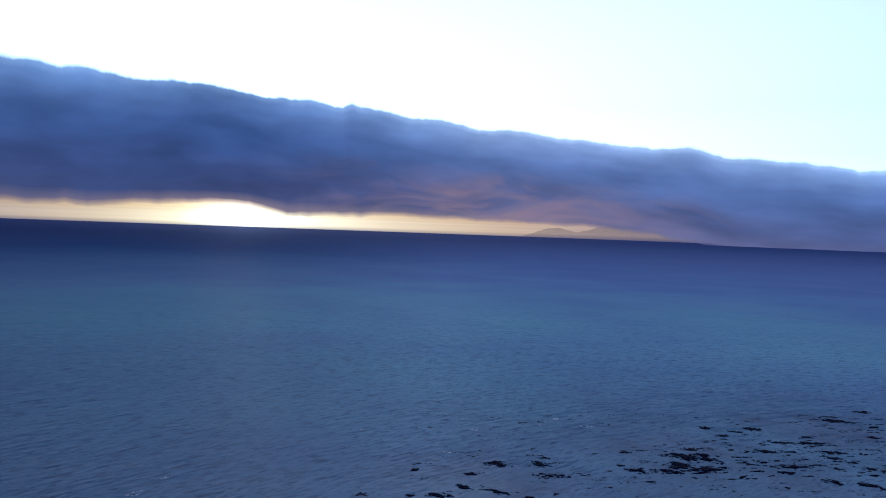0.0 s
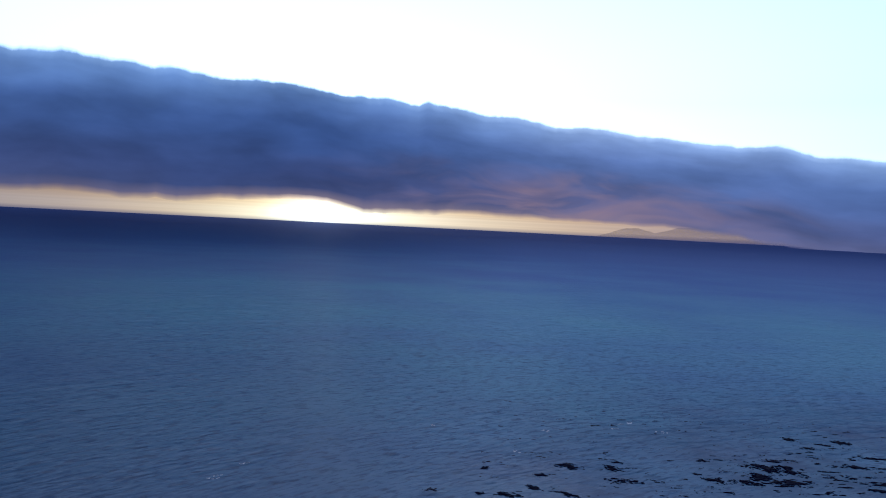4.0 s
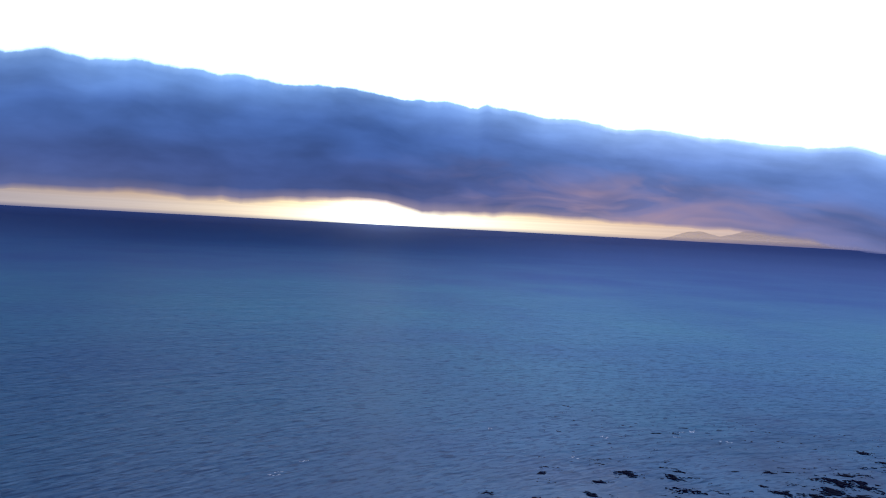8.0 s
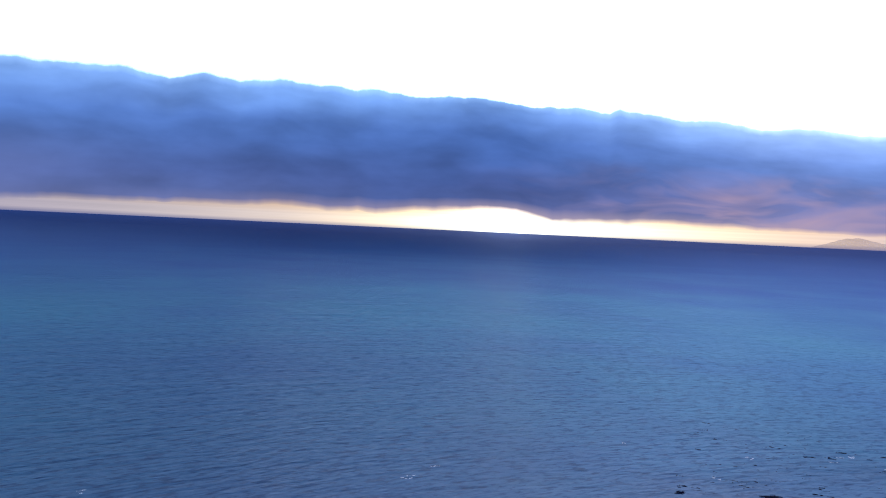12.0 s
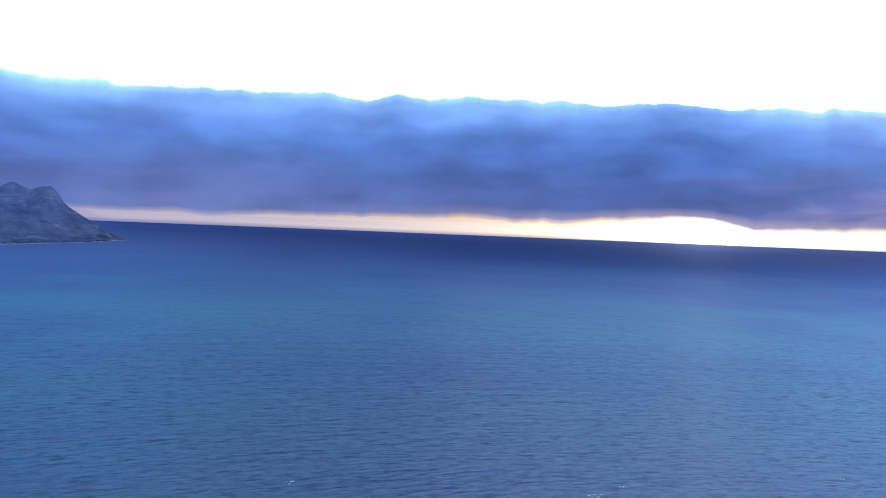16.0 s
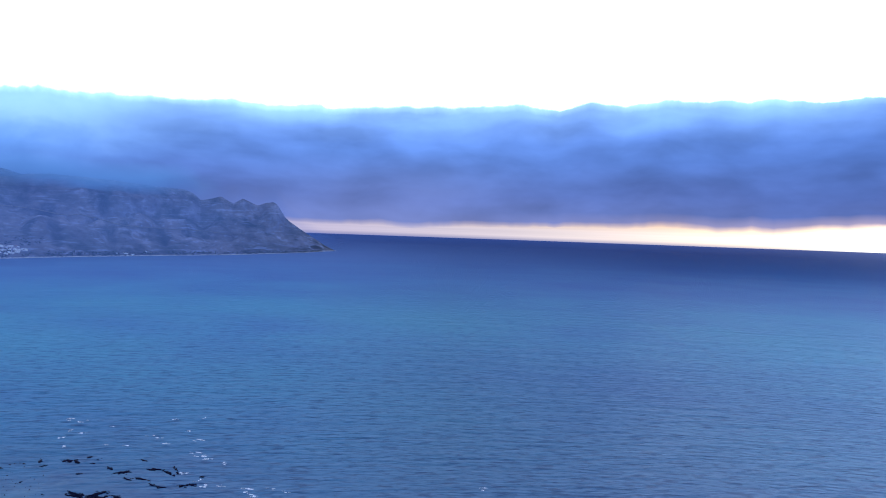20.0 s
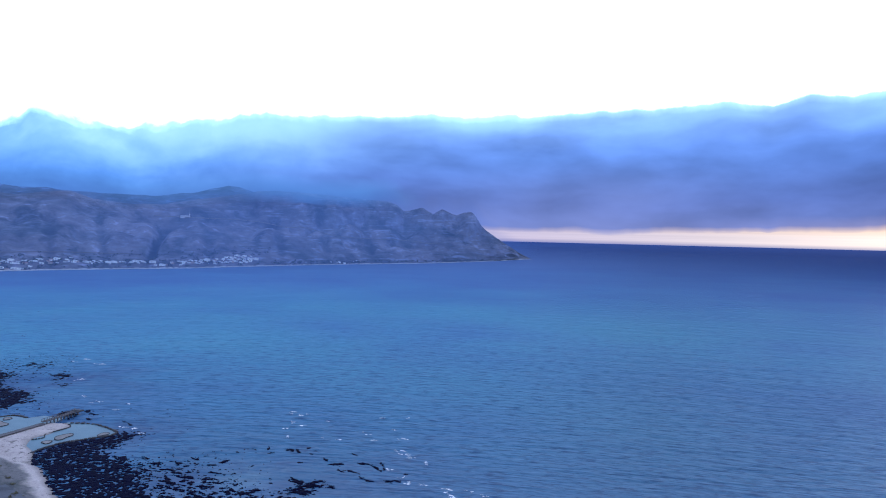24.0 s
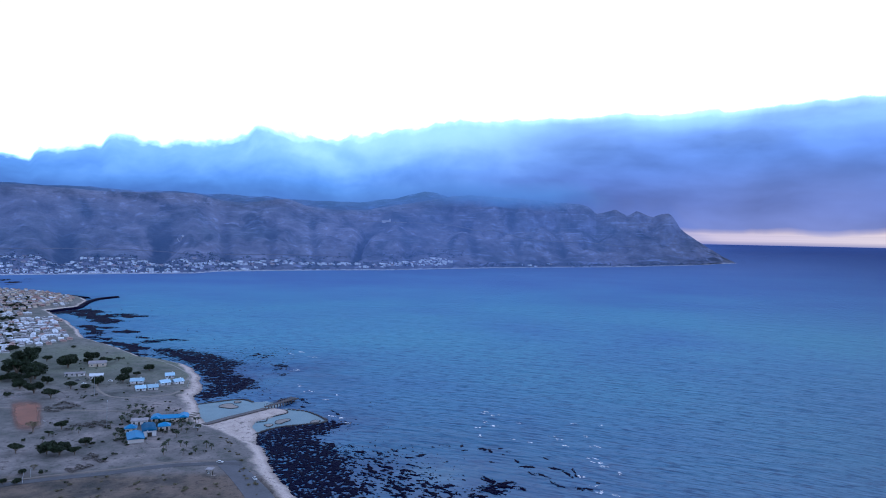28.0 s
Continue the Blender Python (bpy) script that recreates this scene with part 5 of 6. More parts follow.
WET_SAND = plain("wet_dark_sand", (0.15, 0.135, 0.125), 0.9, 0.2, 0.3, 0.2)
for spec in ((-494, -92, 6.0, 6.5, 70), (-506, -88, 2.5, 3.0, 60), (-453, -51, 4.0, 5.5, 75), (-444, -58, 2.2, 3.5, 70), (-452, -30, 2.4, 3.5, 75)):
    islet(*spec)


WORN_STONE = plain("worn_causeway_stone", (0.075, 0.066, 0.066), 0.9, 0.35, 0.4, 0.4)


def causeway():
    line = [(-428, -110), (-438, -102), (-447, -94), (-458, -86), (-471, -75), (-483, -65)]
    ob = ribbon("causeway", line, (5.0, 4.4), 0.0, WORN_STONE, "long low concrete causeway running out between two pools", "causeway", "", 1.5)
    return ob


causeway()


def pier():
    a, b = Vector((-483, -65, 0)), Vector((-507, -49, 0))
    d = (b - a).normalized()
    ang = math.degrees(math.atan2(d.y, d.x))
    length = (b - a).length
    root = thing("pier", a, ang, "old weathered concrete pier on rows of posts", "pier")
    part("deck", fresh(box, (length, 3.6, 0.35), (length / 2, 0, 2.4), 0, 0.05), WORN_STONE, root)
    post = bpy.data.meshes.new("post")
    bm = fresh(tube, (0, 0, -2.5), (0, 0, 2.25), 0.32, 0.26, 8)
    bm.to_mesh(post)
    bm.free()
    for k in range(10):
        for side in (-1.45, 1.45):
            part("post", post, WORN_STONE, root).matrix_basis = pose(1.2 + k * (length - 2.4) / 9, side, 0)
        part("crossbeam", fresh(box, (0.4, 3.5, 0.4), (1.2 + k * (length - 2.4) / 9, 0, 2.05)), WORN_STONE, root)
    rail = bpy.data.meshes.new("rail_post")
    bm = fresh(box, (0.22, 0.22, 1.2), (0, 0, 3.1))
    bm.to_mesh(rail)
    bm.free()
    for k in range(14):
        for side in (-1.6, 1.6):
            part("rail_post", rail, WORN_STONE, root).matrix_basis = pose(0.4 + k * (length - 0.8) / 13, side, 0)
    for side in (-1.6, 1.6):
        part("handrail", fresh(box, (length, 0.16, 0.16), (length / 2, side, 3.72)), WORN_STONE, root)
    part("landing", fresh(box, (6.0, 6.5, 0.6), (length - 1.0, 0, 2.3), 0, 0.08), WALLSTONE, root, "wide stained pier head")


pier()

# ---- road, parking and courts ----
ROAD_LINE = [(-300, -225), (-320, -190), (-333, -161.6), (-339.5, -145.4), (-343.4, -131.7), (-347.2, -118), (-352.8, -107), (-356.8, -95), (-358.9, -81.6), (-360.2, -71.7), (-360.8, -60)]
ribbon("road", ROAD_LINE, 5.0, 0.10, ASPHALT, "narrow worn asphalt road across the park", "road")
ribbon("verge", [(x - 5.5, y) for x, y in ROAD_LINE[:-1]], 2.0, 0.06, TRACK, "pale gravel verge beside the road", "verge")
ribbon("parking_lot", [(-364, -69), (-352, -62), (-336, -54), (-316, -45), (-295, -36)], (11, 13), 0.09, ASPHALT, "smooth dark asphalt parking area behind the beach", "parking")
ribbon("footpath", [(-600, -230), (-560, -205), (-525, -188), (-505, -168), (-515, -140), (-540, -133)], 2.2, 0.08, TRACK, "pale gravel track through the grass", "path")
ribbon("footpath", [(-478, -235), (-470, -190), (-466, -150), (-462, -128)], 2.0, 0.08, TRACK, "pale gravel track through the grass", "path")
ribbon("footpath", [(-560, -142), (-585, -139), (-612, -152), (-640, -172), (-672, -202)], 1.6, 0.10, CONCRETE, "pale paved path along the top of the beach", "path")


def clay_patch():
    """Worn clay that thins out into the grass at its rim."""
    ring = smooth_line([(-489, -231), (-495, -228), (-495, -221), (-490, -213), (-464, -201), (-435, -188), (-425, -188), (-424, -194), (-429, -200), (-458, -216), (-489, -231)], 3)[:-1]
    cx, cy = sum(p[0] for p in ring) / len(ring), sum(p[1] for p in ring) / len(ring)
    n, verts, faces, uv = len(ring), [], [], []
    for s in (1.12, 0.6, 0.2):
        for x, y in ring:
            px, py = cx + (x - cx) * s, cy + (y - cy) * s
            verts.append((px, py, ground_z(px, py) + 0.12))
            uv.append((0.0, 1.12 - s))
    for r in (0, 1):
        faces += [[r * n + k, r * n + (k + 1) % n, (r + 1) * n + (k + 1) % n, (r + 1) * n + k] for k in range(n)]
    faces.append([2 * n + k for k in range(n)])
    k = Mat("red_clay", 0.95)
    k.base(k.ramp(k.noise(k.place(), 0.12, 5), [(0.3, (0.110, 0.062, 0.046)), (0.7, (0.170, 0.080, 0.055))]))
    tc, sep = k.n("TexCoord"), k.n("SeparateXYZ")
    k.j(tc.outputs["UV"], sep.inputs[0])
    worn = k.math("ADD", sep.outputs[1], k.math("MULTIPLY", k.math("SUBTRACT", k.noise(k.place(), 0.2, 4), 0.5), 0.4))
    k.j(k.ramp(worn, [(0.02, 0.0), (0.5, 0.9)]), k.b.inputs["Alpha"])
    tagged(part("clay_pitch", mesh_of("clay_pitch", verts, faces, True, uv), k.m), "worn red clay sports patch in the grass", "sports pitch", kind="structure")


clay_patch()


# ---- vegetation ----
def leaf_cloud(name, blobs, count, size, rnd):
    """A crown of many small tilted leaf clumps spread over uneven lobes."""
    verts, faces = [], []
    for _ in range(count):
        cx, cy, cz, rx, rz = rnd.choice(blobs)
        d = Vector((rnd.gauss(0, 1), rnd.gauss(0, 1), rnd.gauss(0, 1))).normalized() * rnd.uniform(0.55, 1.05)
        p = Vector((cx + d.x * rx, cy + d.y * rx, cz + d.z * rz))
        s = size * rnd.uniform(0.6, 1.4)
        u = Vector((rnd.gauss(0, 1), rnd.gauss(0, 1), rnd.gauss(0, 0.6))).normalized()
        w = u.cross(Vector((rnd.gauss(0, 1), rnd.gauss(0, 1), rnd.gauss(0, 1)))).normalized()
        k = len(verts)
        verts += [p - u * s, p - w * s * 0.6, p + u * s, p + w * s * 0.6 + u.cross(w) * s * 0.3]
        faces.append((k, k + 1, k + 2, k + 3))
    return mesh_of(name, [tuple(v) for v in verts], faces)


def make_tree(seed, flat, bare, label):
    """A tree of unit crown width, standing at the origin."""
    rnd = random.Random(seed)
    root = thing("tree", (0, 0, -500), 0, label, "tree", "trees in the park")
    high = 0.20 if flat else 0.12
    bm = bmesh.new()
    tube(bm, (0, 0, -0.04), (0.01, 0.0, high), 0.045, 0.032, 7)
    tips = []
    for k in range(7):
        a = k * 0.9 + rnd.uniform(-0.3, 0.3)
        tip = Vector((math.cos(a) * rnd.uniform(0.2, 0.36), math.sin(a) * rnd.uniform(0.2, 0.36), high + rnd.uniform(0.14, 0.30)))
        mid = tip * 0.5 + Vector((0, 0, high * 0.55))
        tube(bm, (0.0, 0.0, high * rnd.uniform(0.6, 0.95)), mid, 0.024, 0.016, 5)
        tube(bm, mid, tip, 0.016, 0.007, 5)
        for _ in range(2):
            tube(bm, tip, tip + Vector((rnd.uniform(-0.12, 0.12), rnd.uniform(-0.12, 0.12), rnd.uniform(0.02, 0.12))), 0.007, 0.003, 4)
        tips.append(tip)
    part("trunk", bm, TRUNK, root)
    zr = 0.085 if flat else 0.17
    blobs = [(t.x * 0.95, t.y * 0.95, t.z + 0.03, rnd.uniform(0.16, 0.24), zr * rnd.uniform(0.8, 1.2)) for t in tips]
    blobs += [(rnd.uniform(-0.1, 0.1), rnd.uniform(-0.1, 0.1), high + 0.27, 0.2, zr)]
    part("crown", leaf_cloud("crown", blobs, 160 if bare else 2300, 0.040, rnd), DRY_LEAF if bare else LEAF, root)
    return root


def make_bush(seed, material, label):
    rnd = random.Random(seed)
    root = thing("bush", (0, 0, -500), 0, label, "bush", "bushes in the park")
    bm = bmesh.new()
    for k in range(6):
        a = k * 1.05
        tube(bm, (0, 0, -0.03), (math.cos(a) * 0.22, math.sin(a) * 0.22, 0.22), 0.02, 0.008, 4)
    part("stems", bm, TRUNK, root)
    blobs = [(rnd.uniform(-0.3, 0.3), rnd.uniform(-0.3, 0.3), 0.16 + rnd.uniform(0, 0.12), rnd.uniform(0.14, 0.22), rnd.uniform(0.11, 0.17)) for _ in range(6)]
    part("leaves", leaf_cloud("leaves", blobs, 420, 0.045, rnd), material, root)
    return root


def make_palm(seed):
    rnd = random.Random(seed)
    root = thing("palm_tree", (0, 0, -500), 0, "small palm with a slim trunk and drooping fronds", "palm tree", "palms round the pavilion")
    bm = bmesh.new()
    for k in range(5):
        tube(bm, (0.03 * k * k * 0.2, 0, k * 0.62 - 0.2), (0.03 * (k + 1) ** 2 * 0.2, 0, (k + 1) * 0.62 - 0.2), 0.20 - k * 0.018, 0.165 - k * 0.018, 7)
    part("trunk", bm, TRUNK, root)
    bm = bmesh.new()
    length, prev = 1.7, None
    for i in range(6):
        s = i / 5
        x, z = 0.15 + length * s, 0.5 * math.sin(s * 2.6) - 0.75 * s * s
        w = 0.56 * math.sin(math.pi * (0.12 + 0.86 * s)) + 0.02
        row = [bm.verts.new((x, -w, z - 0.10)), bm.verts.new((x, 0, z)), bm.verts.new((x, w, z - 0.10))]
        if prev:
            for c in (0, 1):
                bm.faces.new([prev[c], prev[c + 1], row[c + 1], row[c]])
        prev = row
    frond = bpy.data.meshes.new("frond")
    bm.to_mesh(frond)
    bm.free()
    for k in range(11):
        f = part("frond", frond, FROND, root)
        f.matrix_basis = pose(0.15, 0, 2.85 + 0.05 * (k % 3), 0, rnd.uniform(-35, 25), k * 32.7 + rnd.uniform(-8, 8))
    return root


def put(proto, x, y, size=1.0, turn=0.0, high=1.0, sink=0.0):
    m = pose(x, y, ground_z(x, y) - sink, 0, 0, turn) @ Matrix.Diagonal((size, size, size * high, 1))
    return copy_thing(proto, m)


def drop_proto(*protos):
    """Take the hidden first builds away once their copies stand."""
    for p in protos:
        for o in (*p.children_recursive, p):
            bpy.data.objects.remove(o)


ROUND = [make_tree(s, False, False, "broad dark green tree with a dense rounded crown") for s in (1, 2, 3)]
FLAT = [make_tree(s, True, False, "dark evergreen tree with a flat spreading crown") for s in (4, 5)]
BARE = make_tree(6, True, True, "half-bare flat-topped tree with a pale trunk")
BUSH = [make_bush(7, LEAF, "low dark green bush on the dry grass"), make_bush(8, LEAF, "low dark green bush on the dry grass")]
SCRUB = [make_bush(9, DRY_LEAF, "low grey-green coastal scrub"), make_bush(10, DRY_LEAF, "low grey-green coastal scrub")]
PALM = [make_palm(s) for s in (11, 12)]

veg = random.Random(21)
FAR_TREES = [(-716, -281, 4.4), (-665, -296, 14.9), (-619, -282, 20), (-642, -274, 8.6), (-640, -254, 11.3), (-616, -246, 17), (-645, -238, 14.7), (-634, -237, 7.8), (-631, -221, 11), (-645, -215, 5.6),
             (-601, -176, 8.7), (-582, -188, 10), (-556, -182, 10.6), (-578, -179, 6), (-576, -268, 21), (-568, -251, 18.4), (-549, -234, 8.8), (-519, -230, 12.2), (-503, -212, 11.7), (-533, -211, 8.5),
             (-531, -200, 6.6), (-544, -196, 9.5), (-507, -242, 5)]
NEAR_TREES = [(-425, -173, 7.7), (-411, -174, 4.9), (-394, -148, 6.7), (-378, -161, 9), (-376, -154, 10.3), (-377, -147, 6.8), (-380, -177, 7.8), (-348, -159, 3.9), (-334, -161, 3.8), (-334, -155, 4.1)]
for i, (x, y, w) in enumerate(FAR_TREES + NEAR_TREES):
    put((ROUND + FLAT)[i % 5], x, y, w * 1.08, veg.uniform(0, 360), veg.uniform(0.85, 1.1))
for x, y, w in ((-419, -186, 10.3), (-353, -156, 4.5), (-586, -262, 9)):
    put(BARE, x, y, w, veg.uniform(0, 360), 1.1)
for i in range(10):  # the dense stand of trees beside the courts
    put((ROUND + FLAT)[i % 5], -572 + veg.uniform(-30, 40), -262 + veg.uniform(-22, 18), veg.uniform(7, 13), veg.uniform(0, 360))
BUSHES = [(-348, -150, 3.5), (-334, -134, 1.8), (-367, -129, 3), (-375, -127, 2.7), (-408, -92, 2.5), (-374, -88, 2.6), (-378, -82, 2), (-395, -145, 2.8), (-436, -139, 4), (-441, -131, 4.5), (-446, -135, 4), (-426, -122, 4.5),
          (-430, -116, 4), (-434, -120, 5), (-414, -112, 3), (-402, -112, 2.5), (-417, -137, 4), (-400, -134, 3), (-470, -120, 3), (-497, -160, 2)]
for i, (x, y, w) in enumerate(BUSHES):
    put(BUSH[i % 2], x, y, w * 1.3, veg.uniform(0, 360), veg.uniform(0.8, 1.2))
HEDGES = [(-449, -133), (-435, -135), (-436, -133), (-436, -131), (-434, -129), (-438, -122), (-441, -125), (-425, -118), (-424, -141), (-417, -137), (-410, -134), (-402, -131), (-394, -128), (-454, -134), (-439, -120), (-439, -117), (-440, -115), (-439, -141), (-433, -136), (-443, -111), (-445, -109), (-403, -120), (-418, -116)]
for i, (x, y) in enumerate(HEDGES):
    put(BUSH[i % 2], x, y, veg.uniform(4.0, 5.6), veg.uniform(0, 360), veg.uniform(0.6, 0.85))
for i in range(80):  # planting round the pavilion and the lawns
    t = veg.random()
    x, y = (veg.uniform(-478, -404), veg.uniform(-150, -104)) if i % 2 else (veg.uniform(-560, -380), veg.uniform(-200, -120))
    if min(math.hypot(x + 446, y + 118), math.hypot(x + 412, y + 121), math.hypot(x + 400, y + 123), math.hypot(x + 554, y + 160)) > 9.5:
        put(BUSH[i % 2], x, y, veg.uniform(1.3, 3.4), veg.uniform(0, 360), veg.uniform(0.7, 1.2))
for i in range(34):  # bushes under and between the far trees
    put(BUSH[i % 2], veg.uniform(-690, -500), veg.uniform(-262, -185), veg.uniform(1.5, 4.5), veg.uniform(0, 360), veg.uniform(0.7, 1.1))
for i in range(70):  # scrub on the dune top and on the rough ground below the road
    if i % 3:
        x, y = veg.uniform(-345, -300), veg.uniform(-140, -62)
        if math.hypot(x + 340, y + 72) < 8:
            continue
    else:
        t = veg.random()
        x, y = -420 + 110 * t, -82 + 42 * t + veg.uniform(-5, 1)
    put(SCRUB[i % 2], x, y, veg.uniform(1.2, 3.6), veg.uniform(0, 360), veg.uniform(0.4, 0.8))
PALMS = [(-456, -143), (-471, -146), (-474, -143), (-452, -136), (-459, -134), (-461, -124), (-470, -150), (-447, -101), (-417, -101), (-427, -102), (-425, -96), (-427, -108), (-374, -102), (-386, -104), (-391, -104), (-388, -97),
         (-388, -94), (-373, -92), (-375, -86), (-386, -83), (-384, -80), (-417, -164), (-416, -160), (-409, -171), (-399, -172), (-450, -147), (-437, -143), (-457, -140), (-432, -104), (-421, -105), (-412, -137), (-404, -136),
         (-441, -145), (-462, -139), (-467, -149), (-449, -144), (-445, -141), (-474, -147), (-469, -139), (-428, -147), (-407, -104), (-443, -102), (-422, -96), (-380, -88), (-401, -132), (-381, -104), (-454, -140), (-430, -101),
         (-435, -108)]
for i, (x, y) in enumerate(PALMS):
    put(PALM[i % 2], x, y, veg.uniform(0.75, 1.1), veg.uniform(0, 360))
drop_proto(*ROUND, *FLAT, BARE, *BUSH, *SCRUB, *PALM)


# ---- buildings in the park ----
PALE_BLUE = plain("faded_blue_roof", (0.22, 0.31, 0.39), 0.6, 0.15, 0.5)
def gable_roof(bm, w, d, z, rise, eave=0.5, hip=0.0, thick=0.22):
    """A ridge along x; hip moves the ridge ends in. The roof has thickness."""
    x, y = w / 2 + eave, d / 2 + eave
    top = [(-x, -y, z), (x, -y, z), (x, y, z), (-x, y, z), (-x + hip, 0, z + rise), (x - hip, 0, z + rise)]
    vs = [bm.verts.new(p) for p in top] + [bm.verts.new((a, b, c - thick)) for a, b, c in top]
    for f in ((0, 1, 5, 4), (2, 3, 4, 5), (3, 0, 4), (1, 2, 5)):
        bm.faces.new([vs[k] for k in f])
    for f in ((4, 5, 1, 0), (5, 4, 3, 2), (4, 0, 3), (5, 2, 1)):
        bm.faces.new([vs[k + 6] for k in f])
    for a, b in ((0, 1), (1, 2), (2, 3), (3, 0)):
        bm.faces.new([vs[b], vs[a], vs[a + 6], vs[b + 6]])


def gable_wall(bm, w, d, h, rise, hip):
    box(bm, (w, d, h + 1.0), (0, 0, h / 2 - 0.5))
    if not hip:
        k = d / (d + 1.0)
        for s in (-1, 1):
            x = s * (w / 2 - 0.05)
            vs = [bm.verts.new((x + e, y, z)) for e in (-0.1, 0.1) for y, z in ((-d / 2, h), (d / 2, h), (0, h + rise * k * 0.93))]
            bm.faces.new(vs[:3])
            bm.faces.new(vs[3:])
            for a, b in ((0, 2), (2, 1)):
                bm.faces.new([vs[a], vs[b], vs[b + 3], vs[a + 3]])


WINDOW = bpy.data.meshes.new("window")
_bm = bmesh.new()
box(_bm, (1.3, 0.08, 1.2))
_bm.to_mesh(WINDOW)
_bm.free()
FRAME = bpy.data.meshes.new("frame")
_bm = bmesh.new()
for _p, _s in (((0, 0, 0.64), (1.46, 0.14, 0.1)), ((0, 0, -0.64), (1.5, 0.2, 0.1)), ((-0.68, 0, 0), (0.1, 0.14, 1.2)), ((0.68, 0, 0), (0.1, 0.14, 1.2)), ((0, 0, 0), (0.06, 0.12, 1.2))):
    box(_bm, _s, _p)
_bm.to_mesh(FRAME)
_bm.free()
DOOR = bpy.data.meshes.new("door")
_bm = bmesh.new()
box(_bm, (1.0, 0.1, 2.05), (0, 0, 1.03), 0, 0.02)
_bm.to_mesh(DOOR)
_bm.free()


def building(name, at, turn, w, d, h, rise, wall, roof, label, category, group="", hip=0.0, windows=3, frames=True, chimney=False, storeys=1, sides=(-1, 1)):
    """A house of walls, roof, door and windows; its long side lies along x."""
    root = thing(name, at, turn, label, category, group)
    part("wall", fresh(gable_wall, w, d, h, rise, hip), wall, root)
    part("roof", fresh(gable_roof, w, d, h, rise, 0.5, hip), roof, root)
    for s in sides:
        for fl in range(storeys):
            for k in range(windows):
                x = -w / 2 + (k + 0.5) * w / windows
                z = 1.5 + fl * 2.8
                if fl == 0 and k == windows // 2 and s == sides[0]:
                    part("door", DOOR, TIMBER, root).matrix_basis = pose(x, s * (d / 2 + 0.03), 0)
                    continue
                win = part("window", WINDOW, GLASS, root)
                win.matrix_basis = pose(x, s * (d / 2 + 0.02), z)
                if frames:
                    part("frame", FRAME, PAINT, win)
    if chimney:
        part("chimney", fresh(box, (0.7, 0.7, 1.6), (w * 0.28, 0, h + rise * 0.9), 0, 0.04), wall, root)
    return root


def on_ground(x, y, sink=0.05):
    return (x, y, ground_z(x, y) - sink)


def pavilion():
    root = building("pavilion", on_ground(-446, -118), 100, 21, 7.4, 2.2, 1.3, CREAM, BLUE_ROOF, "long pavilion with a bright blue metal roof near the beach", "pavilion", hip=2.5, windows=7, sides=(1, -1))
    for x in (-8.0, 8.0):
        part("cross_roof", fresh(cross_roof, x), BLUE_ROOF, root, "raised blue end roof")
    for k in range(8):
        part("column", fresh(tube, (-9.5 + k * 2.7, 5.0, -0.5), (-9.5 + k * 2.7, 5.0, 2.15), 0.14, 0.14, 8), PAINT, root)
    part("veranda_roof", fresh(box, (21, 2.4, 0.16), (0, 4.6, 2.2)), BLUE_ROOF, root)


def cross_roof(bm, x):
    gable_roof(bm, 9.6, 4.4, 2.45, 1.2, 0.3, 1.2)
    bmesh.ops.transform(bm, matrix=pose(x, 0, 0.35, 0, 0, 90), verts=bm.verts)


pavilion()


def vault(bm, w, d, z, rise):
    """A barrel roof along y with a hipped far end and real thickness."""
    n, rows = 8, []
    for y in (-d / 2, d / 2 - 2.5, d / 2):
        k = 1.0 if y < d / 2 else 0.55
        rows.append([bm.verts.new((-w / 2 * math.cos(math.pi * i / n), y, z + rise * k * math.sin(math.pi * i / n))) for i in range(n + 1)])
    for a, b in zip(rows[:-1], rows[1:]):
        for i in range(n):
            bm.faces.new([a[i], a[i + 1], b[i + 1], b[i]])
    bm.faces.new(rows[0])
    bm.faces.new(rows[-1][::-1])
    bmesh.ops.solidify(bm, geom=bm.faces[:], thickness=0.12)


def hall():
    root = thing("hall", on_ground(-414.5, -121.2), 200, "hall with a curved blue metal roof and white end wall", "hall")
    part("wall", fresh(box, (13.0, 7.0, 3.8), (0, 0, 1.5)), WHITE, root)
    bm = fresh(vault, 8.0, 14.0, 3.35, 1.7)
    bmesh.ops.transform(bm, matrix=pose(0, 0, 0, 0, 0, 90), verts=bm.verts)
    part("roof", bm, BLUE_ROOF, root)
    for k in range(3):
        for s in (-1, 1):
            win = part("window", WINDOW, GLASS, root)
            win.matrix_basis = pose(-3.5 + k * 3.5, s * 3.53, 2.2)
            part("frame", FRAME, PAINT, win)
    part("door", fresh(box, (0.1, 2.4, 2.4), (-6.53, 0, 1.2), 0, 0.02), TIMBER, root)


hall()
building("changing_house", on_ground(-402.5, -125.0), 200, 14.5, 8.0, 2.4, 1.1, GREYWALL, BLUE_ROOF, "low wide building under a blue metal gable roof", "building", hip=0.0, windows=4)
building("kiosk", on_ground(-418, -132.3), 105, 6.0, 5.0, 2.8, 1.9, CREAM, BLUE_ROOF, "small square kiosk with a pointed blue roof", "kiosk", hip=3.4, windows=2)
building("shelter", on_ground(-424.5, -115.5), 103, 6.2, 5.8, 2.6, 1.7, CREAM, BLUE_ROOF, "small shelter with a pointed blue roof", "shelter", hip=3.0, windows=2)
building("service_building", on_ground(-436, -133), 103, 9, 6.5, 2.8, 0.9, GREYWALL, GREY_ROOF, "flat grey service building between bushes", "building", hip=1.5, windows=3)
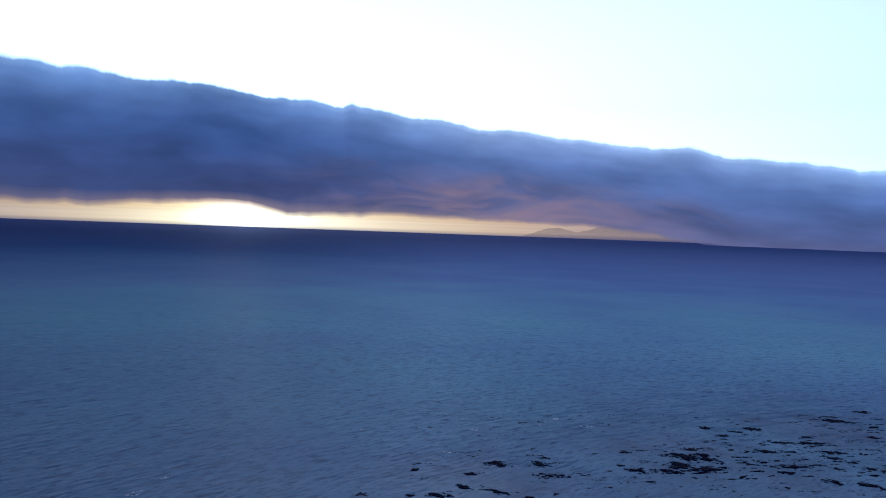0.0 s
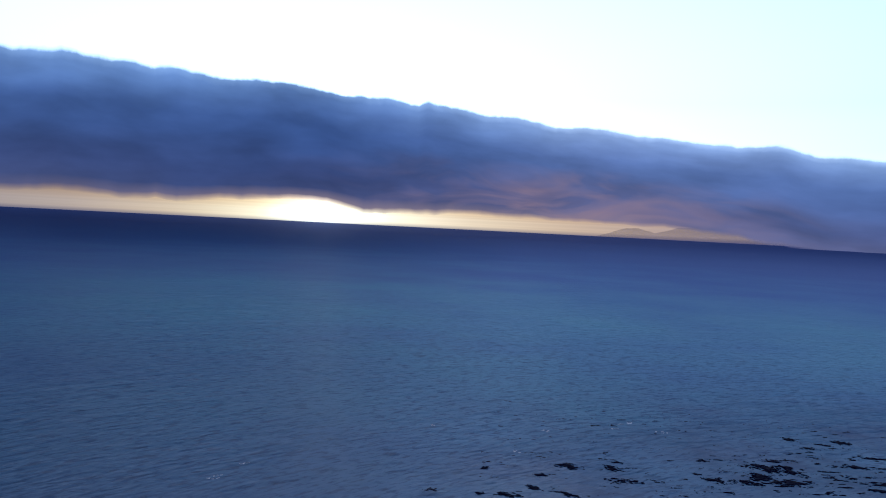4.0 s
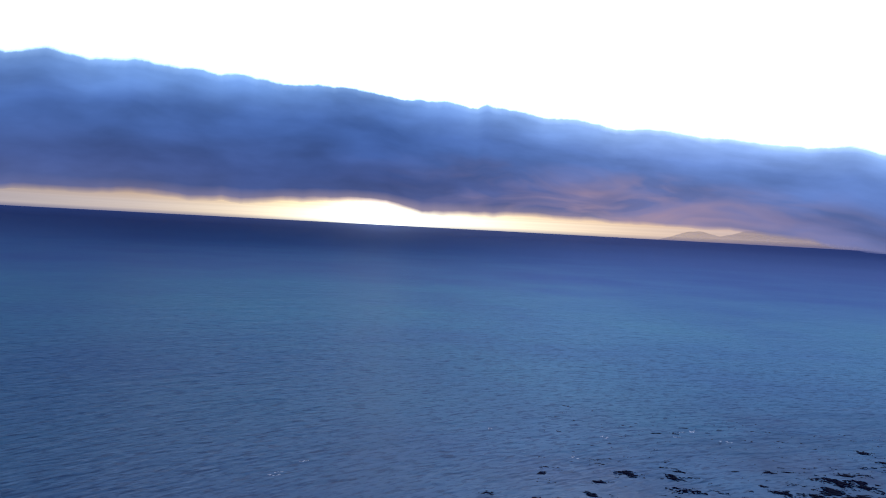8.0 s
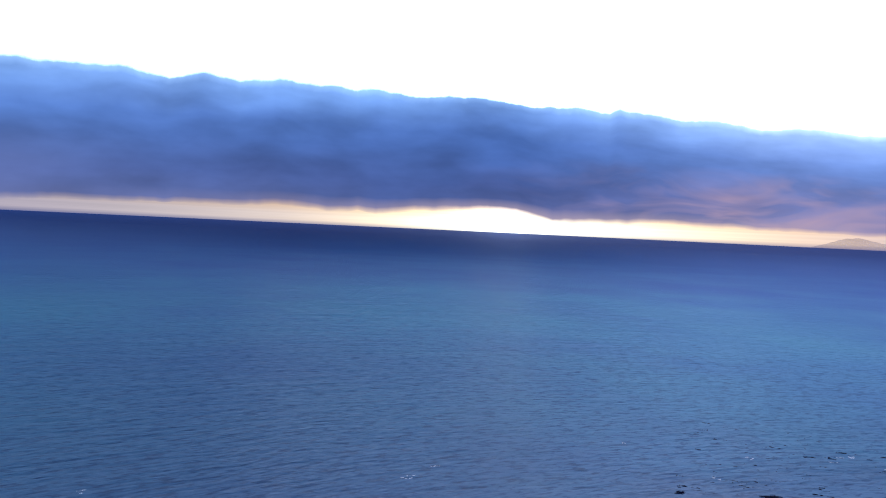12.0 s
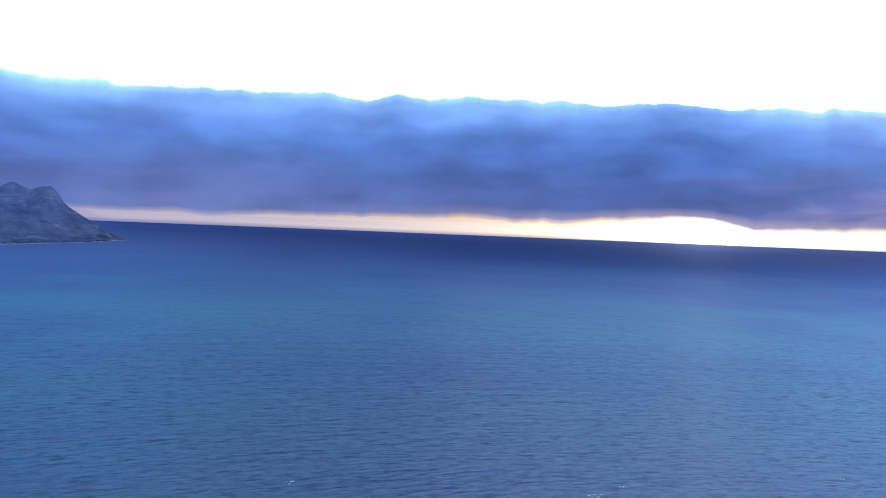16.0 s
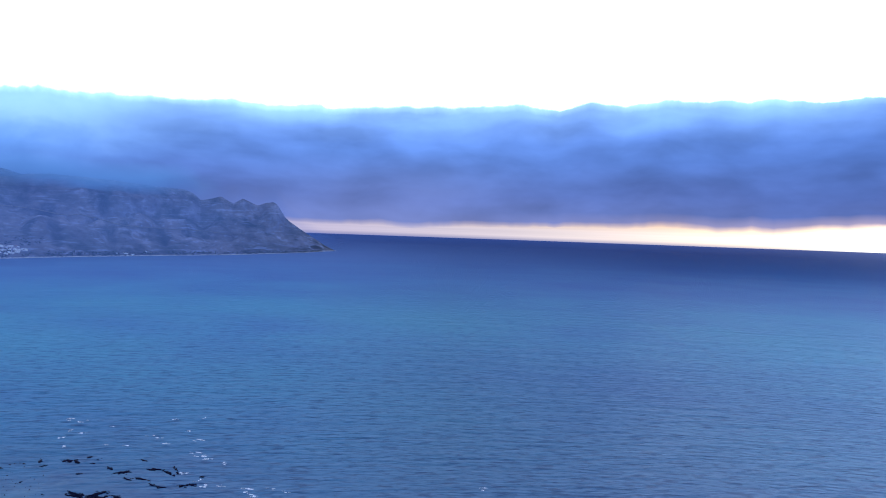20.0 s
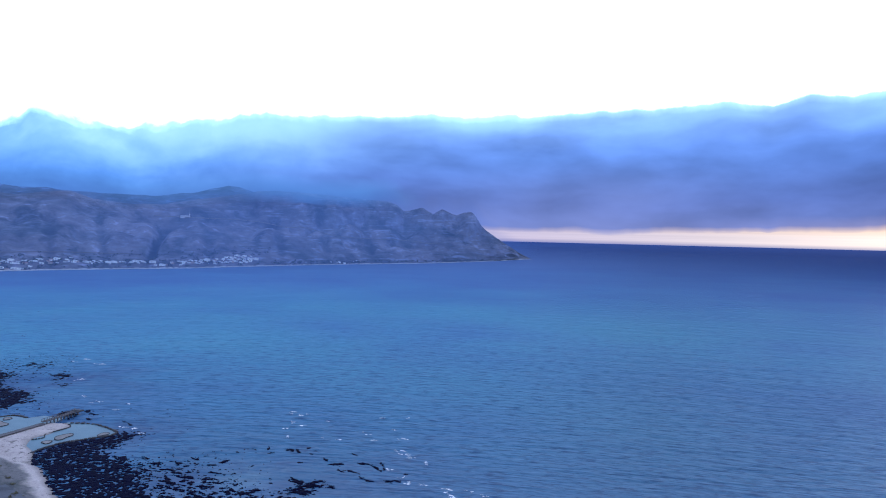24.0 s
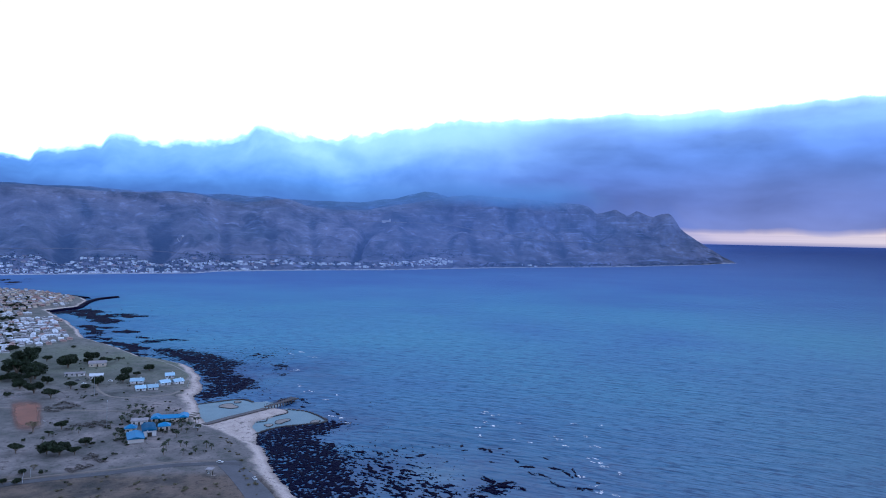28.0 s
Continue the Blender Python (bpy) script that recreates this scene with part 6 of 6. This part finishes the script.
for x, y, a, w, d in ((-554, -171, 100, 7, 7.5), (-529, -161, 112, 6.5, 5), (-533, -153.5, 112, 6.5, 5), (-550, -150, 128, 6.5, 5.5), (-557, -142, 128, 6.5, 5.5), (-578, -153.5, 105, 6.5, 5)):
    building("cottage", on_ground(x, y), a, d + 1.6, w * 0.92, 1.9, 1.9, WHITE, PALE_BLUE, "white beach cottage with a pale blue pitched roof", "cottage", "cottages behind the beach", windows=3, chimney=True)
building("house", on_ground(-570, -206.5), 105, 9, 7, 3.0, 1.2, WHITE, PALE_ROOF, "white clubhouse among parked cars and trees", "house", windows=5)
building("house", on_ground(-580, -226.5), 105, 14, 5, 2.4, 0.8, GREYWALL, GREY_ROOF, "long low grey building beside trees", "house", windows=4)
building("house", on_ground(-622, -224.5), 105, 13, 7, 3.0, 1.8, CREAM, GREY_ROOF, "grey-roofed house half hidden by trees", "house", windows=3)


def guard_hut():
    root = thing("hut", on_ground(-342.5, -72), 78, "small pale hut with a flat roof beside the road", "hut")
    part("wall", fresh(box, (2.6, 2.6, 3.6), (0, 0, 1.3), 0, 0.03), CONCRETE, root)
    part("roof", fresh(box, (3.4, 3.4, 0.25), (0, 0, 3.2), 0, 0.05), GREY_ROOF, root)
    part("door", DOOR, TIMBER, root).matrix_basis = pose(1.33, 0.2, 0, 0, 0, 90)
    for s in (-1, 1):
        win = part("window", WINDOW, GLASS, root)
        win.matrix_basis = pose(0.0, s * 1.32, 1.9)
        part("frame", FRAME, PAINT, win)
    part("step", fresh(box, (1.4, 1.6, 0.2), (2.05, 0.2, 0.0)), CONCRETE, root)


guard_hut()


def lamp_mast(x, y, high):
    root = thing("light_mast", on_ground(x, y), 20, "tall slim steel floodlight mast on the field", "light mast", "floodlight masts")
    part("base", fresh(box, (0.9, 0.9, 0.5), (0, 0, 0.1), 0, 0.05), CONCRETE, root)
    part("pole", fresh(tube, (0, 0, 0.2), (0, 0, high), 0.15, 0.08, 8), METAL, root)
    part("crossarm", fresh(box, (2.4, 0.14, 0.14), (0, 0, high - 0.2)), METAL, root)
    for s in (-1, 0, 1):
        lamp = part("floodlight", fresh(box, (0.6, 0.35, 0.5), (s * 1.0, 0.15, high + 0.15), 0, 0.04), METAL, root)
        part("lens", fresh(box, (0.5, 0.04, 0.4), (s * 1.0, 0.345, high + 0.15)), LAMP, lamp)


for x, y, h in ((-509, -185.7, 14), (-428.5, -149.2, 15.5), (-394.5, -116.4, 6.5)):
    lamp_mast(x, y, h)


def picnic_table():
    root = thing("picnic_table", (0, 0, -500), 0, "dark timber picnic table with fixed benches", "picnic table", "picnic tables on the lawn")
    for k in range(4):
        part("plank", fresh(box, (2.2, 0.22, 0.06), (0, -0.36 + k * 0.24, 0.75)), TIMBER, root)
    for s in (-1, 1):
        part("bench", fresh(box, (2.2, 0.32, 0.06), (0, s * 0.85, 0.45)), TIMBER, root)
        part("leg_frame", fresh(leg_frame, s * 0.75), TIMBER, root)
    return root


def leg_frame(bm, x):
    tube(bm, (x, -0.75, -0.1), (x, -0.2, 0.74), 0.06, 0.06, 4)
    tube(bm, (x, 0.75, -0.1), (x, 0.2, 0.74), 0.06, 0.06, 4)
    box(bm, (0.09, 2.0, 0.09), (x, 0, 0.40))


TABLE = picnic_table()
TABLES = [(-469, -200), (-482, -200), (-474, -195), (-486, -199), (-477, -192), (-486, -192), (-482, -188), (-477, -188), (-490, -198), (-430, -162), (-436, -163), (-432, -159), (-439, -160), (-435, -157), (-432, -154), (-430, -169),
          (-433, -167), (-423, -169), (-375, -138), (-371, -135), (-366, -132), (-368, -138), (-352, -140), (-353, -136), (-357, -137), (-357, -132), (-476, -203), (-466, -193), (-440, -155), (-428, -157)]
for i, (x, y) in enumerate(TABLES):
    put(TABLE, x, y, 1.35, 75 + veg.uniform(-25, 25))
    if i % 2 == 0:
        put(TABLE, x + 2.6, y + 3.0, 1.35, 75 + veg.uniform(-25, 25))
drop_proto(TABLE)


def goal(x, y, turn):
    root = thing("goal_frame", on_ground(x, y), turn, "pale metal goal frame on the grass", "goal", "goals on the field")
    for s in (-1, 1):
        part("post", fresh(tube, (s * 3.6, 0, -0.2), (s * 3.6, 0, 2.4), 0.10, 0.10, 6), METAL, root)
    part("crossbar", fresh(tube, (-3.6, 0, 2.4), (3.6, 0, 2.4), 0.10, 0.10, 6), METAL, root)


goal(-435, -187, 40)


def fence(points, label):
    root = thing("fence", on_ground(*points[0]), 0, label, "fence", "fences in the park")
    ox, oy, oz = on_ground(*points[0])
    for (ax, ay), (bx, by) in zip(points[:-1], points[1:]):
        n = max(2, int(math.hypot(bx - ax, by - ay) / 3))
        for k in range(n):
            x, y = ax + (bx - ax) * k / n, ay + (by - ay) * k / n
            part("post", FENCE_POST, METAL, root).matrix_basis = pose(x - ox, y - oy, ground_z(x, y) - oz)
        for z in (0.5, 1.05):
            za, zb = ground_z(ax, ay) - oz + z, ground_z(bx, by) - oz + z
            part("rail", fresh(tube, (ax - ox, ay - oy, za), (bx - ox, by - oy, zb), 0.04, 0.04, 4), METAL, root)


FENCE_POST = bpy.data.meshes.new("post")
_bm = fresh(box, (0.14, 0.14, 1.4), (0, 0, 0.5))
_bm.to_mesh(FENCE_POST)
_bm.free()
fence([(-353, -160.6), (-334, -152.6)], "low pale metal post-and-rail fence by the road")
fence([(-351, -156.6), (-340, -152)], "low pale metal post-and-rail fence by the road")
fence([(-570, -136), (-556, -134), (-545, -132)], "low pale metal fence beside the beach path")
fence([(-515, -247), (-505, -252), (-498, -238), (-508, -233), (-515, -247)], "pale metal fence round a small court")


def car(x, y, turn, paint, label):
    root = thing("car", on_ground(x, y, -0.12), turn, label, "car", "parked cars")
    bm = bmesh.new()
    box(bm, (4.2, 1.75, 0.62), (0, 0, 0.62), 0, 0.12)
    part("body", bm, paint, root)
    bm = bmesh.new()
    made = box(bm, (2.3, 1.55, 0.55), (-0.15, 0, 1.18), 0, 0.06)
    for v in made:
        if v.co.z > 1.2:
            v.co.x = -0.15 + (v.co.x + 0.15) * 0.75
    part("cabin", bm, GLASS, root)
    part("roof", fresh(box, (1.6, 1.45, 0.07), (-0.15, 0, 1.46), 0, 0.02), paint, root)
    for sx in (-1.3, 1.3):
        for sy in (-0.85, 0.85):
            w = part("wheel", fresh(tube, (sx, sy - 0.1, 0.32), (sx, sy + 0.1, 0.32), 0.32, 0.32, 10), RUBBER, root)
            part("rim", fresh(tube, (sx, sy - 0.115, 0.32), (sx, sy + 0.115, 0.32), 0.19, 0.19, 8), METAL, w)
    for sy in (-0.6, 0.6):
        part("headlight", fresh(box, (0.06, 0.35, 0.16), (2.1, sy, 0.72)), LAMP, root)
    root.matrix_basis = root.matrix_basis @ Matrix.Diagonal((0.8, 0.8, 0.8, 1))


SILVER = plain("silver_car_paint", (0.30, 0.31, 0.33), 0.35, 0.08, 1.0)
CAR_BLUE = plain("dark_car_paint", (0.03, 0.035, 0.05), 0.3, 0.1, 1.0)
for x, y, a, p, t in ((-361, -71, 70, SILVER, "pale silver car parked on the asphalt"), (-338.3, -50.3, 25, SILVER, "pale silver car parked on the asphalt"), (-556, -204, 70, PAINT, "white car parked by the clubhouse"), (-553, -198, 75, CAR_BLUE, "dark car parked by the clubhouse"),
                      (-558, -192, 75, PAINT, "white car parked by the clubhouse"), (-561, -217, 80, CAR_BLUE, "dark car parked by the clubhouse"), (-549, -208, 80, PAINT, "white car parked by the clubhouse"), (-428, -98, 60, SILVER, "pale silver car parked beside the palms")):
    car(x, y, a, p, t)

# steps of the beach wall beside the pavilion
for k in range(4):
    x, y = -452 - k * 7, -112 + k * 0.5
    root = thing("terrace_step", (x, y, ground_z(x, y)), 74, "low weathered concrete terrace step above the beach", "step", "terrace steps")
    part("slab", fresh(box, (9.5, 0.9, 0.7), (0, 0, 0.05), 0, 0.05), CONCRETE, root)


# ---- towns ----
def make_house(seed, w, d, storeys, wall, roof, flat, label, group, detail=True):
    h = 2.6 * storeys
    if flat:
        root = thing("house", (0, 0, -500), 0, label, "house", group)
        part("wall", fresh(box, (w, d, h + 2.0), (0, 0, h / 2 - 1.0)), wall, root)
        part("roof", fresh(box, (w + 0.6, d + 0.6, 0.35), (0, 0, h + 0.15), 0, 0.05), roof, root)
        part("parapet", fresh(box, (w * 0.45, d * 0.5, 1.1), (w * 0.15, 0, h + 0.7)), wall, root)
    else:
        root = thing("house", (0, 0, -500), 0, label, "house", group)
        part("wall", fresh(gable_wall, w, d, h, 1.5, 0.0), wall, root)
        part("roof", fresh(gable_roof, w, d, h, 1.5, 0.5, 0.0), roof, root)
        if detail:
            part("chimney", fresh(box, (0.8, 0.8, 1.8), (w * 0.3, 0, h + 1.6)), wall, root)
    n = max(2, int(w / 4.5))
    for s in ((-1, 1) if detail else (1,)):
        for fl in range(storeys):
            for k in range(n):
                part("window", WINDOW, GLASS, root).matrix_basis = pose(-w / 2 + (k + 0.5) * w / n, s * (d / 2 + 0.03), 1.5 + fl * 2.8) @ Matrix.Diagonal((1.5, 1, 1.25, 1))
    return root


TOWN = "houses of the harbour town"
NEAR_HOUSES = [make_house(1, 14, 9, 1, PINK, BROWN_ROOF, False, "ochre town house with a brown tiled roof", TOWN),
               make_house(2, 12, 9, 2, CREAM, BROWN_ROOF, False, "cream town house with a brown tiled roof", TOWN),
               make_house(3, 17, 10, 3, CREAM, GREY_ROOF, False, "tall cream apartment house with a grey roof", TOWN),
               make_house(4, 19, 8, 1, WHITE, PALE_ROOF, False, "low white house with a pale metal roof", TOWN),
               make_house(5, 16, 8, 1, WHITE, PALE_ROOF, True, "white flat-roofed house in a dense row", TOWN),
               make_house(6, 13, 10, 1, WHITE, GREY_ROOF, False, "white house with a dark grey roof", TOWN)]
twn = random.Random(33)


def joined(name, items, label):
    """Many copies of first builds in ONE mesh of kind stuff."""
    verts, faces, mats, index = [], [], [], []
    for proto, m in items:
        for ch in proto.children:
            mm = m @ ch.matrix_basis
            base = len(verts)
            mat = ch.data.materials[0]
            if mat not in mats:
                mats.append(mat)
            verts += [tuple(mm @ v.co) for v in ch.data.vertices]
            for p in ch.data.polygons:
                faces.append([base + k for k in p.vertices])
                index.append(mats.index(mat))
    me = mesh_of(name, verts, faces)
    for mat in mats:
        me.materials.append(mat)
    me.polygons.foreach_set("material_index", index)
    tagged(part(name, me, None), label, "houses", kind="stuff")


def town(outline, along_deg, gap_x, gap_y, pick, size):
    """Rows of houses inside an outline, facing along one direction."""
    c, s = math.cos(radians(along_deg)), math.sin(radians(along_deg))
    cx, cy = sum(p[0] for p in outline) / len(outline), sum(p[1] for p in outline) / len(outline)
    i, j = np.meshgrid(np.arange(-55, 56), np.arange(-55, 56), indexing="ij")
    rnd = np.random.RandomState(5)
    u, v = i * gap_x + rnd.uniform(-2, 2, i.shape), j * gap_y + rnd.uniform(-1.5, 1.5, i.shape)
    x, y = cx + u * c - v * s, cy + u * s + v * c
    ok = (edge_distance(x, y, outline) > 2) & (rnd.rand(*i.shape) > 0.2)
    out = []
    for px, py in zip(x[ok], y[ok]):
        k = twn.uniform(0.85, 1.15) * size
        out.append((NEAR_HOUSES[twn.choice(pick)], pose(px, py, ground_z(px, py), 0, 0, along_deg + twn.choice((0, 0, 0, 0, 0, 0, 0, 90)) + twn.uniform(-5, 5)) @ Matrix.Diagonal((k, k, twn.uniform(0.8, 1.2) * size, 1))))
    return out


HARBOUR_TOWN = [(-1430, -690), (-1385, -600), (-1262, -492), (-1215, -472), (-1135, -456), (-1085, -480), (-1010, -448), (-940, -455), (-1000, -560), (-1130, -640), (-1300, -760)]
WHITE_ROWS = [(-951, -390), (-860, -350), (-772, -296), (-740, -306), (-730, -330), (-684, -324), (-640, -345), (-680, -385), (-870, -445), (-981, -428)]
homes = town(WHITE_ROWS, 28, 12.8, 7.6, (3, 3, 3, 4, 4, 5, 5, 0), 0.6) + town(HARBOUR_TOWN, 30, 11.5, 9.5, (0, 0, 1, 1, 2, 3, 5, 4, 4), 0.56)
homes.sort(key=lambda h: h[1].translation.length)
for proto, m in homes[:190]:
    copy_thing(proto, m)
joined("town_houses", homes[190:], "dense far streets of brown-roofed and white town houses")
STREET_TREES = [make_tree(s, False, False, "dark street tree between the houses") for s in (41, 42)]
for i in range(150):
    x, y = twn.uniform(-1250, -690), 0
    y = -300 + (x + 700) * 0.42 + twn.uniform(-95, -25)
    put(STREET_TREES[i % 2], x, y, twn.uniform(3.5, 8.5), twn.uniform(0, 360))
drop_proto(*STREET_TREES)


def mole(points, label):
    """The curved harbour breakwater of heaped dark rock."""
    line = smooth_line(points, 8)
    root = thing("breakwater", (*line[0], 0), 0, label, "breakwater")
    bm = bmesh.new()
    prev = None
    for k, (x, y) in enumerate(line):
        a, b = line[max(k - 1, 0)], line[min(k + 1, len(line) - 1)]
        d = Vector((b[0] - a[0], b[1] - a[1])).normalized()
        row = [bm.verts.new((x - line[0][0] - d.y * o, y - line[0][1] + d.x * o, z)) for o, z in ((-7, -2), (-3.5, 1.8), (-2, 3.0), (2, 3.0), (3.5, 1.8), (7, -2))]
        if prev:
            for c in range(5):
                bm.faces.new([prev[c], prev[c + 1], row[c + 1], row[c]])
        prev = row
    part("core", bm, ROCK, root)
    shapes = []
    for k in range(4):
        bm = bmesh.new()
        bmesh.ops.create_icosphere(bm, subdivisions=1, radius=1.0)
        for v in bm.verts:
            v.co *= twn.uniform(0.7, 1.15)
        me = bpy.data.meshes.new("boulder")
        bm.to_mesh(me)
        bm.free()
        shapes.append(me)
    for k in range(150):
        i = twn.randrange(len(line) - 1)
        a, b = Vector((*line[i], 0)), Vector((*line[i + 1], 0))
        p, d = a.lerp(b, twn.random()), (b - a).normalized()
        o = twn.choice((-1, 1)) * twn.uniform(2.5, 6.0)
        m = part("boulder", shapes[k % 4], ROCK, root)
        m.matrix_basis = pose(p.x - line[0][0] - d.y * o, p.y - line[0][1] + d.x * o, 3.0 - abs(o) * 0.55, twn.uniform(0, 90), 0, twn.uniform(0, 360)) @ Matrix.Diagonal((1.3, 1.3, 1.1, 1))


mole([(-1060, -452), (-1085, -444), (-1117, -433), (-1160, -442), (-1206, -452), (-1240, -455), (-1268, -452), (-1303, -438)], "curved harbour breakwater of heaped dark rock")
mole([(-1334, -573), (-1325, -546), (-1306, -514), (-1276, -478)], "low straight harbour breakwater of heaped dark rock")

# ---- far town at the foot of the mountain ----
FAR_TOWN = "houses across the bay"
FAR_HOUSES = [make_house(11, 16, 10, 2, FAR_WHITE, PALE_ROOF, True, "white flat-roofed house across the bay", FAR_TOWN, False),
              make_house(12, 14, 9, 2, FAR_WHITE, GREY_ROOF, False, "white gabled house across the bay", FAR_TOWN, False),
              make_house(13, 24, 11, 3, FAR_WHITE, PALE_ROOF, True, "white apartment block across the bay", FAR_TOWN, False),
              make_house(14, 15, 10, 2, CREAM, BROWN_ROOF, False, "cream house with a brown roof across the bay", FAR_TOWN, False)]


def far_town():
    rows = [(104.5, 118, 0.015, 46), (102.5, 118, 0.045, 40), (103, 118, 0.08, 40), (105, 118, 0.12, 34), (106, 118, 0.16, 30), (111, 118, 0.2, 18), (103, 110, 0.145, 14),
            (94.5, 104, 0.085, 30), (96, 104, 0.11, 24), (90.5, 96, 0.09, 18), (91, 95, 0.075, 12), (83.2, 90.5, 0.05, 22), (83.0, 89.5, 0.075, 24), (83.6, 88, 0.10, 18), (83.2, 85.5, 0.125, 9), (98.6, 101.5, 0.025, 9), (74.5, 77.5, 0.03, 7)]
    out = []
    for a0, a1, s, n in rows:
        for k in range(n):
            az = a0 + (a1 - a0) * (k + twn.uniform(0.0, 1.0)) / n
            x, y, z = ground_far(az, s + twn.uniform(-0.015, 0.015))
            size = twn.uniform(0.42, 0.85)
            out.append((FAR_HOUSES[twn.choice((0, 0, 1, 1, 2, 3))], pose(x, y, z - 0.5, 0, 0, az + twn.uniform(-12, 12) + 180) @ Matrix.Diagonal((size, size, size, 1))))
    out.sort(key=lambda h: h[1].translation.length)
    for proto, m in out[:100]:
        copy_thing(proto, m)
    joined("far_houses", out[100:], "scattered white houses at the mountain foot across the bay")


far_town()
drop_proto(*NEAR_HOUSES, *FAR_HOUSES)


def far_woods():
    """Dark gardens and thickets between the far houses and in the gullies."""
    rnd = random.Random(77)
    verts, faces = [], []
    for _ in range(900):
        az = rnd.choice((rnd.uniform(101, 118), rnd.uniform(101, 118), rnd.uniform(82, 101), rnd.uniform(62, 82)))
        s = rnd.uniform(0.01, 0.24) if az > 82 else rnd.uniform(0.01, 0.05)
        x, y, z = ground_far(az, s)
        w, h = rnd.uniform(4, 11), rnd.uniform(3, 7)
        for _ in range(9):
            c = Vector((x + rnd.uniform(-w, w), y + rnd.uniform(-w, w), z + rnd.uniform(0, h)))
            u, v = Vector((rnd.gauss(0, 1), rnd.gauss(0, 1), rnd.gauss(0, 0.5))).normalized() * 2.6, Vector((rnd.gauss(0, 1), rnd.gauss(0, 1), rnd.gauss(0, 1))).normalized() * 2.2
            k = len(verts)
            verts += [tuple(c - u), tuple(c - v), tuple(c + u), tuple(c + v)]
            faces.append((k, k + 1, k + 2, k + 3))
    tagged(part("far_thicket", mesh_of("far_thicket", verts, faces), LEAF), "dark thickets and gardens between the far houses", "trees", kind="stuff")


far_woods()


def bearing(az, el):
    """Where a way from the hovering eye meets the front mountain."""
    s = np.linspace(0.02, 1.1, 600)
    r, z = front_slope(np.full(600, float(az)), s)
    hit = np.argmax(z > 120 + np.tan(radians(el)) * r)
    a = radians(az)
    return Vector((-math.sin(a) * r[hit], math.cos(a) * r[hit], float(z[hit])))


def hillside_line(name, points, wide, material, label, category):
    verts, faces = [], []
    fine = smooth_line(points, 8)
    for k, (az, el) in enumerate(fine):
        p = bearing(az, el)
        for o in (0.0, 1.0):
            out = p.xy.normalized() * (-1.5)
            verts.append((p.x + out.x, p.y + out.y, p.z - 0.5 + o * wide))
    for k in range(len(fine) - 1):
        faces.append((2 * k, 2 * k + 1, 2 * k + 3, 2 * k + 2))
    me = mesh_of(name, verts, faces)
    bm = bmesh.new()
    bm.from_mesh(me)
    bmesh.ops.solidify(bm, geom=bm.faces[:], thickness=1.5)
    tagged(part(name, bm, material), label, category, kind="structure")


hillside_line("mountain_road", [(101, -1.75), (97, -1.70), (94, -1.75), (91.4, -1.80)], 3, TRACK, "pale road cut along the foot of the mountain", "road")
hillside_line("mountain_road", [(116, -1.45), (110, -1.40), (106, -1.55), (102.5, -1.85)], 3, TRACK, "pale road cut along the foot of the mountain", "road")
hillside_line("mountain_road", [(90.6, 1.15), (88, 1.07), (84.4, 1.0), (82.5, 0.82), (80.7, 0.5), (79.7, 0.6)], 3.5, CONCRETE, "pale road high on the mountain", "road")
hillside_line("mountain_road", [(79.7, 0.60), (78, 0.2), (76.5, -0.12), (73.3, -0.28), (71.1, -0.32), (69.4, -0.5), (68.1, -0.44)], 3.5, CONCRETE, "pale track winding across the mountain", "road")


def hill_station():
    p = bearing(88.3, 1.10)
    root = thing("hill_station", p, 88 + 180, "small white building with a mast on the mountain road", "building")
    part("wall", fresh(box, (34, 9, 12), (6, 0, 1)), WHITE, root)
    part("roof", fresh(box, (36, 10, 0.8), (6, 0, 7.2), 0, 0.1), PALE_ROOF, root)
    part("tower", fresh(box, (5, 5, 20), (-14, 0, 5)), WHITE, root)
    part("mast", fresh(tube, (-14, 0, 14), (-14, 0, 30), 0.6, 0.3, 6), METAL, root)


hill_station()


def anchor_sign():
    """White painted stones on the slope in the shape of an anchor."""
    p = bearing(104.18, -0.62)
    n = Vector((-p.x, -p.y, 0)).normalized()
    root = thing("hillside_sign", p + n * 4, math.degrees(math.atan2(n.y, n.x)) + 90, "white painted stone emblem on the mountain slope", "emblem")
    lean = 20.0
    bm = bmesh.new()
    box(bm, (3.0, 1.5, 36), (0, 0, 2))
    box(bm, (16, 1.5, 3.0), (0, 0, 13))
    part("shank", bm, CONCRETE, root)
    bm = bmesh.new()
    for k in range(11):
        t = math.radians(200 + k * 14)
        box(bm, (3.0, 1.5, 5.4), (16 * math.cos(t), 0, 2 + 17 * math.sin(t)))
    part("arms", bm, WHITE, root)
    bm = bmesh.new()
    for k in range(10):
        t = 2 * math.pi * k / 10
        box(bm, (2.4, 1.5, 3.0), (4.2 * math.cos(t), 0, 23 + 4.2 * math.sin(t)))
    part("ring", bm, WHITE, root)
    for ch in root.children:
        ch.matrix_basis = pose(0, 0, 0, 0, lean, 0) @ pose(0, 0, 0, -18, 0, 0) @ Matrix.Diagonal((0.8, 1, 0.62, 1))


anchor_sign()
